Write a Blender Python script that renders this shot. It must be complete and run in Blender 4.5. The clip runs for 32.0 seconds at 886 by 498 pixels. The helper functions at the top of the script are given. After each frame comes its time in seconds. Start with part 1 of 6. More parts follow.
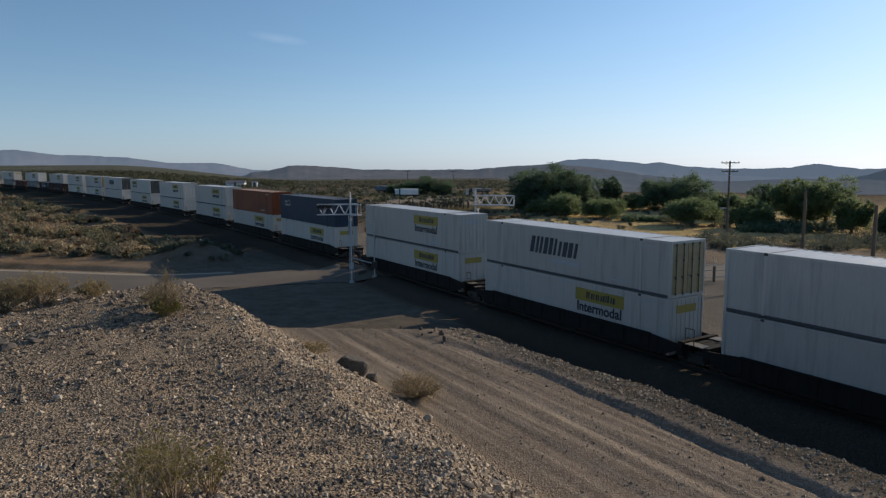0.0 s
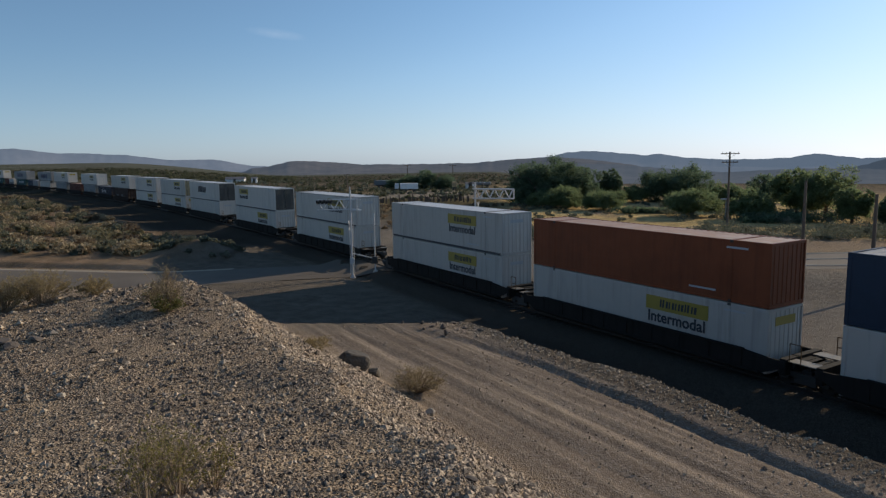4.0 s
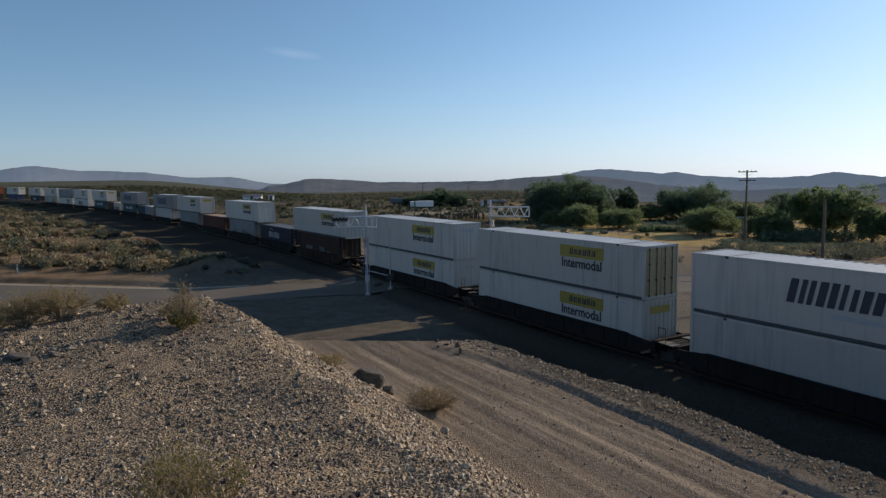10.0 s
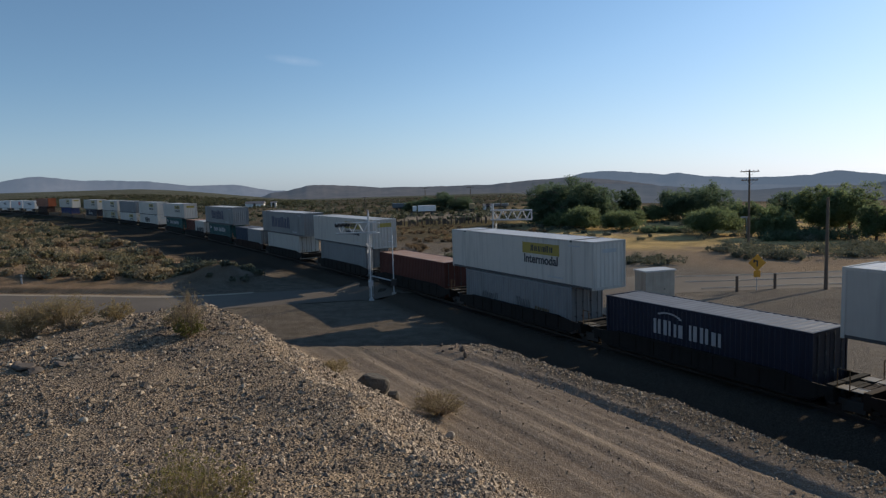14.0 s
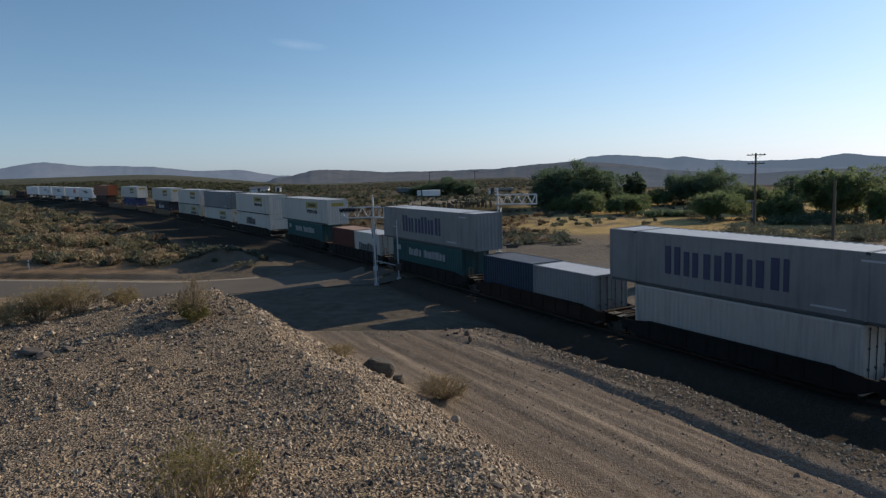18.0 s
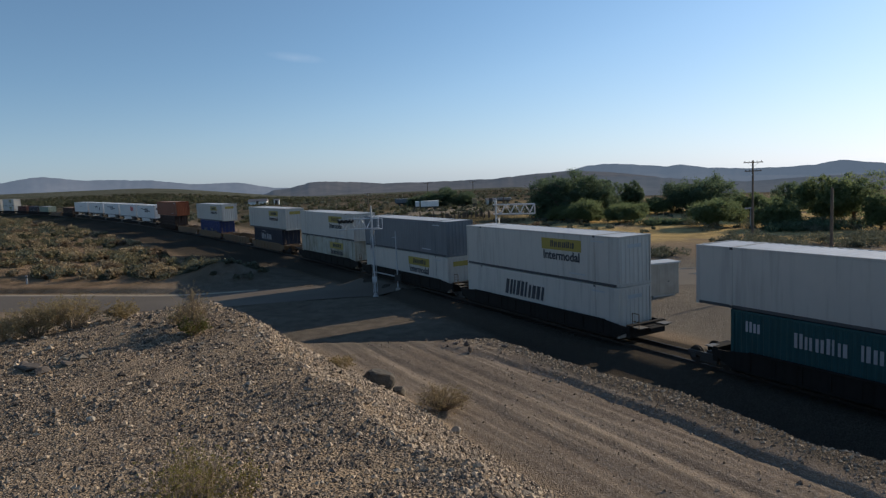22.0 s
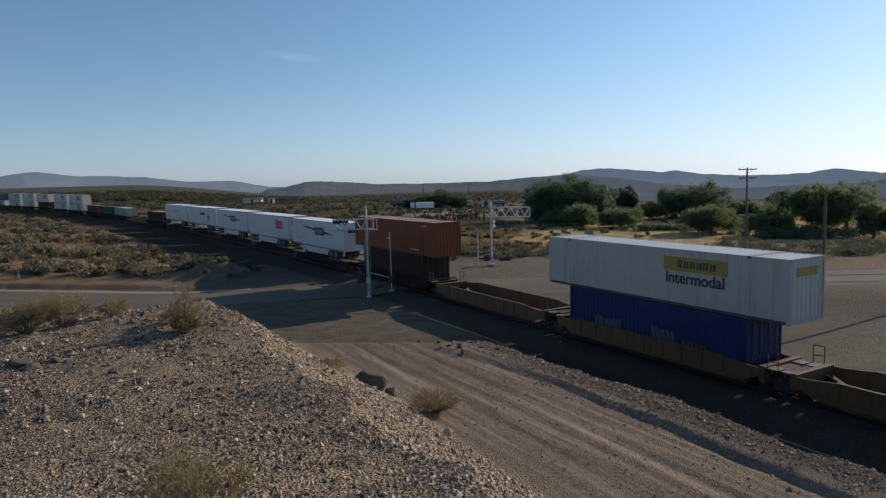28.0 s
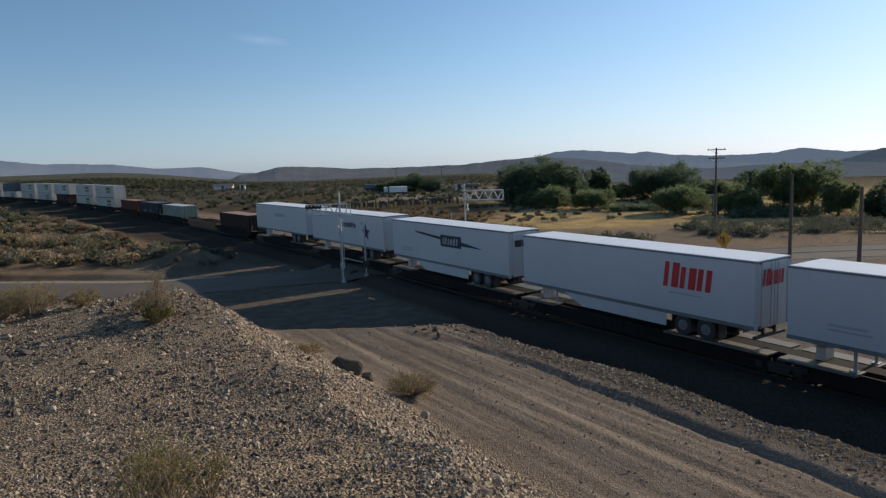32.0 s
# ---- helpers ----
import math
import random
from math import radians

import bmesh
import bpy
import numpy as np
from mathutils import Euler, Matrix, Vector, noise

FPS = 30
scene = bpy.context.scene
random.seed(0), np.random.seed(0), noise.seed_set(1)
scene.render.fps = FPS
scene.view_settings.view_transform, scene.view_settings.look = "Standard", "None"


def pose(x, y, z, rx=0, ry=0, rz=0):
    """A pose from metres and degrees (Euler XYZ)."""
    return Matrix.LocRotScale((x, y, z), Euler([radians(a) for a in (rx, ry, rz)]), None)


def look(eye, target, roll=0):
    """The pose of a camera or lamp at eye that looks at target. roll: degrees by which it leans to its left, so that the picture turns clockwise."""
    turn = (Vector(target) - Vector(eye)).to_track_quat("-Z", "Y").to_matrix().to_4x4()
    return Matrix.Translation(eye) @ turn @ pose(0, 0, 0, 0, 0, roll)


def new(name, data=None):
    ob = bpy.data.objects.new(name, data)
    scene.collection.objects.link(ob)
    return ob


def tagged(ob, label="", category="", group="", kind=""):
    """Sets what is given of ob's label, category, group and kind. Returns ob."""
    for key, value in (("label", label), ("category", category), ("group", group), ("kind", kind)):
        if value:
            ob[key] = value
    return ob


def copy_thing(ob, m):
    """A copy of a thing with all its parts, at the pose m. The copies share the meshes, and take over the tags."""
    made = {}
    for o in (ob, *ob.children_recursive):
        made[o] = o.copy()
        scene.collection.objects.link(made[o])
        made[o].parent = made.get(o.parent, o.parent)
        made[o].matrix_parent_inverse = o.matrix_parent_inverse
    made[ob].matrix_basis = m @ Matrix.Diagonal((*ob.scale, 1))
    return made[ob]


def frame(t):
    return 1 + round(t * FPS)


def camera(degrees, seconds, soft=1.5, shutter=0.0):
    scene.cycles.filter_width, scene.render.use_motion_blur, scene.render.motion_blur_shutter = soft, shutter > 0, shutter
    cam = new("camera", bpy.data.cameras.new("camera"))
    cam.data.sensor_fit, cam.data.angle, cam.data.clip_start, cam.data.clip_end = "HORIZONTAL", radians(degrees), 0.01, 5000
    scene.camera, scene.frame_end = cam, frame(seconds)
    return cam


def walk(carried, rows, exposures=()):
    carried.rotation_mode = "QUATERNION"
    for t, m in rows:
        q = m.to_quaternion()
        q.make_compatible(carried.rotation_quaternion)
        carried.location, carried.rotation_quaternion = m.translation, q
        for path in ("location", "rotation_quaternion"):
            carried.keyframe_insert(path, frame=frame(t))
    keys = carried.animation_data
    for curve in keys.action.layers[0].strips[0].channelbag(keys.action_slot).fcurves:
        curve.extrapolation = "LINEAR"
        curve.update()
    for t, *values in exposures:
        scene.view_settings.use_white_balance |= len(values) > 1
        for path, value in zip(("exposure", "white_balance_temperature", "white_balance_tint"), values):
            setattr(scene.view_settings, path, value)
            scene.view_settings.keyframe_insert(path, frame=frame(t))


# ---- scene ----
# ---------------------------------------------------------------- camera
EYE = 10.05          # eye above the rail heads
cam = camera(66.9, 32.0, soft=1.3)
# seconds, yaw, pitch, roll of the hand-held camera, which stands on one spot
TURNS = [
    (0.0, 0.11, -7.24, 0.33),
    (0.5, 0.89, -7.43, 0.48),
    (1.0, 0.61, -7.84, 0.87),
    (1.5, 0.65, -7.61, 1.03),
    (2.0, 0.50, -6.99, 1.15),
    (2.5, 0.59, -7.36, 0.98),
    (3.0, 0.75, -7.76, 0.65),
    (3.5, 0.13, -7.75, 0.91),
    (5.5, 0.33, -7.74, 1.38),
    (6.0, 1.03, -7.44, 1.28),
    (6.5, -0.10, -6.52, 1.23),
    (7.0, 1.12, -6.54, 1.63),
    (7.5, 2.01, -7.00, 1.80),
    (8.0, 3.07, -7.03, 2.26),
    (8.5, 2.92, -6.39, 2.22),
    (9.0, 2.01, -6.21, 1.73),
    (9.5, 2.28, -5.77, 1.42),
    (10.0, 1.37, -6.22, 0.90),
    (10.5, 0.04, -6.23, 1.50),
    (11.0, -0.78, -5.61, 2.35),
    (11.5, 1.65, -4.89, 1.47),
    (12.0, 3.16, -5.13, 0.66),
    (12.5, 2.93, -4.87, 1.72),
    (13.0, 3.39, -5.38, 1.58),
    (13.5, 2.84, -5.65, 1.47),
    (14.0, 1.54, -5.85, 1.78),
    (14.5, 2.05, -6.19, 2.01),
    (16.5, 1.15, -6.37, 2.29),
    (17.0, 1.53, -6.26, 1.90),
    (17.5, 2.38, -6.90, 1.54),
    (18.0, 1.92, -7.15, 1.95),
    (18.5, 2.06, -7.04, 2.17),
    (19.0, 1.86, -6.44, 1.84),
    (19.5, 1.65, -6.62, 2.12),
    (20.0, 1.67, -6.69, 1.86),
    (20.5, 2.08, -6.88, 1.83),
    (21.0, 2.76, -6.53, 2.04),
    (21.5, 2.19, -6.58, 2.18),
    (22.0, 1.75, -6.26, 2.55),
    (22.5, 0.86, -5.22, 1.71),
    (23.0, 1.41, -5.36, 1.93),
    (23.5, 2.33, -4.89, 2.36),
    (24.0, 2.23, -4.98, 2.01),
    (24.5, 2.81, -5.15, 2.09),
    (25.0, 3.13, -5.70, 1.52),
    (25.5, 2.00, -5.96, 1.53),
    (27.5, 1.73, -5.77, 1.71),
    (28.0, 1.37, -6.12, 1.58),
    (28.5, 1.00, -6.28, 1.41),
    (29.0, -0.20, -6.60, 1.41),
    (29.5, 0.64, -6.06, 1.58),
    (30.0, -0.33, -6.42, 2.07),
    (30.5, -0.96, -6.96, 2.38),
    (31.0, -1.04, -7.99, 2.44),
    (31.5, -0.19, -8.28, 2.57),
    (32.0, -0.92, -7.58, 2.25),
]
walk(cam, [(t, pose(0, 0, EYE, 90 + pitch, roll, yaw)) for t, yaw, pitch, roll in TURNS],
     [(0.0, 0.0, 6400, 9), (32.0, 0.0, 6400, 9)])

# ---------------------------------------------------------------- light
SUN_AZIMUTH, SUN_HEIGHT = 57.0, 21.8      # degrees to the right of straight ahead, degrees up
world = bpy.data.worlds.new("desert_sky")
scene.world = world
world.use_nodes = True
wn = world.node_tree.nodes
sky = wn.new("ShaderNodeTexSky")
sky.sky_type = "NISHITA"
sky.sun_disc = False
sky.sun_elevation = radians(SUN_HEIGHT)
sky.sun_rotation = radians(SUN_AZIMUTH)
sky.altitude = 600
sky.air_density = 1.0
sky.dust_density = 0.4
sky.ozone_density = 2.0
wn["Background"].inputs[1].default_value = 0.109
# hazy desert air: the sky's colour is washed towards a pale blue of the same brightness
grey = wn.new("ShaderNodeRGBToBW")
tint = wn.new("ShaderNodeVectorMath")
tint.operation = "SCALE"
tint.inputs[0].default_value = (0.54, 1.0, 1.70)
wash = wn.new("ShaderNodeMix")
wash.data_type = "RGBA"
wash.inputs[0].default_value = 0.42
world.node_tree.links.new(sky.outputs[0], grey.inputs[0])
world.node_tree.links.new(grey.outputs[0], tint.inputs["Scale"])
world.node_tree.links.new(sky.outputs[0], wash.inputs[6])
world.node_tree.links.new(tint.outputs[0], wash.inputs[7])
# whiter where it is brightest, towards the sun; a little brighter upwards and sunwards than clear air
vivid = wn.new("ShaderNodeHueSaturation")
vivid.inputs["Saturation"].default_value = 1.06
veil_amount = wn.new("ShaderNodeMapRange")
veil_amount.inputs["From Min"].default_value, veil_amount.inputs["From Max"].default_value = 3.5, 10.0
veil_amount.inputs["To Max"].default_value = 0.34
veil = wn.new("ShaderNodeMix")
veil.data_type = "RGBA"
way = wn.new("ShaderNodeTexCoord")
lean = wn.new("ShaderNodeVectorMath")
lean.operation = "DOT_PRODUCT"
lean.inputs[1].default_value = (0.35, 0.0, 1.0)
lift = wn.new("ShaderNodeMapRange")
lift.inputs["From Min"].default_value, lift.inputs["From Max"].default_value = -0.175, 0.46
lift.inputs["To Min"].default_value, lift.inputs["To Max"].default_value = 0.83, 1.22
lifted = wn.new("ShaderNodeVectorMath")
lifted.operation = "SCALE"
sky_links = world.node_tree.links
sky_links.new(wash.outputs[2], vivid.inputs["Color"])
sky_links.new(grey.outputs[0], veil_amount.inputs["Value"])
sky_links.new(veil_amount.outputs[0], veil.inputs[0])
sky_links.new(vivid.outputs[0], veil.inputs[6])
sky_links.new(grey.outputs[0], veil.inputs[7])
sky_links.new(way.outputs["Generated"], lean.inputs[0])
sky_links.new(lean.outputs["Value"], lift.inputs["Value"])
sky_links.new(veil.outputs[2], lifted.inputs[0])
# the glare round the sun is thinned by the haze
calm = wn.new("ShaderNodeMapRange")
calm.inputs["From Min"].default_value, calm.inputs["From Max"].default_value = 5.0, 16.0
calm.inputs["To Min"].default_value, calm.inputs["To Max"].default_value = 1.0, 0.58
both = wn.new("ShaderNodeMath")
both.operation = "MULTIPLY"
sky_links.new(grey.outputs[0], calm.inputs["Value"])
sky_links.new(lift.outputs[0], both.inputs[0])
sky_links.new(calm.outputs[0], both.inputs[1])
sky_links.new(both.outputs[0], lifted.inputs["Scale"])
sky_links.new(lifted.outputs[0], wn["Background"].inputs[0])

sun = new("sun", bpy.data.lights.new("sun", "SUN"))
sun.data.energy, sun.data.angle, sun.data.color = 4.2, radians(0.5), (1.0, 0.83, 0.62)
sun_way = Vector((math.sin(radians(SUN_AZIMUTH)) * math.cos(radians(SUN_HEIGHT)),
                  math.cos(radians(SUN_AZIMUTH)) * math.cos(radians(SUN_HEIGHT)), math.sin(radians(SUN_HEIGHT))))
sun.matrix_world = look(Vector((60, 60, 80)), Vector((60, 60, 80)) - sun_way)
scene.view_settings.exposure = 0.0

# ---------------------------------------------------------------- materials
def material(name, colour, rough=0.8, metal=0.0, grain=8.0, grain_mix=0.25, stain=0.6, stain_mix=0.25,
             stain_colour=None, bump=0.3, bump_scale=None, per_piece=0.0, gloss=0.5, streak=0.0):
    """A plain surface with variation at two scales: fine grain and broad stains, and a fine relief."""
    m = bpy.data.materials.new(name)
    m.use_nodes = True
    nt = m.node_tree
    b = nt.nodes["Principled BSDF"]
    b.inputs["Roughness"].default_value = rough
    b.inputs["Metallic"].default_value = metal
    b.inputs["Specular IOR Level"].default_value = gloss
    tc = nt.nodes.new("ShaderNodeTexCoord")
    def noise_node(scale, detail=4.0):
        n = nt.nodes.new("ShaderNodeTexNoise")
        n.inputs["Scale"].default_value = scale
        n.inputs["Detail"].default_value = detail
        nt.links.new(tc.outputs["Object"], n.inputs["Vector"])
        return n
    def mix(fac, a, c):
        x = nt.nodes.new("ShaderNodeMix")
        x.data_type = "RGBA"
        nt.links.new(fac, x.inputs[0])
        for val, slot in ((a, 6), (c, 7)):
            if isinstance(val, tuple):
                x.inputs[slot].default_value = (*val, 1)
            else:
                nt.links.new(val, x.inputs[slot])
        return x.outputs[2]
    def ramp(node, lo, hi, top):
        r = nt.nodes.new("ShaderNodeMapRange")
        r.inputs["From Min"].default_value, r.inputs["From Max"].default_value = lo, hi
        r.inputs["To Max"].default_value = top
        nt.links.new(node.outputs["Fac"], r.inputs["Value"])
        return r.outputs[0]
    dark = tuple(c * 0.45 for c in colour)
    g = noise_node(grain)
    s = noise_node(stain, 6.0)
    col = mix(ramp(g, 0.35, 0.7, grain_mix), colour, dark)
    col = mix(ramp(s, 0.45, 0.75, stain_mix), col, stain_colour or dark)
    if streak:
        # rain-washed dirt that runs down a wall
        stretch = nt.nodes.new("ShaderNodeVectorMath")
        stretch.operation = "MULTIPLY"
        stretch.inputs[1].default_value = (2.2, 2.2, 0.16)
        nt.links.new(tc.outputs["Object"], stretch.inputs[0])
        run = nt.nodes.new("ShaderNodeTexNoise")
        run.inputs["Scale"].default_value, run.inputs["Detail"].default_value = 1.6, 7.0
        nt.links.new(stretch.outputs[0], run.inputs["Vector"])
        col = mix(ramp(run, 0.50, 0.72, streak), col, tuple(c * 0.35 for c in (stain_colour or colour)))
    if per_piece:
        oi = nt.nodes.new("ShaderNodeObjectInfo")
        hs = nt.nodes.new("ShaderNodeHueSaturation")
        mr = nt.nodes.new("ShaderNodeMapRange")
        mr.inputs["To Min"].default_value, mr.inputs["To Max"].default_value = 1 - per_piece, 1 + per_piece
        nt.links.new(oi.outputs["Random"], mr.inputs["Value"])
        nt.links.new(mr.outputs[0], hs.inputs["Value"])
        nt.links.new(col, hs.inputs["Color"])
        col = hs.outputs[0]
    nt.links.new(col, b.inputs["Base Color"])
    if bump:
        bp = nt.nodes.new("ShaderNodeBump")
        bp.inputs["Strength"].default_value = bump
        bp.inputs["Distance"].default_value = 0.02
        nt.links.new(noise_node(bump_scale or grain * 2).outputs["Fac"], bp.inputs["Height"])
        nt.links.new(bp.outputs[0], b.inputs["Normal"])
    return m


M_WHITE = material("white_container_paint", (0.44, 0.415, 0.373), 0.45, stain=0.35, stain_mix=0.3, stain_colour=(0.45, 0.43, 0.40), grain=1.5, grain_mix=0.08, bump=0.05, per_piece=0.10, streak=0.32, gloss=0.22)
M_WHITE_DIRTY = material("dirty_white_paint", (0.38, 0.365, 0.31), 0.6, stain=0.55, stain_mix=0.95, stain_colour=(0.22, 0.18, 0.10), grain=2, grain_mix=0.3, bump=0.1, streak=0.75, gloss=0.22)
M_GREY = material("grey_container_paint", (0.15, 0.163, 0.175), 0.5, stain=0.4, grain=2, grain_mix=0.1, bump=0.05, streak=0.32, gloss=0.22)
M_PALE_GREY = material("pale_grey_paint", (0.20, 0.205, 0.205), 0.5, stain=0.4, grain=2, grain_mix=0.1, bump=0.05, streak=0.32, gloss=0.22)
M_BLUE = material("navy_blue_paint", (0.020, 0.036, 0.062), 0.5, stain=0.5, grain=2, grain_mix=0.1, bump=0.05, streak=0.32, gloss=0.22)
M_NAVY = material("dark_navy_paint", (0.016, 0.020, 0.035), 0.5, stain=0.5, grain=2, grain_mix=0.1, bump=0.05, streak=0.32, gloss=0.22)
M_ROYAL = material("royal_blue_paint", (0.018, 0.032, 0.115), 0.5, stain=0.5, grain=2, grain_mix=0.1, bump=0.05, streak=0.32, gloss=0.22)
M_ORANGE = material("orange_brown_paint", (0.20, 0.056, 0.022), 0.55, stain=0.5, stain_mix=0.35, grain=2, grain_mix=0.15, bump=0.05, per_piece=0.08, streak=0.32, gloss=0.22)
M_RED = material("red_brown_paint", (0.078, 0.024, 0.018), 0.55, stain=0.5, stain_mix=0.35, grain=2, grain_mix=0.15, bump=0.05, streak=0.32, gloss=0.22)
M_BROWN = material("dark_brown_paint", (0.032, 0.017, 0.013), 0.6, stain=0.5, grain=2, grain_mix=0.15, bump=0.05, streak=0.32, gloss=0.22)
M_TEAL = material("teal_green_paint", (0.02, 0.07, 0.074), 0.5, stain=0.5, grain=2, grain_mix=0.1, bump=0.05, streak=0.32, gloss=0.22)
M_SAGE = material("pale_green_paint", (0.24, 0.28, 0.22), 0.55, stain=0.5, grain=2, grain_mix=0.1, bump=0.05, streak=0.32, gloss=0.22)
M_ROOF = material("container_roof_metal", (0.50, 0.51, 0.52), 0.5, stain=0.3, stain_mix=0.3, grain=1.0, grain_mix=0.15, bump=0.05, per_piece=0.05)
M_ROOF_RUST = material("rusty_container_roof", (0.36, 0.22, 0.15), 0.6, stain=0.6, stain_mix=0.5, stain_colour=(0.5, 0.42, 0.36), grain=1.5, bump=0.05)
M_ROOF_BLUE = material("weathered_blue_roof", (0.10, 0.11, 0.13), 0.6, stain=0.6, stain_mix=0.5, stain_colour=(0.22, 0.22, 0.23), grain=1.5, bump=0.05)
M_DARK = material("dark_rubber_and_steel", (0.035, 0.033, 0.031), 0.6, grain=10, bump=0.1)
M_DOOR_DARK = material("grimy_dark_door", (0.05, 0.05, 0.045), 0.6, stain=1.2, stain_mix=0.6, stain_colour=(0.22, 0.19, 0.12), grain=3, bump=0.1)
M_DOOR_TAN = material("tan_weathered_door", (0.36, 0.27, 0.14), 0.6, stain=1.0, stain_mix=0.5, grain=3, bump=0.1)
M_WELL_YELLOW = material("yellow_well_car_paint", (0.125, 0.066, 0.023), 0.6, stain=0.7, stain_mix=0.6, stain_colour=(0.08, 0.05, 0.03), grain=3, bump=0.1, streak=0.5)
M_WELL_RED = material("oxide_red_well_car_paint", (0.026, 0.016, 0.012), 0.85, gloss=0.15, stain=0.7, stain_mix=0.5, stain_colour=(0.05, 0.03, 0.02), grain=3, bump=0.1, streak=0.5)
M_WELL_GREY = material("grimy_well_car_paint", (0.022, 0.020, 0.018), 0.85, gloss=0.12, stain=0.7, stain_mix=0.5, stain_colour=(0.02, 0.017, 0.014), grain=3, bump=0.1, streak=0.5)
M_PLATE = material("worn_walkway_steel", (0.165, 0.15, 0.127), 0.6, metal=0.2, stain=0.9, stain_mix=0.5, stain_colour=(0.12, 0.095, 0.07), grain=4, bump=0.1)
M_STEEL = material("galvanised_steel", (0.55, 0.56, 0.57), 0.45, metal=0.35, grain=6, grain_mix=0.2, bump=0.1)
M_SILVER = material("aluminium_paint", (0.48, 0.48, 0.48), 0.5, grain=6, grain_mix=0.15, bump=0.1)
M_RAIL = material("worn_rail_steel", (0.03, 0.024, 0.02), 0.6, metal=0.3, grain=5, bump=0.1)
M_TIE = material("creosoted_timber", (0.035, 0.027, 0.022), 0.9, grain=12, bump=0.4)
M_POLE = material("weathered_pole_timber", (0.13, 0.095, 0.07), 0.9, grain=10, bump=0.4)
M_YELLOW = material("yellow_label_film", (0.29, 0.225, 0.035), 0.5, grain=4, grain_mix=0.1, bump=0.0)
M_SIGN_YELLOW = material("warning_sign_yellow", (0.62, 0.29, 0.02), 0.45, grain=4, grain_mix=0.1, bump=0.0)
M_INK = material("dark_lettering", (0.03, 0.035, 0.045), 0.6, grain=4, grain_mix=0.2, bump=0.0)
M_INK_BLUE = material("blue_lettering", (0.032, 0.038, 0.085), 0.6, grain=4, grain_mix=0.2, bump=0.0)
M_INK_RED = material("red_lettering", (0.55, 0.03, 0.03), 0.6, grain=4, grain_mix=0.2, bump=0.0)
M_INK_WHITE = material("white_lettering", (0.33, 0.335, 0.345), 0.6, grain=4, grain_mix=0.2, bump=0.0)
M_INK_GREY = material("grey_lettering", (0.38, 0.40, 0.42), 0.6, grain=4, grain_mix=0.2, bump=0.0)
M_GRAFFITI = material("pale_sprayed_paint", (0.10, 0.105, 0.11), 0.6, grain=3, grain_mix=0.5, bump=0.0)
M_GRAFFITI_TAN = material("ochre_sprayed_paint", (0.10, 0.07, 0.03), 0.6, grain=3, grain_mix=0.5, bump=0.0)
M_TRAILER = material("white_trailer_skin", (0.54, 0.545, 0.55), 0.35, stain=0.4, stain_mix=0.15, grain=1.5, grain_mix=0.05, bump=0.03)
# the roof's white is paler than that of the sides
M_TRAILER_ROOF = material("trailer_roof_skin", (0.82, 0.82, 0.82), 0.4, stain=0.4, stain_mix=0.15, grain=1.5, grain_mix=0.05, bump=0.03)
M_LAMP_RED = material("red_tail_lens", (0.22, 0.02, 0.015), 0.3, grain=4, bump=0.0)
M_ROCK = material("desert_rock", (0.115, 0.092, 0.075), 0.95, grain=9, grain_mix=0.5, stain=2.5, stain_mix=0.4, stain_colour=(0.20, 0.165, 0.13), bump=0.6, per_piece=0.2)
M_BOULDER = material("dark_weathered_boulder", (0.085, 0.073, 0.058), 0.95, grain=7, grain_mix=0.5, stain=1.8, stain_mix=0.5, stain_colour=(0.14, 0.115, 0.085), bump=0.8)
M_PALE_ROCK = material("pale_quartz_rock", (0.40, 0.35, 0.28), 0.9, grain=9, grain_mix=0.3, bump=0.4)
M_BARK = material("grey_brown_bark", (0.12, 0.09, 0.065), 0.95, grain=10, grain_mix=0.5, bump=0.6)
M_TWIG = material("dry_twig", (0.26, 0.195, 0.13), 0.95, grain=14, bump=0.2)
M_CONCRETE = material("pale_concrete", (0.42, 0.40, 0.36), 0.9, grain=12, stain=1.0, bump=0.3)
M_BUILDING = material("white_shed_cladding", (0.72, 0.72, 0.70), 0.6, grain=1.5, bump=0.05)
M_HUT = material("dusty_hut_paint", (0.36, 0.33, 0.28), 0.6, grain=1.5, stain=0.9, stain_mix=0.4, bump=0.05, streak=0.3)
M_BUILDING_DARK = material("dark_shed_roof", (0.16, 0.15, 0.15), 0.7, grain=1.5, bump=0.05)


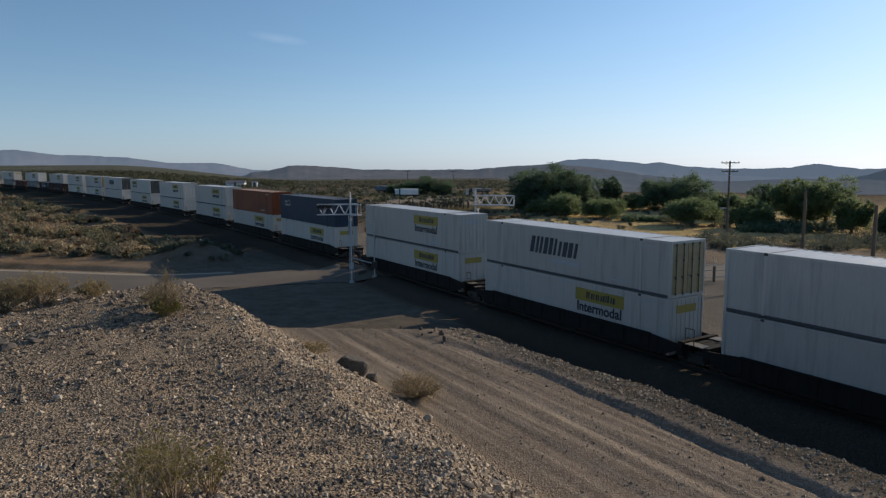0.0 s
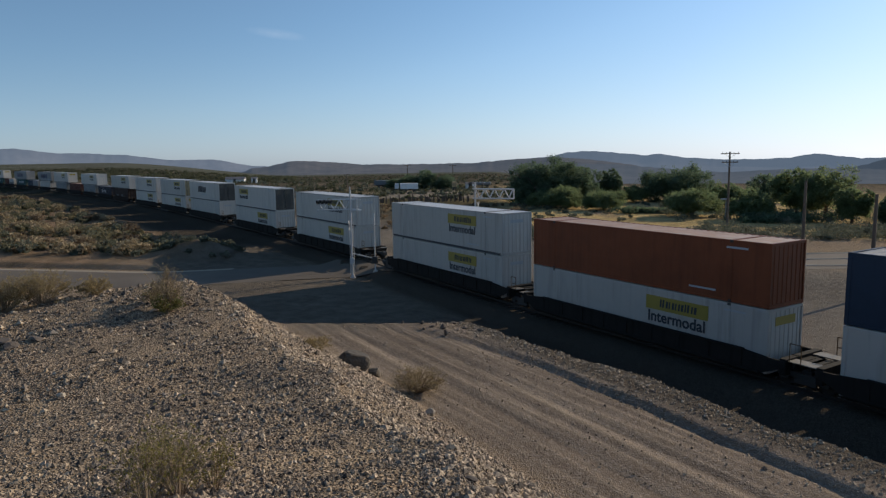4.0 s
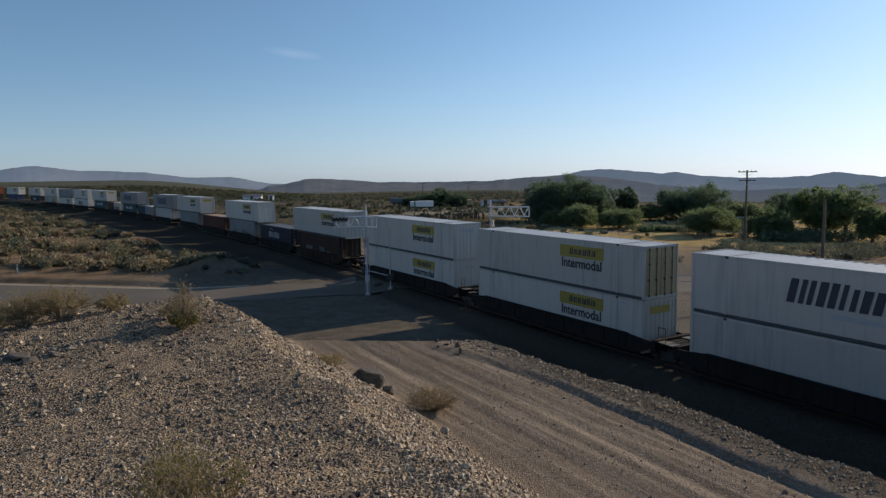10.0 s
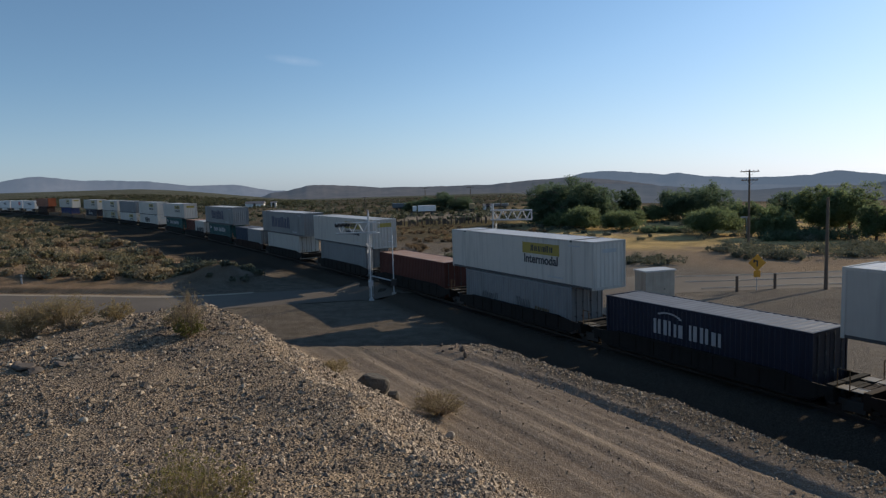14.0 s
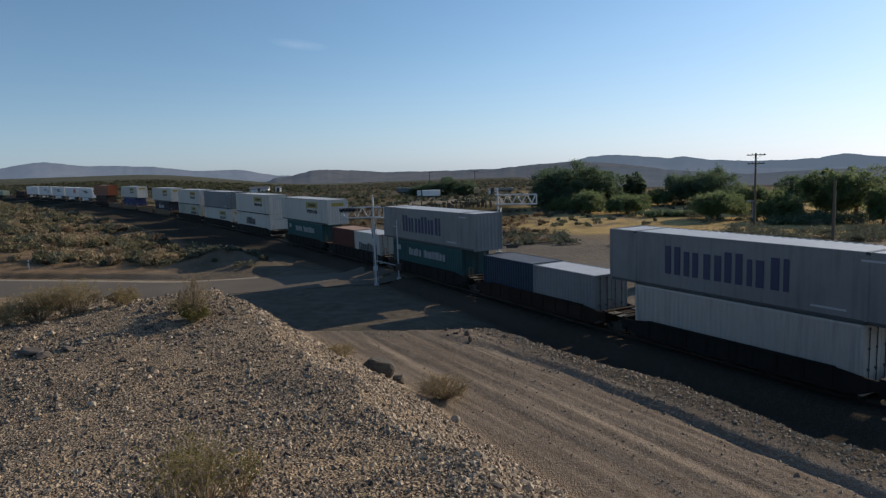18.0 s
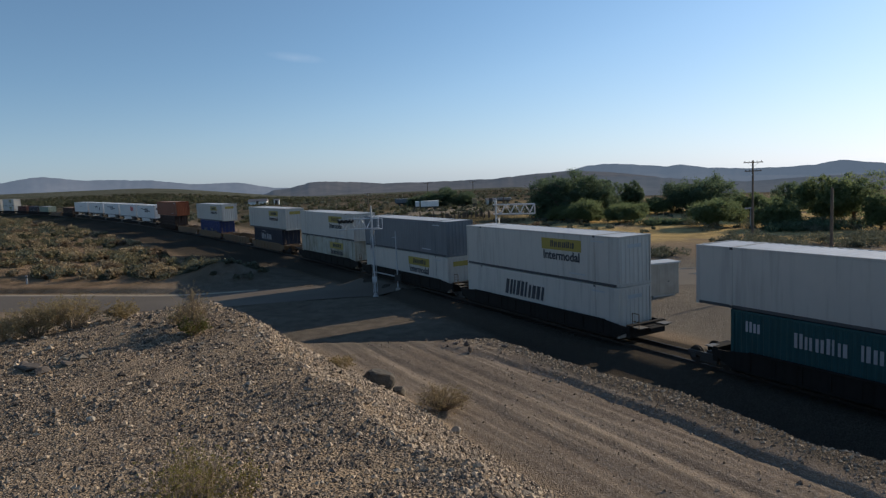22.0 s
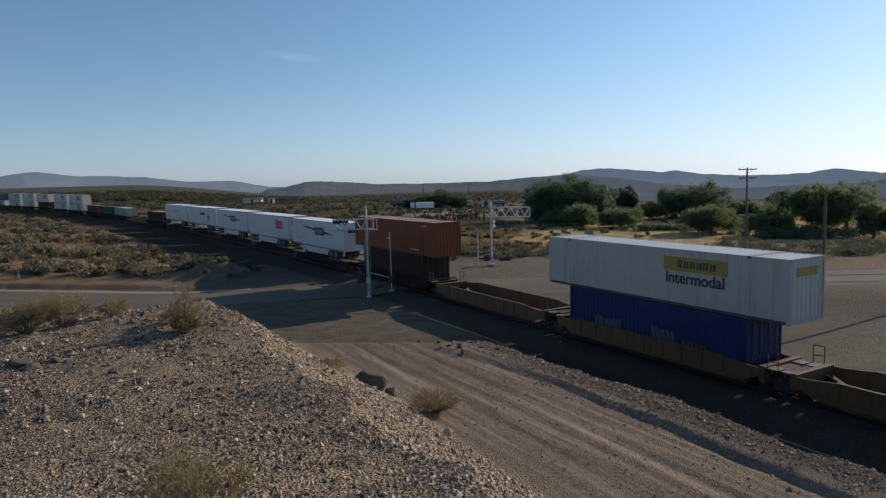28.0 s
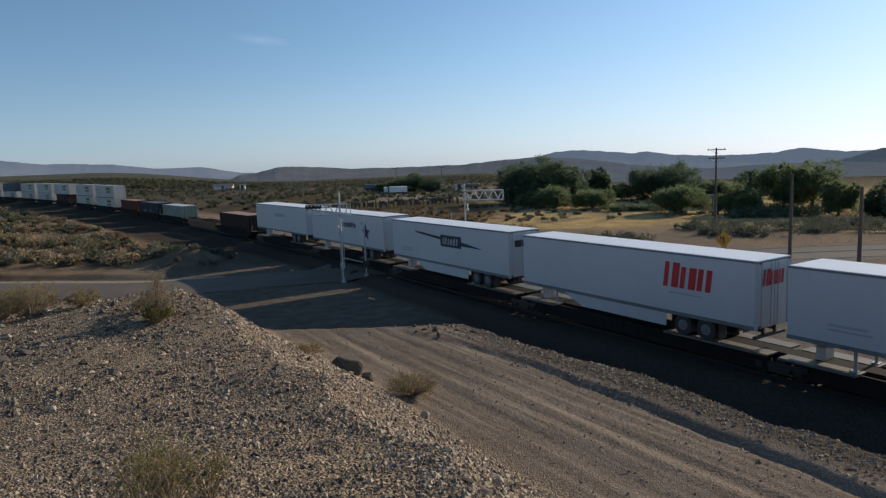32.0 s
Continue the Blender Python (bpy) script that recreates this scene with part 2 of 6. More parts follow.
def leaf_material(name, colour, colour2, rough=0.75, passes=0.6):
    m = bpy.data.materials.new(name)
    m.use_nodes = True
    nt = m.node_tree
    b = nt.nodes["Principled BSDF"]
    b.inputs["Roughness"].default_value = rough
    b.inputs["Specular IOR Level"].default_value = 0.2
    geo = nt.nodes.new("ShaderNodeNewGeometry")
    mx = nt.nodes.new("ShaderNodeMix")
    mx.data_type = "RGBA"
    nt.links.new(geo.outputs["Random Per Island"], mx.inputs[0])
    mx.inputs[6].default_value, mx.inputs[7].default_value = (*colour, 1), (*colour2, 1)
    nt.links.new(mx.outputs[2], b.inputs["Base Color"])
    tr = nt.nodes.new("ShaderNodeBsdfTranslucent")
    through_leaf = nt.nodes.new("ShaderNodeHueSaturation")
    through_leaf.inputs["Value"].default_value = 1.25
    nt.links.new(mx.outputs[2], through_leaf.inputs["Color"])
    nt.links.new(through_leaf.outputs[0], tr.inputs["Color"])
    ms = nt.nodes.new("ShaderNodeMixShader")
    ms.inputs[0].default_value = passes
    nt.links.new(b.outputs[0], ms.inputs[1])
    nt.links.new(tr.outputs[0], ms.inputs[2])
    nt.links.new(ms.outputs[0], nt.nodes["Material Output"].inputs["Surface"])
    return m


M_LEAF = leaf_material("tree_leaves", (0.10, 0.136, 0.062), (0.168, 0.204, 0.102))
M_LEAF_DARK = leaf_material("dark_tree_leaves", (0.066, 0.098, 0.06), (0.118, 0.158, 0.094))
M_LEAF_PLAIN = leaf_material("far_plain_leaves", (0.045, 0.052, 0.030), (0.105, 0.105, 0.065))
M_LEAF_RUSSET = leaf_material("russet_scrub_leaves", (0.105, 0.076, 0.05), (0.19, 0.142, 0.092))
M_LEAF_GREY = leaf_material("grey_green_scrub_leaves", (0.075, 0.082, 0.056), (0.155, 0.16, 0.115), passes=0.35)
M_LEAF_BROWN = leaf_material("dry_brown_leaves", (0.20, 0.155, 0.085), (0.33, 0.26, 0.14))
M_LEAF_DRY = leaf_material("dry_scrub_leaves", (0.20, 0.152, 0.092), (0.39, 0.31, 0.19), passes=0.3)
M_LEAF_SAGE = leaf_material("sage_scrub_leaves", (0.105, 0.095, 0.052), (0.215, 0.19, 0.112), passes=0.3)
M_LEAF_WEED = leaf_material("yellow_weed_leaves", (0.13, 0.115, 0.035), (0.23, 0.195, 0.07))
M_LEAF_GREEN = leaf_material("creosote_leaves", (0.085, 0.085, 0.025), (0.16, 0.15, 0.05))


# ---------------------------------------------------------------- mesh helpers
def mesh_of(name, bm, *mats, smooth=False):
    me = bpy.data.meshes.new(name)
    bm.to_mesh(me)
    bm.free()
    for m in mats:
        me.materials.append(m)
    if smooth:
        for poly in me.polygons:
            poly.use_smooth = True
    return me


def part(name, bm, mat, parent, label="", smooth=False):
    me = bm if isinstance(bm, bpy.types.Mesh) else mesh_of(name, bm, mat, smooth=smooth)
    ob = new(name, me)
    ob.parent = parent
    return tagged(ob, label)


def box(bm, x0, x1, y0, y1, z0, z1, bevel=0.0):
    m = Matrix.Translation(((x0 + x1) / 2, (y0 + y1) / 2, (z0 + z1) / 2)) @ Matrix.Diagonal((x1 - x0, y1 - y0, z1 - z0, 1))
    made = bmesh.ops.create_cube(bm, size=1, matrix=m)
    if bevel:
        edges = list({e for v in made["verts"] for e in v.link_edges})
        bmesh.ops.bevel(bm, geom=edges, offset=bevel, segments=2, affect="EDGES", profile=0.5)
    return bm


def boxes(*rows, bevel=0.0):
    bm = bmesh.new()
    for r in rows:
        box(bm, *r, bevel=bevel)
    return bm


def rod(bm, a, b, r, r2=None, n=8):
    a, b = Vector(a), Vector(b)
    m = Matrix.Translation((a + b) / 2) @ (b - a).to_track_quat("Z", "Y").to_matrix().to_4x4()
    bmesh.ops.create_cone(bm, cap_ends=True, segments=n, radius1=r, radius2=r if r2 is None else r2, depth=(b - a).length, matrix=m)
    return bm


def rods(*rows, n=8):
    bm = bmesh.new()
    for a, b, r in rows:
        rod(bm, a, b, r, n=n)
    return bm


def from_arrays(name, verts, faces, *mats, smooth=False):
    me = bpy.data.meshes.new(name)
    me.from_pydata([tuple(v) for v in verts], [], [tuple(f) for f in faces])
    for m in mats:
        me.materials.append(m)
    if smooth:
        me.polygons.foreach_set("use_smooth", [True] * len(me.polygons))
    me.update()
    return me


def step(lo, hi, v):
    k = np.clip((v - lo) / (hi - lo), 0, 1)
    return k * k * (3 - 2 * k)


# ---------------------------------------------------------------- the line of the track
# s runs along the track towards the camera's right, off across it, away from the camera.
TRACK_ANGLE, TRACK_FAR, CURVE_FROM, CURVE_RADIUS, GRADE = 0.55119, 28.33, 40.0, 1020.0, 0.007
ALONG = np.array([math.sin(TRACK_ANGLE), -math.cos(TRACK_ANGLE)])
ACROSS = np.array([math.cos(TRACK_ANGLE), math.sin(TRACK_ANGLE)])
CURVE_CENTRE = ACROSS * TRACK_FAR - ALONG * CURVE_FROM - ACROSS * CURVE_RADIUS


def rail_height(s):
    return GRADE * np.clip(np.minimum(-s, 330) - 30, 0, None)


def place(s, off=0.0, z=0.0):
    """World place of a point at s along the track, off across it and z above the rail."""
    if s > -CURVE_FROM:
        p = ACROSS * (TRACK_FAR + off) + ALONG * s
    else:
        h = TRACK_ANGLE + (-s - CURVE_FROM) / CURVE_RADIUS
        p = CURVE_CENTRE + np.array([math.cos(h), math.sin(h)]) * (CURVE_RADIUS + off)
    return Vector((p[0], p[1], z + float(rail_height(s))))


def heading(s):
    """Degrees about z that turn +x along the track towards growing s."""
    h = TRACK_ANGLE + max(0.0, (-s - CURVE_FROM) / CURVE_RADIUS)
    return math.degrees(h) - 90


def track_coords(x, y):
    s = x * ALONG[0] + y * ALONG[1]
    off = x * ACROSS[0] + y * ACROSS[1] - TRACK_FAR
    dx, dy = x - CURVE_CENTRE[0], y - CURVE_CENTRE[1]
    ang = np.arctan2(dy, dx) - TRACK_ANGLE
    curved = s < -CURVE_FROM
    return np.where(curved, -CURVE_FROM - ang * CURVE_RADIUS, s), np.where(curved, np.hypot(dx, dy) - CURVE_RADIUS, off)


def wobble(x, y, seed=0.0):
    """Smooth unevenness from a few waves, about -1 to 1."""
    return (np.sin(x * 1.0 + 1.3 * np.sin(y * 0.7 + seed) + seed) + np.sin(y * 1.1 + 1.7 * np.sin(x * 0.6 - seed) + 2 * seed)
            + 0.5 * np.sin(x * 2.3 - y * 1.9 + seed)) / 2.5


ROAD_HALF = 3.9


def road_line(x):
    """y of the road's middle at x: straight beyond the track, bending away on the near side of it."""
    x = np.asarray(x, float)
    return 63.97 + 0.0533 * x - 2.4 * step(-8.0, -28.0, x) + 0.105 * (np.sqrt((x + 29.0) ** 2 + 4.0) - (x + 29.0))


def road_offset(x, y):
    x, y = np.asarray(x, float), np.asarray(y, float)
    slope = (road_line(x + 0.5) - road_line(x - 0.5))
    return (y - road_line(x)) / np.sqrt(1 + slope ** 2)


def mound_edge(s):
    """Offset from the track at which the top of the mound breaks into its sunny flank."""
    return -23.95 - 2.6 * np.exp(-(np.asarray(s) / 6.5) ** 2) + 0.20 * np.sin(s * 0.9) + 0.10 * np.sin(s * 2.1 + 1)


def ground_height(x, y):
    """Height of the ground: flat desert, the ballast, the terrace with the dirt track, and the rocky mound."""
    x, y = np.asarray(x, float), np.asarray(y, float)
    s, off = track_coords(x, y)
    r = np.hypot(x, y)
    near = np.exp(-(off / 120.0) ** 2)
    base = -0.75 + rail_height(s) * near * (s > -600) + (0.0235 * step(-12.0, -27.0, np.degrees(np.arctan2(x, y))) - 0.020) * np.clip(r - 300, 0, None) * (1 - np.exp(-(off / 45.0) ** 2) * (s > -700) * (s < 0)) + 0.10 * wobble(x * 0.15, y * 0.15, 2.0)
    # beyond the trees the plain falls away to a wash before the mountains
    base = base - 0.026 * np.clip(r - 235, 0, None) * step(4.0, 11.0, np.degrees(np.arctan2(x, y)))
    # scrub field on the camera's side lies a little higher
    base = base + 1.0 * step(-12, -40, off) * step(-70, -95, s) * step(8, 20, road_offset(x, y))
    base = base + 0.45 * np.exp(-((off + 14 + 1.5 * wobble(s * 0.08, s * 0.05)) / 3.0) ** 2) * step(-74, -84, s) * step(-200, -120, s) * (1 + 0.8 * wobble(x * 0.35, y * 0.35, 1.0))
    # a heap of soil at the end of the field beside the road
    base = base + 2.0 * np.exp(-((x + 26.8) / 4.2) ** 2 - ((y - 73.2) / 2.7) ** 2) * (1 + 0.12 * wobble(x * 1.2, y * 1.2, 6.0))
    # a shallow ditch and low bank along the far side of the road
    ro = road_offset(x, y)
    base = base + (0.34 * step(6.2, 6.8, ro) * step(22, 12, ro) - 0.16 * np.exp(-((ro - 5.8) / 0.5) ** 2)) * step(-13, -20, off) * (r < 300)
    # ballast shoulder under the track
    base = base + 0.55 * step(-3.6, -1.9, off) * step(3.6, 1.9, off)
    # terrace with the dirt track, ending in a low crest above the cutting and in a round shoulder beside the road
    wander = -0.60 * np.exp(-((s + 14.6) / 3.2) ** 2) - 0.30 * step(-10.5, -8.5, s) + 0.06 * np.sin(s * 1.7) + 0.05 * np.sin(s * 3.1 + 1.0)
    inside = np.minimum(-10.05 - off - wander, 0.62 * (s + 25.9 - 0.7 * (off + 12.5)) + 1.4)
    cut = step(0.0, 1.8, inside)
    crest = 0.05 * np.exp(-((off + 12.3 + wander) / 0.7) ** 2) * step(-27, -23, s) * (1 + 0.5 * wobble(x * 0.9, y * 0.9, 4.0))
    # a low bank beside the dirt track, with its steep side and a gutter towards the mound
    line = -13.15 - 0.0185 * np.clip(-s - 17.0, 0, None) ** 2 - 0.035 * np.clip(s + 15.0, 0, 25) + 0.05 * np.sin(s * 1.3) + 0.03 * np.sin(s * 3.7)
    bank = 0.09 * step(-0.13, 0.03, off - line) * step(1.7, 0.5, off - line) * step(-27, -24, s)
    gutter = -0.09 * np.exp(-((off - line + 0.16) / (0.11 + 0.004 * np.clip(s + 24, 0, 24))) ** 2) * step(-26, -14, s) + bank
    ruts = -0.05 * (np.exp(-((off + 15.25) / 0.16) ** 2) + np.exp(-((off + 17.0) / 0.22) ** 2) + 0.6 * np.exp(-((off + 16.1) / 0.12) ** 2)) * step(-30, -26, s)
    z = base + cut * (2.58 - base) + crest + gutter + ruts
    # the mound: a stony top that ends in a sharp edge, and a steep sunny flank down to the dirt track
    edge = mound_edge(s)
    foot = 0.35 * wobble(s * 0.35, s * 0.2, 3.0)
    flank = np.clip((-18.8 - off + foot) / (-18.8 - edge + foot), 0, 1.0) ** 1.08
    back = np.clip(edge - off, 0, None)
    knoll = np.exp(-(np.minimum(s, 0) / 6.5) ** 2)
    top = 6.0 + 2.25 * knoll + 0.03 * knoll * np.minimum(back, 2.5) - 0.04 * knoll * np.clip(back - 3.0, 0, None) - (1 - knoll) * (0.03 * back + 0.04 * np.clip(back - 4.5, 0, None))
    top = top + 0.25 * np.exp(-((s + 23) / 3.0) ** 2 - ((off + 25) / 2.5) ** 2) + 0.6 * np.exp(-((s + 6) / 4.0) ** 2 - ((off + 29.5) / 3.0) ** 2)
    end = step(-37, -22.5, s + 0.9 * wobble(off * 0.3, s * 0.2, 5.0))
    lumps = 0.09 * wobble(x * 0.8, y * 0.8, 0.5) + 0.05 * wobble(x * 2.1, y * 2.1, 1.5)
    z = z + flank * end * (top - z + lumps)
    return z


# ---------------------------------------------------------------- ground, one sheet to the horizon
def ground_material():
    m = bpy.data.materials.new("desert_ground")
    m.use_nodes = True
    nt = m.node_tree
    b = nt.nodes["Principled BSDF"]
    b.inputs["Roughness"].default_value = 0.95
    b.inputs["Specular IOR Level"].default_value = 0.0
    tc = nt.nodes.new("ShaderNodeTexCoord")

    def tex(kind, scale, detail=5.0):
        n = nt.nodes.new("ShaderNodeTexNoise" if kind == "n" else "ShaderNodeTexVoronoi")
        n.inputs["Scale"].default_value = scale
        if kind == "n":
            n.inputs["Detail"].default_value = detail
        nt.links.new(tc.outputs["Object"], n.inputs["Vector"])
        return n

    def fac(sock, lo, hi, top=1.0):
        r = nt.nodes.new("ShaderNodeMapRange")
        r.inputs["From Min"].default_value, r.inputs["From Max"].default_value, r.inputs["To Max"].default_value = lo, hi, top
        nt.links.new(sock, r.inputs["Value"])
        return r.outputs[0]

    def mix(f, a, c):
        x = nt.nodes.new("ShaderNodeMix")
        x.data_type = "RGBA"
        nt.links.new(f, x.inputs[0])
        for val, slot in ((a, 6), (c, 7)):
            if isinstance(val, tuple):
                x.inputs[slot].default_value = (*val, 1)
            else:
                nt.links.new(val, x.inputs[slot])
        return x.outputs[2]

    def times(p, q):
        x = nt.nodes.new("ShaderNodeMath")
        x.operation = "MULTIPLY"
        nt.links.new(p, x.inputs[0])
        nt.links.new(q, x.inputs[1])
        return x.outputs[0]

    def zone(name):
        a = nt.nodes.new("ShaderNodeAttribute")
        a.attribute_name = name
        return a.outputs["Fac"]

    broad, mid, fine = tex("n", 0.09), tex("n", 1.1), tex("n", 9.0)
    pebble = tex("v", 24.0)
    lump = tex("n", 14.0, 6.0)
    soil = mix(fac(broad.outputs["Fac"], 0.35, 0.65), (0.33, 0.245, 0.155), (0.25, 0.19, 0.13))
    soil = mix(fac(mid.outputs["Fac"], 0.45, 0.7, 0.6), soil, (0.33, 0.265, 0.20))
    stones = mix(pebble.outputs["Color"], (0.13, 0.105, 0.09), (0.34, 0.29, 0.24))
    col = mix(fac(fine.outputs["Fac"], 0.42, 0.6, 0.65), soil, stones)
    smooth_dirt = mix(fac(mid.outputs["Fac"], 0.35, 0.7), (0.245, 0.195, 0.147), (0.182, 0.147, 0.113))
    # long streaks that wheels leave along the dirt track
    way = nt.nodes.new("ShaderNodeAttribute")
    way.attribute_name = "along_track"
    stretch = nt.nodes.new("ShaderNodeVectorMath")
    stretch.operation = "MULTIPLY"
    stretch.inputs[1].default_value = (0.11, 2.6, 1.0)
    nt.links.new(way.outputs["Vector"], stretch.inputs[0])
    streak = nt.nodes.new("ShaderNodeTexNoise")
    streak.inputs["Scale"].default_value, streak.inputs["Detail"].default_value = 1.0, 6.0
    nt.links.new(stretch.outputs[0], streak.inputs["Vector"])
    smooth_dirt = mix(fac(streak.outputs["Fac"], 0.42, 0.62, 0.55), smooth_dirt, (0.115, 0.09, 0.07))
    smooth_dirt = mix(fac(streak.outputs["Fac"], 0.50, 0.36, 0.7), smooth_dirt, (0.39, 0.31, 0.225))
    smooth_dirt = mix(fac(fine.outputs["Fac"], 0.46, 0.62, 0.7), smooth_dirt, stones)
    col = mix(zone("dirt"), col, smooth_dirt)
    # stones packed close on the mound's top, and pale dusty soil on its flank
    paved = mix(fac(pebble.outputs["Color"], 0.1, 0.9), (0.088, 0.068, 0.053), (0.395, 0.312, 0.225))
    paved = mix(fac(mid.outputs["Fac"], 0.48, 0.66, 0.75), paved, (0.36, 0.275, 0.185))
    paved = mix(fac(tex("n", 0.32, 4).outputs["Fac"], 0.50, 0.62, 0.55), paved, (0.29, 0.225, 0.155))
    col = mix(zone("stony"), col, paved)
    lot = mix(fac(broad.outputs["Fac"], 0.35, 0.65), (0.225, 0.20, 0.167), (0.17, 0.153, 0.13))
    lot = mix(fac(mid.outputs["Fac"], 0.45, 0.7, 0.4), lot, (0.14, 0.12, 0.098))
    col = mix(zone("lot"), col, lot)
    # dark stone of the ballast, spread also over the cutting's shade and far trackside
    ballast = mix(pebble.outputs["Color"], (0.044, 0.038, 0.031), (0.105, 0.091, 0.074))
    packed = mix(fac(mid.outputs["Fac"], 0.35, 0.7), (0.13, 0.112, 0.09), (0.185, 0.158, 0.127))
    col = mix(zone("packed"), col, packed)
    col = mix(zone("ballast"), col, ballast)
    grass = mix(fac(tex("n", 0.25).outputs["Fac"], 0.35, 0.65), (0.56, 0.41, 0.19), (0.36, 0.275, 0.14))
    col = mix(times(zone("grass"), fac(tex("n", 0.12, 3).outputs["Fac"], 0.30, 0.44)), col, grass)
    scrub = mix(fac(tex("n", 0.035, 8).outputs["Fac"], 0.40, 0.60), (0.045, 0.046, 0.031), (0.115, 0.098, 0.074))
    col = mix(zone("scrub"), col, scrub)
    # dry flats, paler and greyer far out: air haze put into the colour
    hazy_flats = mix(fac(tex("n", 0.006, 5).outputs["Fac"], 0.42, 0.58), (0.08, 0.088, 0.066), (0.125, 0.127, 0.105))
    col = mix(zone("hazy_flats"), col, hazy_flats)
    col = mix(zone("yard"), col, (0.27, 0.235, 0.19))
    field = mix(fac(tex("n", 0.3, 6).outputs["Fac"], 0.40, 0.62), (0.27, 0.19, 0.125), (0.15, 0.112, 0.075))
    col = mix(zone("field"), col, field)
    # sand-sized grain
    speck = nt.nodes.new("ShaderNodeMix")
    speck.data_type, speck.blend_type = "RGBA", "MULTIPLY"
    nt.links.new(fac(tex("n", 42.0, 3).outputs["Fac"], 0.36, 0.60), speck.inputs[0])
    nt.links.new(col, speck.inputs[6])
    speck.inputs[7].default_value = (0.50, 0.47, 0.44, 1)
    gain = nt.nodes.new("ShaderNodeHueSaturation")
    gain.inputs["Value"].default_value = 1.34
    nt.links.new(speck.outputs[2], gain.inputs["Color"])
    nt.links.new(gain.outputs[0], b.inputs["Base Color"])
    bp = nt.nodes.new("ShaderNodeBump")
    smoothness = nt.nodes.new("ShaderNodeMapRange")
    smoothness.inputs["To Min"].default_value, smoothness.inputs["To Max"].default_value = 1.0, 0.4
    nt.links.new(zone("dirt"), smoothness.inputs["Value"])
    nt.links.new(smoothness.outputs[0], bp.inputs["Strength"])
    bp.inputs["Distance"].default_value = 0.045
    add = nt.nodes.new("ShaderNodeMath")
    add.operation = "ADD"
    nt.links.new(lump.outputs["Fac"], add.inputs[0])
    nt.links.new(pebble.outputs["Distance"], add.inputs[1])
    nt.links.new(add.outputs[0], bp.inputs["Height"])
    nt.links.new(bp.outputs[0], b.inputs["Normal"])
    return m


def build_ground():
    ang = np.concatenate([np.radians(np.arange(-60, 60, 0.22)), np.radians(np.arange(60, 300, 3.0))])
    rad = np.concatenate([[0.6], np.geomspace(1.0, 60, 430), np.geomspace(60.6, 92, 70), np.geomspace(93, 420, 80), np.geomspace(440, 4600, 50)])
    A, R = np.meshgrid(ang, rad)
    X, Y = R * np.sin(A), R * np.cos(A)
    Z = ground_height(X, Y)
    s, off = track_coords(X, Y)
    # fine lumpiness of the rocky mound
    rng = np.random.default_rng(4)
    rough = step(-18.5, -20.5, off) * step(-44, -30, s) * (R < 60)
    Z = Z + rough * (rng.random(Z.shape) - 0.5) * 0.018 + (R < 120) * (rng.random(Z.shape) - 0.5) * 0.012
    Z = Z - 0.08 * (np.abs(road_offset(X, Y)) < ROAD_HALF - 0.2) * (R < 400)
    na, nr = len(ang), len(rad)
    idx = np.arange(nr * na).reshape(nr, na)
    a, b2 = idx[:-1, :], np.roll(idx, -1, 1)[:-1, :]
    c, d = np.roll(idx, -1, 1)[1:, :], idx[1:, :]
    faces = np.stack([a, d, c, b2], -1).reshape(-1, 4)
    verts = np.stack([X, Y, Z], -1).reshape(-1, 3)
    verts = np.vstack([verts, [[0, 0, float(ground_height(0.0, 0.0))]]])
    hub = [(len(verts) - 1, int(i), int(j)) for i, j in zip(idx[0], np.roll(idx[0], -1))]
    me = bpy.data.meshes.new("ground")
    me.from_pydata(verts.tolist(), [], faces.tolist() + hub)
    me.polygons.foreach_set("use_smooth", [True] * len(me.polygons))
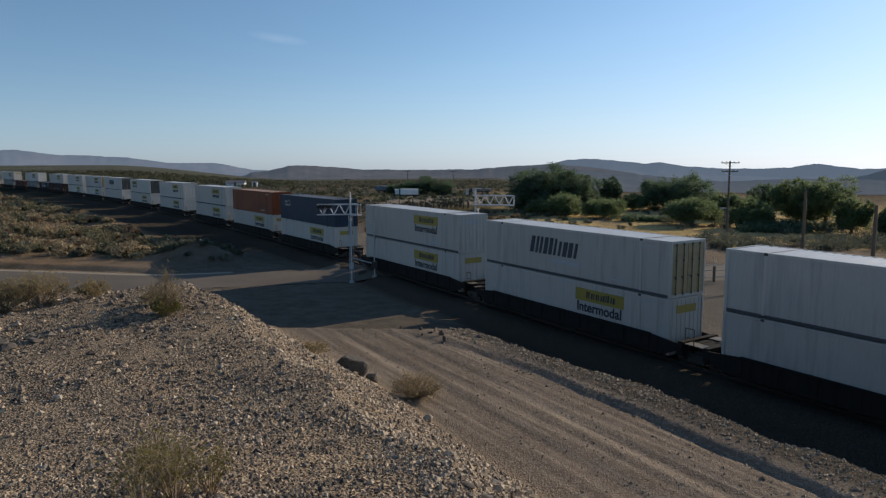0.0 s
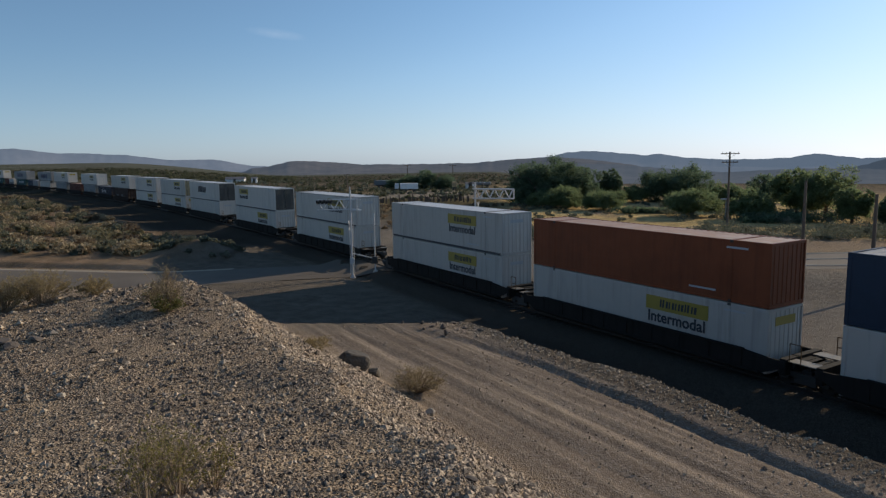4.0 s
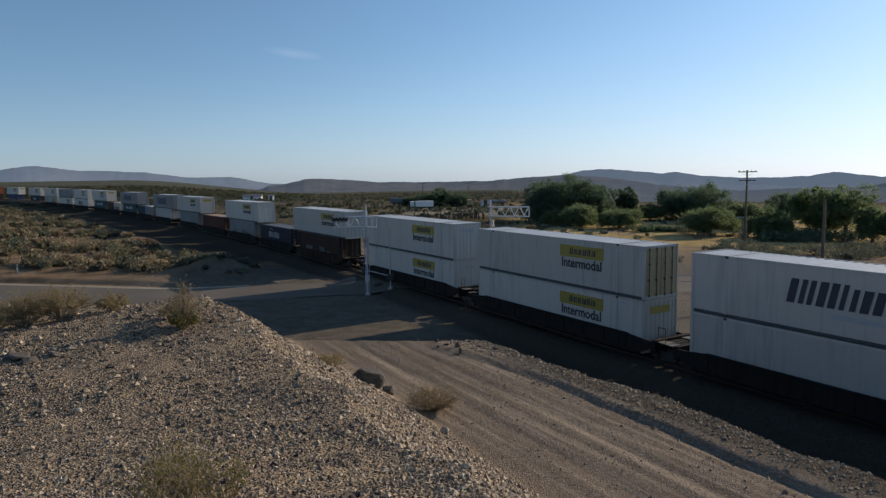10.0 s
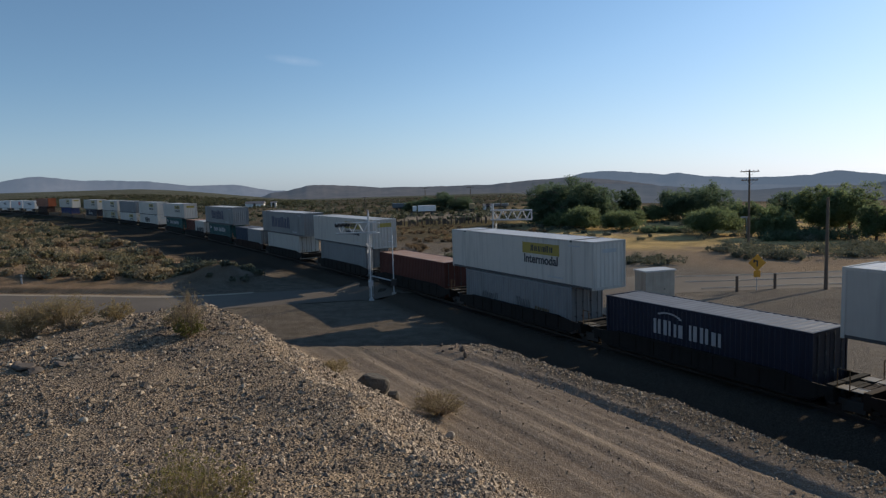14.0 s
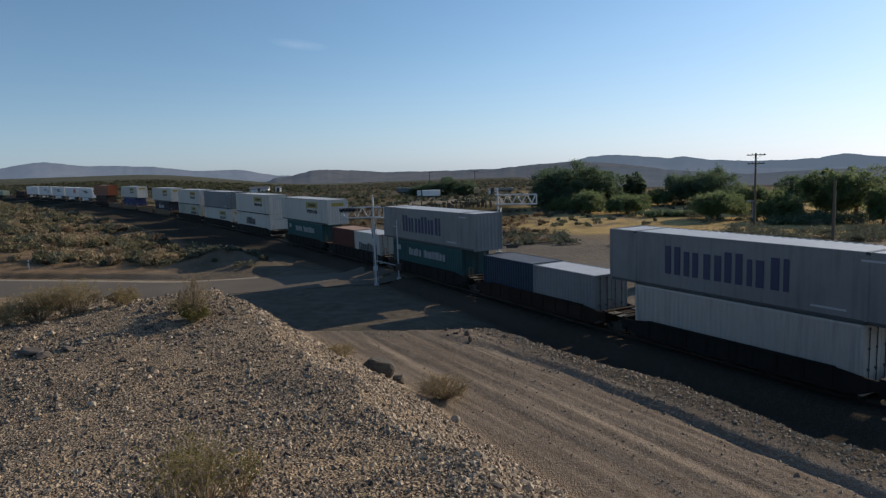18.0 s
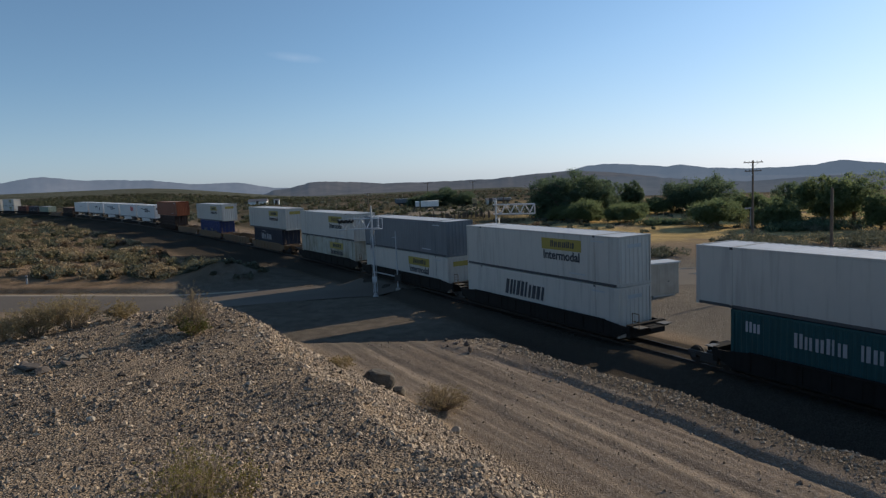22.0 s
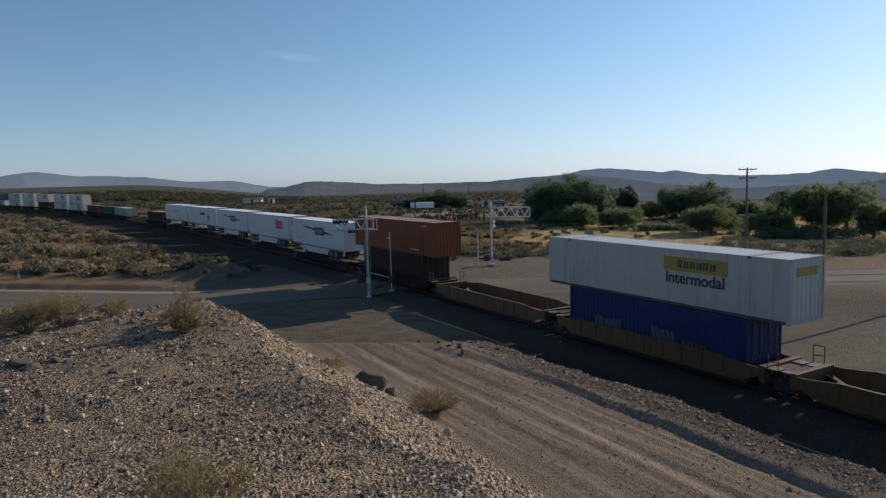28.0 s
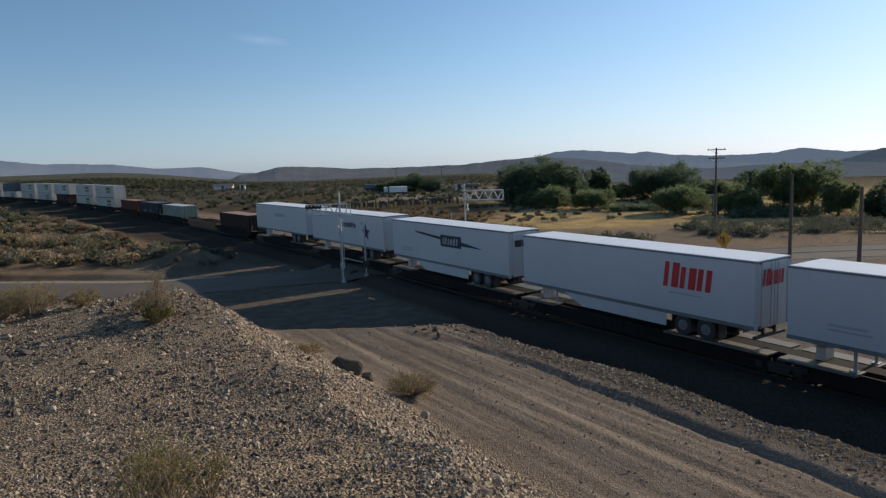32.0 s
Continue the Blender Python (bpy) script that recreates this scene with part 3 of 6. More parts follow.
    zones = {
        "dirt": np.clip(step(-19.2, -18.2, off) * step(-12.2, -12.9, off) * step(-34, -30, s) + 0.8 * step(-12, -8, off) * step(-75, -66, s) * step(-30, -42, s) * (off < 4), 0, 1),
        "lot": step(4, 7, off) * step(40, 30, off) * step(-140, -70, s),
        "stony": (0.35 * step(6.0, 4.5, off - mound_edge(s)) + 0.65 * step(0.9, -0.3, off - mound_edge(s) + 0.5 * wobble(X * 1.3, Y * 1.3, 2.0))) * step(-32, -22, s) * (R < 90),
        "packed": np.clip(step(-20, -16, off) * step(-3.2, -4.4, off) * step(-90, -80, s) * step(-25, -29, s) + step(-13.5, -11.5, off) * step(-3.2, -4.4, off) * step(-420, -300, s) * step(-78, -86, s), 0, 1) + step(-13.2, -12.2, off) * (0.7 + 0.3 * step(-11.8, -10.8, off)) * step(-3.2, -4.4, off) * step(-44, -36, s),
        # the dark colour also covers the cutting, putting the train's shade into the ground
        "ballast": np.clip(0.65 * step(-13.1, -12.4, off) * step(-10.4, -11.4, off) * step(-26, -22, s) + 0.8 * step(-11.4, -10.6, off) * step(0, -1, off) * step(-42, -32, s) + step(-4.6, -3.2, off) * step(4.6, 3.2, off) + step(-13.0, -11.0, off) * step(0, -1, off) * step(-78, -88, s) * step(-420, -300, s), 0, 1),
        "grass": step(30, 38, off) * step(170, 120, off) * step(-230, -140, s) * step(95, 101, R + 1.5 * wobble(X * 0.3, Y * 0.3)),
        "yard": 0.8 * step(168, 176, R) * step(222, 205, R) * step(-7, -4, np.degrees(A)) * step(12, 6, np.degrees(A)) * (A < 1.2),
        "scrub": np.maximum(step(150, 330, R), 0.85 * step(92, 130, R) * step(7.0, 3.0, np.degrees(A)) * step(12, 18, off) * (R < 400)),
        "hazy_flats": step(900, 1600, R),
        "field": step(-9.5, -13, off) * step(-72, -82, s) * step(-420, -300, s),
    }
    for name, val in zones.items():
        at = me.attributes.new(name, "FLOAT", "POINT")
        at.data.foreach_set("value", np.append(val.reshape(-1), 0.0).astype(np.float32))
    at = me.attributes.new("along_track", "FLOAT_VECTOR", "POINT")
    at.data.foreach_set("vector", np.vstack([np.stack([s, off, 0 * s], -1).reshape(-1, 3), [[0, 0, 0]]]).astype(np.float32).reshape(-1))
    me.materials.append(ground_material())
    me.update()
    tagged(new("ground", me), "stony desert ground of brown gravel and pale dust", "ground", kind="structure")


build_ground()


def strip(name, pts, half, lift, mat, label, category, kind="structure"):
    """A ribbon that follows the ground along a line of places."""
    v, f = [], []
    for i, p in enumerate(pts):
        d = (pts[min(i + 1, len(pts) - 1)] - pts[max(i - 1, 0)]).normalized()
        side = Vector((-d.y, d.x))
        for k in (-1.0, -0.5, 0, 0.5, 1.0):
            q = p + side * (half(p.x) if callable(half) else half) * k
            v.append((q.x, q.y, float(ground_height(q.x, q.y)) + lift + 0.06 * (1 - k * k)))
    for i in range(len(pts) - 1):
        for k in range(4):
            o = i * 5 + k
            f.append((o, o + 5, o + 6, o + 1))
    ob = new(name, from_arrays(name, v, f, mat, smooth=True))
    return tagged(ob, label, category, kind=kind)


M_ASPHALT = material("dusty_asphalt", (0.13, 0.108, 0.086), 0.9, grain=6, grain_mix=0.3, stain=0.12, stain_mix=0.75, stain_colour=(0.185, 0.155, 0.12), bump=0.3, gloss=0.2)
M_LINE = material("worn_road_marking", (0.34, 0.33, 0.30), 0.8, grain=5, grain_mix=0.6, bump=0.1)
road_pts = [Vector((float(px), float(road_line(px)))) for px in np.linspace(-140, 160, 170)]
road_way = Vector((1.0, 0.0533)).normalized()
road = strip("road", road_pts, lambda px: ROAD_HALF + 1.0 * float(step(0.0, 16.0, px)), 0.012, M_ASPHALT, "dusty worn asphalt road crossing the track", "road")
M_SHOULDER = material("pale_shoulder_dust", (0.40, 0.335, 0.255), 0.95, grain=5, grain_mix=0.4, stain=0.4, stain_mix=0.5, stain_colour=(0.26, 0.21, 0.155), bump=0.3, gloss=0.0)
strip("road_shoulder", [Vector((p.x + 0.08, p.y + ROAD_HALF + 0.45)) for p in road_pts if p.x < -21], 0.4, 0.0, M_SHOULDER, "pale dusty shoulder along the edge of the road", "road shoulder")
road_side = Vector((-road_way.y, road_way.x))
for o in (-3.7, 0.15, 3.7):
    strip("road_marking", [p + road_side * o for p in road_pts if p.x > 21], 0.06, 0.10, M_LINE, "worn pale line painted on the asphalt", "road marking")


# ---------------------------------------------------------------- track
def build_track():
    root = tagged(new("railway_track"), "single railway track on dark stone ballast", "railway track", kind="structure")
    ss = np.arange(-620, 130, 4.0)
    for side in (-0.7525, 0.7525):
        v, f = [], []
        prof = [(-0.065, -0.16), (0.065, -0.16), (0.02, -0.13), (0.02, -0.04), (0.036, -0.03), (0.036, 0.0), (-0.036, 0.0), (-0.036, -0.03), (-0.02, -0.04), (-0.02, -0.13)]
        for s in ss:
            for o, z in prof:
                v.append(place(float(s), side + o, z))
        n = len(prof)
        for i in range(len(ss) - 1):
            for k in range(n):
                f.append((i * n + k, i * n + (k + 1) % n, (i + 1) * n + (k + 1) % n, (i + 1) * n + k))
        part("rail", from_arrays("rail", v, f, M_RAIL), None, root, "worn steel rail")
    bm = bmesh.new()
    box(bm, -0.11, 0.11, -1.3, 1.3, -0.34, -0.16)
    tie = mesh_of("tie", bm, M_TIE)
    for i, s in enumerate(np.arange(-132, 40, 0.6)):
        p = place(float(s))
        ob = part("tie", tie, None, root)
        ob.matrix_basis = pose(p.x, p.y, p.z, 0, 0, heading(float(s)))
    v, f = [], []
    for s in np.arange(-420, -132, 0.6):
        o = len(v)
        for dz in (-0.34, -0.16):
            for ds, dy in ((-0.11, -1.3), (0.11, -1.3), (0.11, 1.3), (-0.11, 1.3)):
                v.append(place(float(s) + ds, dy, dz))
        f += [(o + 4, o + 5, o + 6, o + 7), (o, o + 4, o + 7, o + 3), (o + 1, o + 2, o + 6, o + 5), (o, o + 1, o + 5, o + 4)]
    tagged(part("far_ties", from_arrays("far_ties", v, f, M_TIE), None, root), kind="stuff")


build_track()


# ---------------------------------------------------------------- far hills
def hills(name, far, depth, crest, colour, colour2, label, glow=0.0, seed=0, low=-40.0):
    """A range of hills: crest gives (degrees to the right, degrees up) along its skyline."""
    rng = np.random.default_rng(seed)
    deg = np.arange(crest[0][0], crest[-1][0], 0.12)
    up = np.interp(deg, [c[0] for c in crest], [c[1] for c in crest])
    def uneven(width):
        at = np.arange(-80, 80, width)
        return np.interp(deg, at, rng.random(len(at)))
    up = up + 0.05 * (uneven(0.45) - 0.5) + 0.03 * (uneven(0.16) - 0.5)
    rows, v, f = 14, [], []
    ridge = [uneven(0.7 + 0.2 * k) for k in range(rows)]
    for k in range(rows):
        t = k / (rows - 1)
        r = far - depth * (1 - t)
        top = EYE + np.tan(np.radians(up)) * far
        z = low + (top - low) * np.clip(t ** 1.1 * (1 if k == rows - 1 else 0.68 + 0.32 * ridge[k] * t), 0, 1)
        for dd, zz in zip(deg, z):
            v.append((r * math.sin(radians(dd)), r * math.cos(radians(dd)), zz))
    n = len(deg)
    for k in range(rows - 1):
        for i in range(n - 1):
            f.append((k * n + i, k * n + i + 1, (k + 1) * n + i + 1, (k + 1) * n + i))
    m = material(name + "_slopes", colour, 0.95, grain=0.02, grain_mix=0.5, stain=0.006, stain_mix=0.85, stain_colour=colour2, bump=0.0, gloss=0.0)
    # a faint blue glow on the slopes stands in for haze in the air
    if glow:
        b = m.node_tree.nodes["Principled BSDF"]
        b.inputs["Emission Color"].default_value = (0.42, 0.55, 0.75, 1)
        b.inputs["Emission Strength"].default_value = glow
    tagged(new(name, from_arrays(name, v, f, m, smooth=True)), label, "hills", kind="structure")


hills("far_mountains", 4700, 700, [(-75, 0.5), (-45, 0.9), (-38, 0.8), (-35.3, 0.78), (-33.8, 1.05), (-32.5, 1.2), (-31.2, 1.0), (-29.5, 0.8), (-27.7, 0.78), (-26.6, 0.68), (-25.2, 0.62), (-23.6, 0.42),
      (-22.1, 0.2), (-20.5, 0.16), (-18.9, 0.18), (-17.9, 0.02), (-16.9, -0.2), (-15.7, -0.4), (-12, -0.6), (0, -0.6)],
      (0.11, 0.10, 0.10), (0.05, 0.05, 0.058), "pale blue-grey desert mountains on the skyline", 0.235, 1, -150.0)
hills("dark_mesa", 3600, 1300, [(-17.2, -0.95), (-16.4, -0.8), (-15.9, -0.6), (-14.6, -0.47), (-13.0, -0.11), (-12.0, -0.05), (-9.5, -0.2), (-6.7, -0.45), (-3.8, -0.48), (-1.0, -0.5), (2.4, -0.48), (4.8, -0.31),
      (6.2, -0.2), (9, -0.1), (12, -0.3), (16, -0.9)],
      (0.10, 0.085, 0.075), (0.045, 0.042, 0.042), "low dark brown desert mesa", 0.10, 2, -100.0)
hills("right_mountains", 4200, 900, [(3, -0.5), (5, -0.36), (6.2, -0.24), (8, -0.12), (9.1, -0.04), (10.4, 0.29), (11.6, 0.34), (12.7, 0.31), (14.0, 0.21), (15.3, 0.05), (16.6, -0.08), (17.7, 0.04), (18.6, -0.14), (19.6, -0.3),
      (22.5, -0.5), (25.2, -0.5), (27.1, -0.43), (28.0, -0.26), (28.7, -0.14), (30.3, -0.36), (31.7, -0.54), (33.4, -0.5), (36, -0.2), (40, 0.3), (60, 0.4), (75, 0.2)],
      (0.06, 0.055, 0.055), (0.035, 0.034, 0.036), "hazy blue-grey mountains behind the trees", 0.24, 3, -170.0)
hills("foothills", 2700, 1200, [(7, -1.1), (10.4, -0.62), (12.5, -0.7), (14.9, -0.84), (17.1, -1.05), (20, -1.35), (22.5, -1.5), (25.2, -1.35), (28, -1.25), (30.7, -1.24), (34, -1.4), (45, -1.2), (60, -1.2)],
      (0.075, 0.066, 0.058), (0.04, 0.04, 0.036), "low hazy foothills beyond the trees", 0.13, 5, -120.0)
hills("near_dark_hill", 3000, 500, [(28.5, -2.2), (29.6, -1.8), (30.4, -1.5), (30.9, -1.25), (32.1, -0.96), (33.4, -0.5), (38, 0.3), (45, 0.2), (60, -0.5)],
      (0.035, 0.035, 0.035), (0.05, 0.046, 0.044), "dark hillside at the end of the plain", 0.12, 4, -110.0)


def cloud_wisp(azimuth, height, wide, tall):
    """A faint streak of high cloud, far behind everything."""
    far = 4500.0
    m = bpy.data.materials.new("thin_high_cloud")
    m.use_nodes = True
    nt = m.node_tree
    nt.nodes.remove(nt.nodes["Principled BSDF"])
    glow, clear_air, both = nt.nodes.new("ShaderNodeEmission"), nt.nodes.new("ShaderNodeBsdfTransparent"), nt.nodes.new("ShaderNodeMixShader")
    # the cloud's sunlit white is put in as a glow of its own
    glow.inputs["Color"].default_value, glow.inputs["Strength"].default_value = (0.50, 0.62, 0.80, 1), 0.95
    tc = nt.nodes.new("ShaderNodeTexCoord")
    fade = nt.nodes.new("ShaderNodeTexGradient")
    fade.gradient_type = "SPHERICAL"
    mp = nt.nodes.new("ShaderNodeMapping")
    mp.inputs["Scale"].default_value = (2.0 / wide, 1.0, 2.0 / tall)
    nt.links.new(tc.outputs["Object"], mp.inputs["Vector"])
    nt.links.new(mp.outputs[0], fade.inputs["Vector"])
    n = nt.nodes.new("ShaderNodeTexNoise")
    n.inputs["Scale"].default_value = 0.012
    nt.links.new(tc.outputs["Object"], n.inputs["Vector"])
    x = nt.nodes.new("ShaderNodeMath")
    x.operation = "MULTIPLY"
    nt.links.new(fade.outputs["Fac"], x.inputs[0])
    nt.links.new(n.outputs["Fac"], x.inputs[1])
    thin = nt.nodes.new("ShaderNodeMath")
    thin.operation = "MULTIPLY"
    thin.inputs[1].default_value = 0.55
    nt.links.new(x.outputs[0], thin.inputs[0])
    nt.links.new(thin.outputs[0], both.inputs[0])
    nt.links.new(clear_air.outputs[0], both.inputs[1])
    nt.links.new(glow.outputs[0], both.inputs[2])
    nt.links.new(both.outputs[0], nt.nodes["Material Output"].inputs["Surface"])
    ob = new("cloud", from_arrays("cloud", [(-wide / 2, 0, -tall / 2), (wide / 2, 0, -tall / 2), (wide / 2, 0, tall / 2), (-wide / 2, 0, tall / 2)], [(0, 1, 2, 3)], m))
    ob.matrix_basis = pose(far * math.sin(radians(azimuth)), far * math.cos(radians(azimuth)), EYE + far * math.tan(radians(height)), 0, 7, -azimuth)
    ob.visible_shadow = False
    tagged(ob, "faint wisp of high white cloud", "cloud", kind="structure")


cloud_wisp(-13.4, 10.0, 400.0, 70.0)


# ---------------------------------------------------------------- the train
SPEED = 16.9          # metres a second
# stained dark grey, for the shaded seam between containers and for lock rods
M_RAIL_DARK = material("dark_rail_and_rod_paint", (0.06, 0.06, 0.062), 0.7, stain=0.8, stain_mix=0.4, grain=3, bump=0.1)
RIDERS = []           # (thing, place along the train, height above the rail, seconds with a small offset)
FT53, FT40, FT20, WIDE, TALL = 16.15, 12.19, 6.06, 2.59, 2.895


def text_mesh(body, size, mat, extrude=0.004):
    cu = bpy.data.curves.new("lettering", "FONT")
    cu.body, cu.size, cu.extrude, cu.align_x, cu.align_y = body, size, extrude, "CENTER", "CENTER"
    cu.offset = 0.018
    tmp = bpy.data.objects.new("lettering", cu)
    scene.collection.objects.link(tmp)
    bpy.context.view_layer.update()
    me = bpy.data.meshes.new_from_object(tmp.evaluated_get(bpy.context.evaluated_depsgraph_get()))
    bpy.data.objects.remove(tmp)
    bpy.data.curves.remove(cu)
    me.materials.clear()
    me.materials.append(mat)
    return me


WORD = text_mesh("Intermodal", 0.80, M_INK)
FIFTY_THREE = text_mesh("53", 0.6, M_INK_WHITE)


def wall_sheet(bm, length, z0, z1, y, pitch, depth, out):
    """A corrugated side wall in the plane y, ribs pointing out (-1 or 1)."""
    n = max(2, int(length / pitch))
    p = length / n
    xs = []
    for i in range(n):
        x = -length / 2 + i * p
        xs += [(x, 0), (x + 0.28 * p, 0), (x + 0.5 * p, 1), (x + 0.78 * p, 1)]
    xs.append((length / 2, 0))
    rows = [[bm.verts.new((x, y - out * depth * (1 - k), z)) for x, k in xs] for z in (z0, z1)]
    for i in range(len(xs) - 1):
        q = (rows[0][i], rows[0][i + 1], rows[1][i + 1], rows[1][i])
        bm.faces.new(q if out < 0 else q[::-1])


def stroke_block(w, h, share, slant, depth=0.012):
    """One plain painted mark of two upright bars, in the x-z plane, facing -y."""
    bm = bmesh.new()
    for x0, x1, top in ((0.0, share * w, h), ((share + 0.24) * w, w, h)):
        ring = [[bm.verts.new((x + slant * z, y, z)) for x, z in ((x0, 0), (x1, 0), (x1, top), (x0, top))] for y in (-depth, 0.0)]
        bm.faces.new(ring[0])
        for k in range(4):
            bm.faces.new((ring[0][k], ring[1][k], ring[1][(k + 1) % 4], ring[0][(k + 1) % 4]))
    return bm


def letters(parent, n, w, h, mat, x, z, y, label, slant=0.0, gap=0.2, seed=1, turn=0.0, name="lettering"):
    """A row of plain blocks that stands for painted lettering, each block a part."""
    rng = random.Random(seed)
    pitch = w / n
    for i in range(n):
        lw = round(pitch * (1 - gap) * rng.choice((1.0, 0.95, 0.85)), 3)
        tall = round(h * (1.0 if i == 0 or rng.random() < 0.3 else 0.86), 3)
        share = rng.choice((0.3, 0.38, 0.46))
        me = shared(("block", mat.name, lw, tall, slant, share), lambda: mesh_of(name, stroke_block(lw, tall, share, slant), mat))
        shift = -w / 2 + i * pitch
        ob = part(name, me, None, parent, label)
        ob.matrix_basis = pose(x, y, z - h / 2, 0, 0, turn) @ pose(shift, 0, 0)


def print_bar(parent, w, h, x, z, y):
    """Small print that cannot be read: one plain bar."""
    on_side(part("small_print", shared(("bar", w, h), lambda: mesh_of("small_print", boxes((-w / 2, w / 2, -0.006, 0.0, -h / 2, h / 2)), M_INK_GREY)), None, parent), x, z, y)


def on_side(ob, x, z, y=-WIDE / 2 - 0.008):
    ob.matrix_basis = pose(x, y, z)


COLOURS = {"white": (M_WHITE, "white"), "dirty": (M_WHITE_DIRTY, "stained dirty white"), "grey": (M_GREY, "slate grey"), "pale": (M_PALE_GREY, "pale grey"),
           "blue": (M_BLUE, "navy blue"), "navy": (M_NAVY, "dark navy"), "royal": (M_ROYAL, "royal blue"), "orange": (M_ORANGE, "orange-brown"),
           "red": (M_RED, "red-brown"), "brown": (M_BROWN, "dark brown"), "teal": (M_TEAL, "teal green"), "sage": (M_SAGE, "pale green")}
SHARED = {}


def shared(key, make):
    if key not in SHARED:
        SHARED[key] = make()
    return SHARED[key]


def container(length, colour, mark="", end="plain"):
    """A freight container, its base middle at the origin, long along x."""
    key = ("container", length, colour, mark, end)
    mat, words = COLOURS[colour]
    size = {FT53: "53-foot", FT40: "40-foot", FT20: "20-foot"}[length]
    extra = {"": "", "label": ", yellow label and dark word", "label_left": ", yellow label and dark word", "slant": ", dark slanted lettering", "blue": ", blue lettering", "white": ", white lettering",
             "logo": ", white emblem", "spray": ", pale sprayed scrawl", "dark": ", dark lettering"}[mark]
    if key in SHARED:
        return copy_thing(SHARED[key], Matrix())
    root = tagged(new("freight_container"), f"{words} {size} ribbed freight container{extra}", "freight container", "containers on the train")
    SHARED[key] = root
    half, hw = length / 2, WIDE / 2
    iso = length < FT53
    ribbed = mark == "" and colour == "white"

    def body():
        bm = bmesh.new()
        for out in (-1, 1):
            wall_sheet(bm, length - 0.3, 0.16, TALL - 0.12, out * (hw - 0.012), 0.28 if iso else 0.34, 0.036 if iso else 0.024 if ribbed else 0.006, out)
        box(bm, -half + 0.03, -half + 0.06, -hw + 0.1, hw - 0.1, 0.1, TALL - 0.1)
        box(bm, -half + 0.1, half - 0.1, -hw + 0.08, hw - 0.08, 0.1, 0.16)
        return mesh_of("body", bm, mat)
    part("body", shared(("body", length, colour, ribbed), body), None, root)

    def frame_mesh():
        bm = bmesh.new()
        for y in (-hw, hw - 0.1):
            box(bm, -half, half, y, y + 0.1, TALL - 0.13, TALL, 0.012)
            for x in (-half, half - 0.16):
                box(bm, x, x + 0.16, y - 0.003, y + 0.103, 0.0, TALL + 0.004, 0.012)
            if not iso:
                for x in (-FT40 / 2 - 0.08, FT40 / 2 - 0.08):
                    box(bm, x, x + 0.16, y - 0.006, y + 0.106, -0.004, TALL + 0.01, 0.01)
                    box(bm, x - 0.02, x + 0.18, -hw + 0.1, hw - 0.1, TALL - 0.03, TALL + 0.008)
        for x in (-half + 0.002, half - 0.13):
            box(bm, x, x + 0.128, -hw + 0.1, hw - 0.1, 0.0, 0.17)
            box(bm, x, x + 0.128, -hw + 0.1, hw - 0.1, TALL - 0.13, TALL)
        return mesh_of("frame", bm, mat)
    part("frame", shared(("frame", length, colour), frame_mesh), None, root)

    # on pale containers the rail is coloured dark for the shaded gap between tiers
    def low_rail():
        return mesh_of("bottom_rail", boxes((-half + 0.16, half - 0.16, -0.04, 0.04, 0.012, 0.16), bevel=0.01), M_RAIL_DARK if colour in ("white", "dirty", "pale", "grey", "sage") else mat)
    for y in (-hw + 0.055, hw - 0.055):
        part("bottom_rail", shared(("lowrail", length, colour), low_rail), None, root, "bottom rail, darkened as a shaded gap on pale containers").matrix_basis = pose(0, y, 0)

    blues = ("blue", "navy", "royal", "teal")

    def roof():
        bm = bmesh.new()
        n = int(length / 0.42)
        p = (length - 0.3) / n
        xs = []
        for i in range(n):
            x = -length / 2 + 0.15 + i * p
            xs += [(x, 0), (x + 0.3 * p, 0), (x + 0.5 * p, 1), (x + 0.8 * p, 1)]
        xs.append((length / 2 - 0.15, 0))
        rows = [[bm.verts.new((x, y, TALL - 0.03 + 0.02 * k)) for x, k in xs] for y in (-hw + 0.09, hw - 0.09)]
        for i in range(len(xs) - 1):
            bm.faces.new((rows[0][i], rows[0][i + 1], rows[1][i + 1], rows[1][i]))
        return mesh_of("roof", bm, M_ROOF_RUST if colour in ("red", "brown", "orange") else M_ROOF_BLUE if colour in blues else M_ROOF)
    part("roof", shared(("roof", length, colour in ("red", "brown", "orange"), colour in blues), roof), None, root, "sun-bleached ribbed roof sheet")

    def casting():
        return mesh_of("corner_casting", box(bmesh.new(), -0.09, 0.09, -0.085, 0.085, -0.06, 0.06, 0.015), M_DARK if not iso else mat)
    cm = shared(("casting", colour if iso else ""), casting)
    post = FT40 / 2 if not iso else half - 0.085
    for sx in (-1, 1):
        for sy in (-1, 1):
            for z in (0.075, TALL - 0.065):
                ob = part("corner_casting", cm, None, root)
                ob.matrix_basis = pose(sx * post, sy * (hw - 0.07), z)

    # the end that faces along the track
    if end in ("dark", "tan", "door"):
        dm = {"dark": M_DOOR_DARK, "tan": M_DOOR_TAN, "door": mat}[end]

        def leaf():
            bm = boxes((half - 0.07, half - 0.03, 0.015, hw - 0.11, 0.17, TALL - 0.14), bevel=0.01)
            for z in (0.55, 1.15, 1.75, 2.35):
                box(bm, half - 0.035, half - 0.02, 0.06, hw - 0.16, z - 0.05, z + 0.05)
            return mesh_of("door", bm, dm)
        lm = shared(("leaf", length, end, colour), leaf)

        def bar():
            bm = rods(((half, 0, 0.1), (half, 0, TALL - 0.1), 0.02))
            box(bm, half - 0.01, half + 0.02, -0.16, 0.02, 1.05, 1.1)
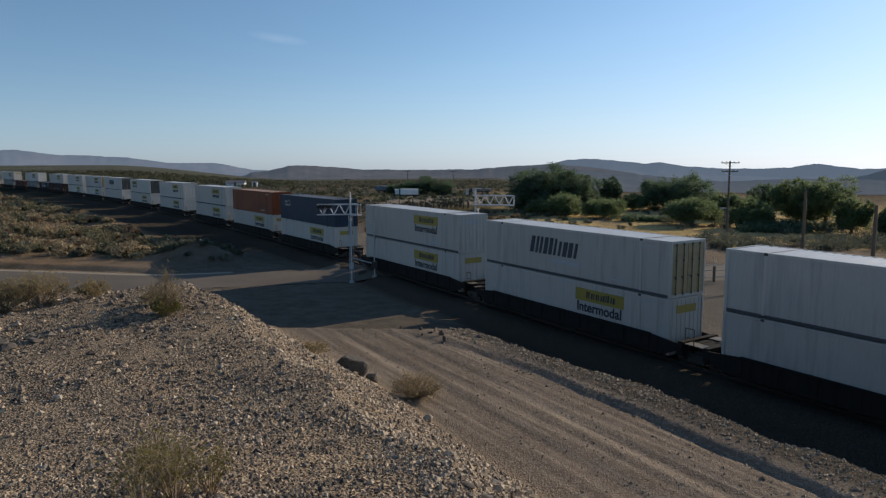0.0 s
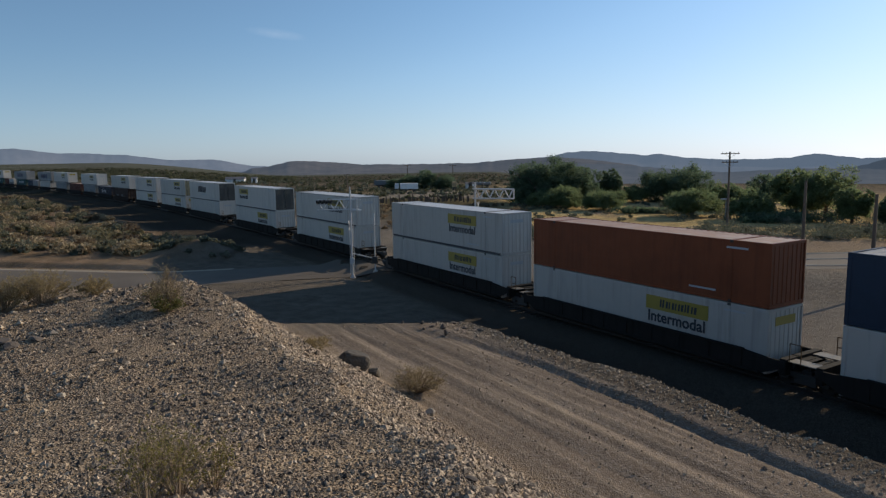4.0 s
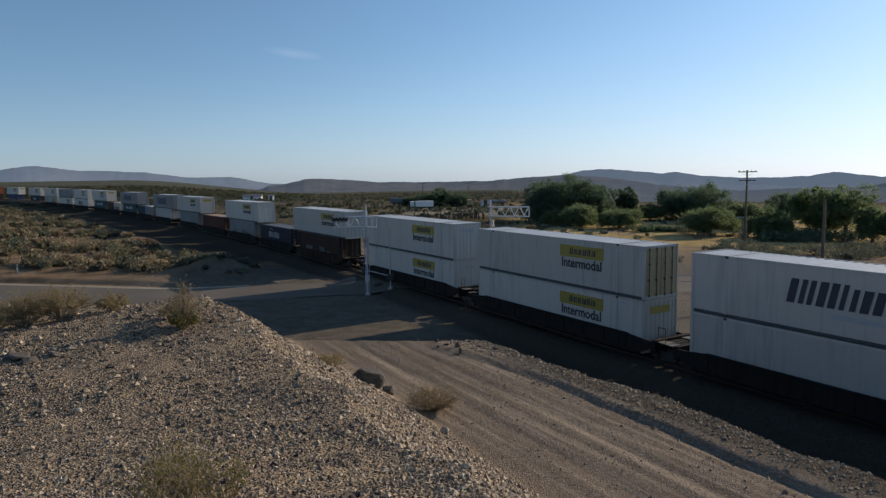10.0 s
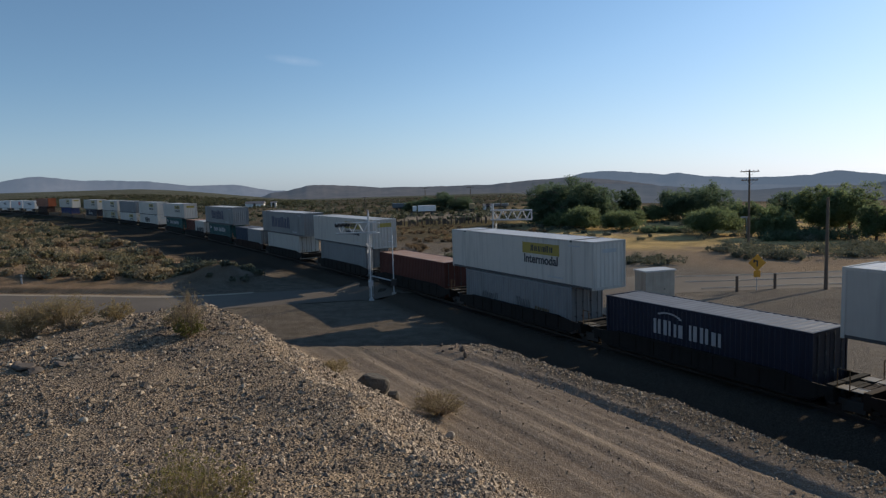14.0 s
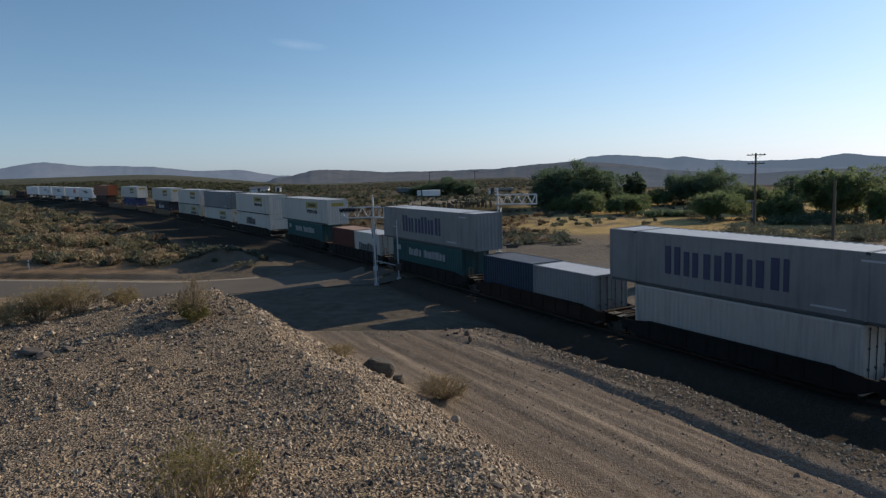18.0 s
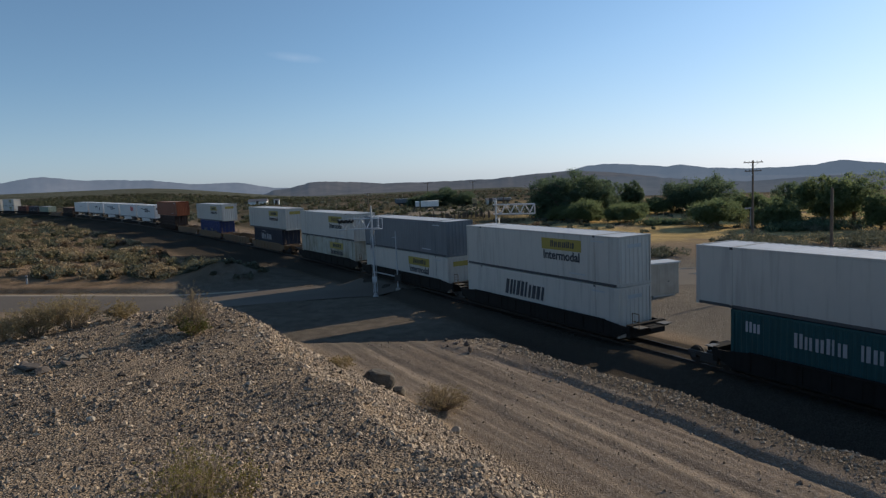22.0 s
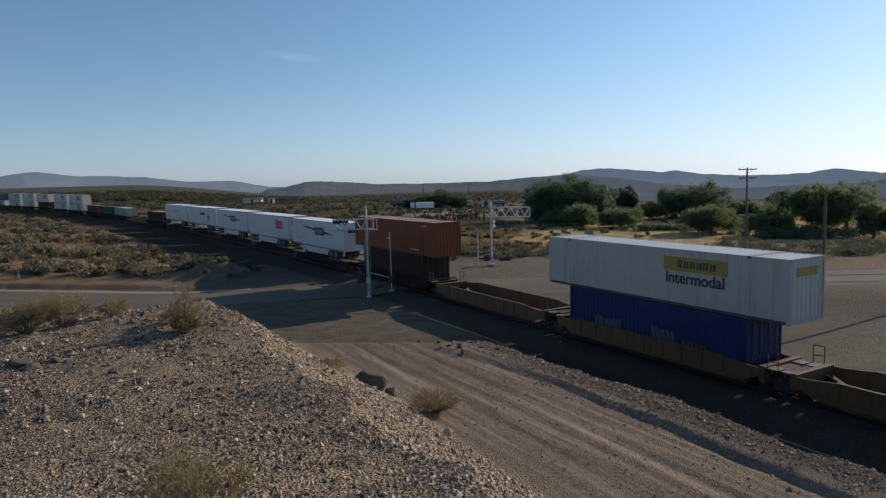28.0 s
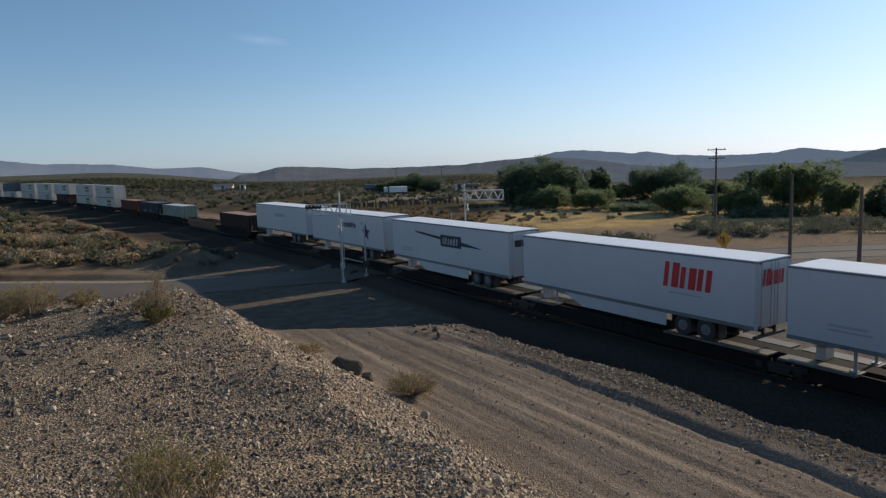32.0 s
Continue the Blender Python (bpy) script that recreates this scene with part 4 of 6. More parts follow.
            for z in (0.2, 1.0, 1.9, 2.7):
                box(bm, half - 0.03, half + 0.015, -0.05, 0.05, z - 0.04, z + 0.04)
            return mesh_of("lock_rod", bm, M_RAIL_DARK)
        bmesh_bar = shared(("bar", length), bar)
        for flip in (0, 1):
            door = part("door", lm, None, root, "grimy door leaf")
            door.matrix_basis = pose(0, -(hw - 0.1) if flip else 0.002, 0)
            for y in (0.3, 0.85):
                r = part("lock_rod", bmesh_bar, None, door)
                r.matrix_basis = pose(0, y, 0)
    else:
        def front():
            bm = bmesh.new()
            ys = [-hw + 0.11]
            for k in range(7):
                y = -hw + 0.25 + k * 0.33
                ys += [y, y + 0.03, y + 0.13, y + 0.16]
            ys.append(hw - 0.11)
            prof = [(y, 1 if 0 < i < len(ys) - 1 and (i - 1) % 4 in (1, 2) else 0) for i, y in enumerate(ys)]
            rows = [[bm.verts.new((half - 0.05 + 0.025 * k, y, z)) for y, k in prof] for z in (0.17, TALL - 0.13)]
            for i in range(len(prof) - 1):
                bm.faces.new((rows[0][i], rows[0][i + 1], rows[1][i + 1], rows[1][i]))
            return mesh_of("front_wall", bm, mat)
        part("front_wall", shared(("front", length, colour), front), None, root)
        if end == "label":
            part("end_label", shared(("endlabel", length), lambda: mesh_of("end_label", boxes((half - 0.026, half - 0.018, -0.75, 0.75, 2.1, 2.5)), M_YELLOW)), None, root, "yellow label")
        elif colour == "white":
            part("end_label", shared(("endmark", length), lambda: mesh_of("end_label", boxes((half - 0.026, half - 0.018, -0.55, 0.55, 2.2, 2.42)), M_INK_GREY)), None, root, "small grey label")

    # marks on both long sides (the far side is never plain on a real one, but it stays out of sight)
    if mark in ("label", "label_left"):
        x = -4.2 if mark == "label_left" else 3.1
        p = part("label_panel", shared("panel", lambda: mesh_of("label_panel", boxes((-1.9, 1.9, -0.006, 0.006, -0.36, 0.36), bevel=0.004), M_YELLOW)), None, root, "yellow label panel")
        on_side(p, x, 2.15)
        letters(p, 6, 2.3, 0.40, M_INK, 0.15, 0.02, -0.008, "dark mark on the label", 0.1, seed=5, name="panel_mark")
        w = part("word", WORD, None, root, "dark painted word")
        w.matrix_basis = pose(x, -hw - 0.008, 1.42, 90)
    elif mark == "slant":
        letters(root, 5, 4.4, 1.05, M_INK, -0.9, 1.75, -hw - 0.008, "dark slanted block lettering", 0.22, 0.12, 9)
        print_bar(root, 2.6, 0.2, 0.2, 0.9, -hw - 0.008)
    elif mark == "blue":
        letters(root, 6, 7.2, 1.45, M_INK_BLUE, -0.4, 1.55, -hw - 0.008, "tall blue lettering", 0.0, 0.16, 12)
    elif mark == "white":
        letters(root, 5, 2.35, 0.66, M_INK_WHITE, -1.75, 2.0, -hw - 0.008, "white lettering", 0.0, 0.2, 21)
        letters(root, 8, 3.75, 0.66, M_INK_WHITE, 1.75, 2.0, -hw - 0.008, "white lettering", 0.0, 0.2, 23)
        letters(root, 2, 0.8, 0.5, M_INK_GREY, -half + 1.2, 2.2, -hw - 0.008, "small grey lettering", 0.0, 0.2, 4)
    elif mark == "dark":
        letters(root, 6, 4.4, 1.0, M_INK, 0.4, 1.35, -hw - 0.008, "dark lettering", 0.0, 0.16, 12)
    elif mark == "logo":
        if colour == "blue":
            def ring():
                bm = bmesh.new()
                for k in range(14):
                    t = k / 13 * math.pi * 1.15 - 0.3
                    box(bm, 0.55 * math.cos(t) - 0.06, 0.55 * math.cos(t) + 0.06, -0.008, 0, 0.45 * math.sin(t) - 0.05, 0.45 * math.sin(t) + 0.05)
                box(bm, -1.15, -0.45, -0.008, 0, 0.16, 0.36)
                box(bm, -1.15, 0.3, -0.008, 0, -0.22, -0.02)
                return mesh_of("emblem", bm, M_INK_WHITE)
            p = part("emblem", shared("ring", ring), None, root, "white ring emblem")
            on_side(p, -5.3, 1.85)
            for x, z in ((5.3, 1.7), (7.2, 1.95)):
                w = part("number", FIFTY_THREE, None, root, "white painted number")
                w.matrix_basis = pose(x, -hw - 0.008, z, 90)
        else:
            letters(root, 3, 2.0, 0.78, M_INK_WHITE, -1.55, 1.75, -hw - 0.008, "white lettering", 0.0, 0.16, 30)
            letters(root, 3, 2.0, 0.78, M_INK_WHITE, 0.75, 1.75, -hw - 0.008, "white lettering", 0.0, 0.16, 33)

            def swoosh():
                bm = bmesh.new()
                for k in range(9):
                    t = 0.5 + k * 0.22
                    box(bm, 0.9 * math.cos(t) - 0.09, 0.9 * math.cos(t) + 0.09, -0.008, 0, 0.42 * math.sin(t) - 0.03, 0.42 * math.sin(t) + 0.05)
                return mesh_of("emblem", bm, M_INK_WHITE)
            p = part("emblem", shared("swoosh", swoosh), None, root, "white curved stroke")
            on_side(p, -1.6, 2.1)
    elif mark == "spray":
        letters(root, 4, 2.1, 0.62, M_GRAFFITI, -2.9, 1.2, -hw - 0.008, "pale sprayed scrawl", 0.3, 0.1, 41, name="scrawl")
        letters(root, 3, 1.5, 0.75, M_GRAFFITI, 1.3, 1.25, -hw - 0.008, "pale sprayed scrawl", -0.25, 0.1, 44, name="scrawl")
        letters(root, 3, 1.6, 0.3, M_GRAFFITI_TAN, 3.2, 1.08, -hw - 0.008, "ochre sprayed scrawl", 0.2, 0.1, 46, name="scrawl")
    if length == FT53 and colour in ("white", "pale", "grey", "orange"):
        print_bar(root, 1.1, 0.09, 6.4, 2.55, -hw - 0.008)
        print_bar(root, 1.5, 0.09, 4.6, 0.45, -hw - 0.008)
    return root


def bogie(parent, x):
    """A two-axle freight bogie under a car."""
    def frame_mesh():
        bm = bmesh.new()
        for y in (-1.0, 0.86):
            box(bm, -1.25, 1.25, y, y + 0.14, 0.42, 0.66, 0.03)
            box(bm, -0.5, 0.5, y, y + 0.14, 0.18, 0.44, 0.03)
            for px in (-0.89, 0.89):
                box(bm, px - 0.16, px + 0.16, y - 0.04, y + 0.18, 0.30, 0.58, 0.02)
        box(bm, -0.22, 0.22, -0.86, 0.86, 0.5, 0.78, 0.02)
        return mesh_of("bogie", bm, M_DARK)
    b = part("bogie", shared("bogie", frame_mesh), None, parent, "dark cast steel bogie")
    b.matrix_basis = pose(x, 0, 0)

    def wheel_mesh():
        bm = rods(((0, -0.07, 0), (0, 0.07, 0), 0.42), n=24)
        rod(bm, (0, -0.1, 0), (0, 0.1, 0), 0.13, n=12)
        rod(bm, (0, 0.05, 0), (0, 0.085, 0), 0.45, n=24)
        return mesh_of("wheel", bm, M_RAIL)
    wm = shared("wheel", wheel_mesh)
    for px in (-0.89, 0.89):
        for sy in (-1, 1):
            w = part("wheel", wm, None, b, "worn steel wheel")
            w.matrix_basis = pose(px, sy * 0.75, 0.42, 0, 0, 180 if sy > 0 else 0)


def well_car(inner, reach_left, reach_right, left_bogie, right_bogie, paint, words):
    """A well car: side sills round a sunken well, platforms over the bogies. Origin at rail height under its middle."""
    key = ("well", inner, round(reach_left, 2), round(reach_right, 2), left_bogie, right_bogie, words)
    if key in SHARED:
        return copy_thing(SHARED[key], Matrix())
    root = tagged(new("well_car"), f"{words} steel well car with sunken floor and open ends", "rail car", "cars of the train")
    SHARED[key] = root
    h = inner / 2 + 0.35
    rim = 1.25 if inner > 14 else 1.28

    def sill():
        bm = bmesh.new()
        prof = [(-h - 0.5, 1.12), (-h + 0.25, 1.14), (-h + 1.5, rim), (h - 1.5, rim), (h - 0.25, 1.14), (h + 0.5, 1.12), (h + 0.5, 0.86), (h - 0.6, 0.36), (-h + 0.6, 0.36), (-h - 0.5, 0.86)]
        ring = [[bm.verts.new((x, y, z)) for x, z in prof] for y in (-0.035, 0.035)]
        bm.faces.new(ring[0])
        bm.faces.new(ring[1][::-1])
        n = len(prof)
        for k in range(n):
            bm.faces.new((ring[0][k], ring[1][k], ring[1][(k + 1) % n], ring[0][(k + 1) % n]))
        box(bm, -h + 1.5, h - 1.5, -0.1, 0.06, rim - 0.06, rim + 0.04, 0.01)
        box(bm, -h + 0.7, h - 0.7, -0.09, 0.05, 0.34, 0.44, 0.01)
        for k in range(9):
            x = -h + 1.6 + k * (2 * h - 3.2) / 8
            box(bm, x - 0.04, x + 0.04, -0.08, 0.0, 0.44, rim - 0.06)
        return mesh_of("side_sill", bm, paint)
    sm = shared(("sill", inner, words), sill)
    for sy in (-1, 1):
        o = part("side_sill", sm, None, root)
        o.matrix_basis = pose(0, sy * 1.40, 0, 0, 0, 0 if sy < 0 else 180)
    part("well_floor", shared(("floor", inner, words), lambda: mesh_of("well_floor", boxes((-h + 0.5, h - 0.5, -1.34, -0.9, 0.24, 0.30), (-h + 0.5, h - 0.5, 0.9, 1.34, 0.24, 0.30),
         *[(x - 0.2, x + 0.2, -1.34, 1.34, 0.22, 0.295) for x in np.linspace(-h + 0.9, h - 0.9, 7)]), paint)), None, root)
    for sx, reach in ((-1, reach_left), (1, reach_right)):
        def deck():
            bm = boxes((h + 0.45, reach, -0.55, 0.55, 0.92, 1.08), (h + 0.2, h + 0.5, -1.38, 1.38, 0.5, 1.22), bevel=0.015)
            box(bm, h + 0.75, h + 0.85, -1.3, 1.3, 0.94, 1.10)
            return mesh_of("end_platform", bm, paint)
        p = part("end_platform", shared(("deck", inner, round(reach, 2), words), deck), None, root, "open end platform with walkway plates")
        p.matrix_basis = pose(0, 0, 0, 0, 0, 0 if sx > 0 else 180)
        for y0 in (-1.25, 0.62):
            plate = part("walkway_plate", shared(("walk", inner, round(reach, 2), y0), lambda: mesh_of("walkway_plate", boxes((h + 0.5, reach - 0.1, y0, y0 + 0.63, 1.10, 1.14), bevel=0.006), M_PLATE)), None, p, "pale worn steel walkway plate")

        def rail():
            return mesh_of("handrail", rods(((h + 0.6, -1.3, 1.1), (h + 0.6, -1.3, 1.95), 0.022), ((h + 0.6, -1.3, 1.95), (h + 1.1, -1.3, 1.95), 0.022), ((h + 1.1, -1.3, 1.1), (h + 1.1, -1.3, 1.95), 0.022),
                             ((h + 0.7, -1.3, 1.5), (h + 1.1, -1.3, 1.5), 0.022)), M_WELL_YELLOW)
        r = part("handrail", shared(("handrail", inner), rail), None, root)
        r.matrix_basis = pose(0, 0, 0, 0, 0, 0 if sx > 0 else 180)
    if left_bogie:
        bogie(root, -reach_left + 0.1)
    if right_bogie:
        bogie(root, reach_right - 1.2)
        part("coupler", shared(("coupler", round(reach_right, 2)), lambda: mesh_of("coupler", boxes((reach_right - 0.2, reach_right + 1.6, -0.12, 0.12, 0.72, 0.92), (reach_right + 1.2, reach_right + 1.7, -0.2, 0.2, 0.66, 0.98), bevel=0.02), M_DARK)), None, root)
    return root


def trailer(mark):
    """A road trailer, its base middle at road-wheel contact, rear doors at +x."""
    root = tagged(new("road_trailer"), {"wing": "white box trailer with dark winged stripe and side skirt", "red": "white box trailer with large red lettering",
                  "star": "white box trailer with blue star", "bare": "plain white box trailer with small lettering"}[mark], "road trailer", "trailers on the train")
    L, hw, z0, z1 = 8.05, 1.29, 1.0, 4.05

    def hull():
        bm = boxes((-L, L, -hw, hw, z0, z1), bevel=0.03)
        return mesh_of("box", bm, M_TRAILER)
    part("box", shared("hull", hull), None, root)
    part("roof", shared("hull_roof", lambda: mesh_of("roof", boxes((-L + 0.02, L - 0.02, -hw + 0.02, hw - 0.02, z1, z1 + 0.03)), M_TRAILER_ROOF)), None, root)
    part("bottom_rail", shared("hull_rail", lambda: mesh_of("bottom_rail", boxes((-L, L, -hw - 0.012, -hw + 0.05, z0 - 0.06, z0 + 0.12), (-L, L, hw - 0.05, hw + 0.012, z0 - 0.06, z0 + 0.12)), M_PALE_GREY)), None, root, "grey bottom rail")
    part("top_rail", shared("hull_top", lambda: mesh_of("top_rail", boxes((-L, L, -hw - 0.01, -hw + 0.04, z1 - 0.09, z1 - 0.005), (-L, L, hw - 0.04, hw + 0.01, z1 - 0.09, z1 - 0.005), (L - 0.04, L + 0.01, -hw + 0.04, hw - 0.04, z1 - 0.09, z1 - 0.005)), M_PALE_GREY)), None, root, "grey top rail")
    for sy in (-1, 1):
        post = part("corner_post", shared("hull_post", lambda: mesh_of("corner_post", boxes((L - 0.1, L + 0.04, -0.05, 0.05, z0 - 0.05, z1 - 0.09), bevel=0.01), M_SILVER)), None, root, "silver rear corner post")
        post.matrix_basis = pose(0, sy * (hw - 0.035), 0)
    for sy in (-1, 1):
        d = part("door", shared("hull_door", lambda: mesh_of("door", boxes((L, L + 0.035, 0.02, hw - 0.05, z0 + 0.08, z1 - 0.1), bevel=0.01), M_TRAILER)), None, root)
        d.matrix_basis = pose(0, -hw + 0.03 if sy < 0 else 0, 0)
        for y in (0.25, 1.0):
            r = part("lock_rod", shared("hull_rod", lambda: mesh_of("lock_rod", rods(((L + 0.05, 0, z0), (L + 0.05, 0, z1 - 0.05), 0.018)), M_STEEL)), None, d)
            r.matrix_basis = pose(0, y, 0)
        for z in (z0 + 0.1, z1 - 0.08):
            t = part("tail_lamp", shared("tail", lambda: mesh_of("tail_lamp", boxes((L + 0.03, L + 0.06, -0.1, 0.1, -0.05, 0.05), bevel=0.01), M_LAMP_RED)), None, root)
            t.matrix_basis = pose(0, sy * (hw - 0.2), z)
    part("underframe", shared("under", lambda: mesh_of("underframe", boxes((-L + 0.3, L - 0.2, -0.5, -0.38, z0 - 0.28, z0 - 0.02), (-L + 0.3, L - 0.2, 0.38, 0.5, z0 - 0.28, z0 - 0.02),
         (L - 0.25, L - 0.1, -1.15, 1.15, 0.5, 0.62), (L - 0.25, L - 0.15, -0.5, -0.4, 0.55, z0), (L - 0.25, L - 0.15, 0.4, 0.5, 0.55, z0)), M_DARK)), None, root, "dark chassis rails and rear guard")

    def gear():
        bm = rods(((-L + 2.6, -0.85, 0.05), (-L + 2.6, -0.85, z0), 0.07), ((-L + 2.6, 0.85, 0.05), (-L + 2.6, 0.85, z0), 0.07))
        box(bm, -L + 2.45, -L + 2.75, -1.0, -0.7, 0.0, 0.05)
        box(bm, -L + 2.45, -L + 2.75, 0.7, 1.0, 0.0, 0.05)
        return mesh_of("landing_gear", bm, M_STEEL)
    part("landing_gear", shared("gear", gear), None, root)

    def tyre():
        bm = rods(((0, -0.13, 0), (0, 0.13, 0), 0.5), n=24)
        return mesh_of("wheel", bm, M_DARK)

    def rim():
        bm = rods(((0, -0.14, 0), (0, 0.14, 0), 0.27), n=16)
        rod(bm, (0, -0.17, 0), (0, 0.17, 0), 0.1, n=10)
        return mesh_of("rim", bm, M_PALE_GREY)
    for x in (L - 3.9, L - 2.6):
        for y in (-1.12, -0.82, 0.82, 1.12):
            w = part("wheel", shared("tyre", tyre), None, root, "black rubber tyre")
            w.matrix_basis = pose(x, y, 0.5)
            if abs(y) > 1:
                part("rim", shared("rim", rim), None, w, "pale steel rim")
    for x in (L - 4.55, L - 1.9):
        for sy in (-1, 1):
            fl = part("mud_flap", shared("flap", lambda: mesh_of("mud_flap", boxes((-0.01, 0.01, -0.3, 0.3, 0.15, 0.95)), M_DARK)), None, root)
            fl.matrix_basis = pose(x, sy * 0.95, 0)

    def skirt():
        bm = bmesh.new()
        prof = [(-L + 3.6, z0 - 0.02), (L - 4.9, z0 - 0.02), (L - 4.9, 0.28), (-L + 5.2, 0.28)]
        ring = [[bm.verts.new((x, y, z)) for x, z in prof] for y in (-hw + 0.02, -hw + 0.05)]
        bm.faces.new(ring[0][::-1])
        bm.faces.new(ring[1])
        for k in range(4):
            bm.faces.new((ring[0][k], ring[0][(k + 1) % 4], ring[1][(k + 1) % 4], ring[1][k]))
        return mesh_of("side_skirt", bm, M_TRAILER)
    if mark in ("wing", "red"):
        part("side_skirt", shared("skirt", skirt), None, root, "white aerodynamic side skirt")
    # unseen far-side skirt, added on every trailer to keep low sun from passing below
    unseen_far_skirt = part("side_skirt", shared("skirt", skirt), None, root, "white aerodynamic side skirt")
    unseen_far_skirt.matrix_basis = pose(0, 2 * hw - 0.07, 0)
    if mark == "wing":
        def wing(x0, x1, a0, a1):
            bm = bmesh.new()
            for z in (0.0, 0.24):
                bend = z * (0.4 if x0 < 0 else -0.4)
                bm.faces.new([bm.verts.new((x, -0.005, zz)) for x, zz in ((x0, 0.12 - 0.07 * x0 - a0 / 2 + bend), (x1, 0.12 - 0.07 * x1 - a1 / 2), (x1, 0.12 - 0.07 * x1 + a1), (x0, 0.12 - 0.07 * x0 + a0 + bend))])
            return mesh_of("stripe", bm, M_INK)
        for span in ((-5.2, -1.2, 0.03, 0.15), (1.2, 3.9, 0.15, 0.03)):
            on_side(part("stripe", shared(("wing", span), lambda: wing(*span)), None, root, "dark winged stripe"), 1.0, 2.75, -hw - 0.016)
        e = part("emblem", shared("wingmid", lambda: mesh_of("emblem", boxes((-1.4, 1.4, -0.012, 0, -0.44, 0.44), bevel=0.004), M_INK)), None, root, "dark emblem plate")
        on_side(e, 1.0, 2.85, -hw - 0.016)
        letters(e, 3, 2.1, 0.5, M_INK_WHITE, -0.05, 0, -0.014, "white block on the emblem", 0.2, 0.15, 6, name="emblem_mark")
        p = part("end_emblem", shared("wingend", lambda: mesh_of("end_emblem", boxes((L + 0.037, L + 0.045, -0.85, 0.85, 3.0, 3.45)), M_INK)), None, root, "dark emblem on the doors")
        print_bar(root, 1.5, 0.1, -5.6, 1.85, -hw - 0.01)
        print_bar(root, 1.7, 0.08, -5.5, 1.65, -hw - 0.01)
    elif mark == "red":
        letters(root, 3, 2.95, 1.25, M_INK_RED, 4.45, 2.95, -hw - 0.01, "large red lettering", 0.12, 0.1, 2)
        letters(root, 3, 1.7, 0.75, M_INK_RED, L + 0.05, 3.3, -0.1, "red lettering on the doors", 0.12, 0.1, 2, 90)
        print_bar(root, 1.9, 0.08, 4.3, 2.05, -hw - 0.01)
    elif mark == "star":
        def star():
            bm = bmesh.new()
            vs = [bm.verts.new(((0.85 if k % 2 == 0 else 0.36) * math.sin(k * math.pi / 5), -0.004, (0.85 if k % 2 == 0 else 0.36) * math.cos(k * math.pi / 5))) for k in range(10)]
            bm.faces.new(vs[::-1])
            return mesh_of("star", bm, M_INK_BLUE)
        on_side(part("star", shared("star", star), None, root, "dark blue star"), 4.6, 2.4, -hw - 0.016)
        letters(root, 7, 3.2, 0.5, M_INK_BLUE, 1.0, 2.95, -hw - 0.01, "blue lettering", 0.0, 0.2, 13)
    else:
        letters(root, 8, 3.4, 0.4, M_INK_GREY, 0.2, 2.9, -hw - 0.01, "small grey lettering", 0.0, 0.25, 14)
    return root


def spine_car(reach, leading=False):
    """A skeleton car: one centre beam with wheel ramps, carried on a bogie at its far end."""
    key = ("spine", round(reach, 2), leading)
    if key in SHARED:
        return copy_thing(SHARED[key], Matrix())
    root = tagged(new("spine_car"), "grimy skeleton flat car with one centre beam under a trailer", "rail car", "cars of the train")
    SHARED[key] = root
    part("centre_beam", boxes((-reach, reach, -0.45, 0.45, 0.70, 1.0), bevel=0.02), M_WELL_GREY, root)
    for x0, x1 in ((3.0, 8.6), (-8.4, -5.2)):
        part("wheel_platform", boxes((x0, x1, -1.3, -0.5, 0.92, 1.018), (x0, x1, 0.5, 1.3, 0.92, 1.018), bevel=0.01), M_PLATE, root, "pale worn side platform for the trailer wheels")
    # deep sills added to block low sun and hide the lit track beneath
    for y0 in (0.85, -1.0):
        part("side_sill", boxes((-reach + 1.6, reach - 0.3, y0, y0 + 0.15, 0.2, 0.95), bevel=0.01), M_WELL_GREY, root)
    part("hitch", boxes((-7.3, -6.9, -0.35, 0.35, 1.0, 1.62), (-7.5, -6.6, -0.3, 0.3, 1.62, 1.72), bevel=0.02), M_STEEL, root, "trailer hitch stand")
    bogie(root, -reach + 0.2)
    if leading:
        bogie(root, reach - 0.5)
        part("end_platform", boxes((reach, reach + 1.9, -0.6, 0.6, 0.86, 1.04), (reach + 0.3, reach + 0.6, -1.35, 1.35, 0.62, 1.1), (reach + 1.6, reach + 1.8, -1.35, 1.35, 0.62, 1.1), bevel=0.015), M_WELL_GREY, root, "grimy end platform")
        for y0 in (-1.3, 0.66):
            part("walkway_plate", boxes((reach + 0.2, reach + 1.8, y0, y0 + 0.64, 1.10, 1.14), bevel=0.006), M_PLATE, root, "pale worn steel walkway plate")
        part("coupler", boxes((reach + 1.8, reach + 3.2, -0.14, 0.14, 0.70, 0.94), bevel=0.02), M_DARK, root)
    return root


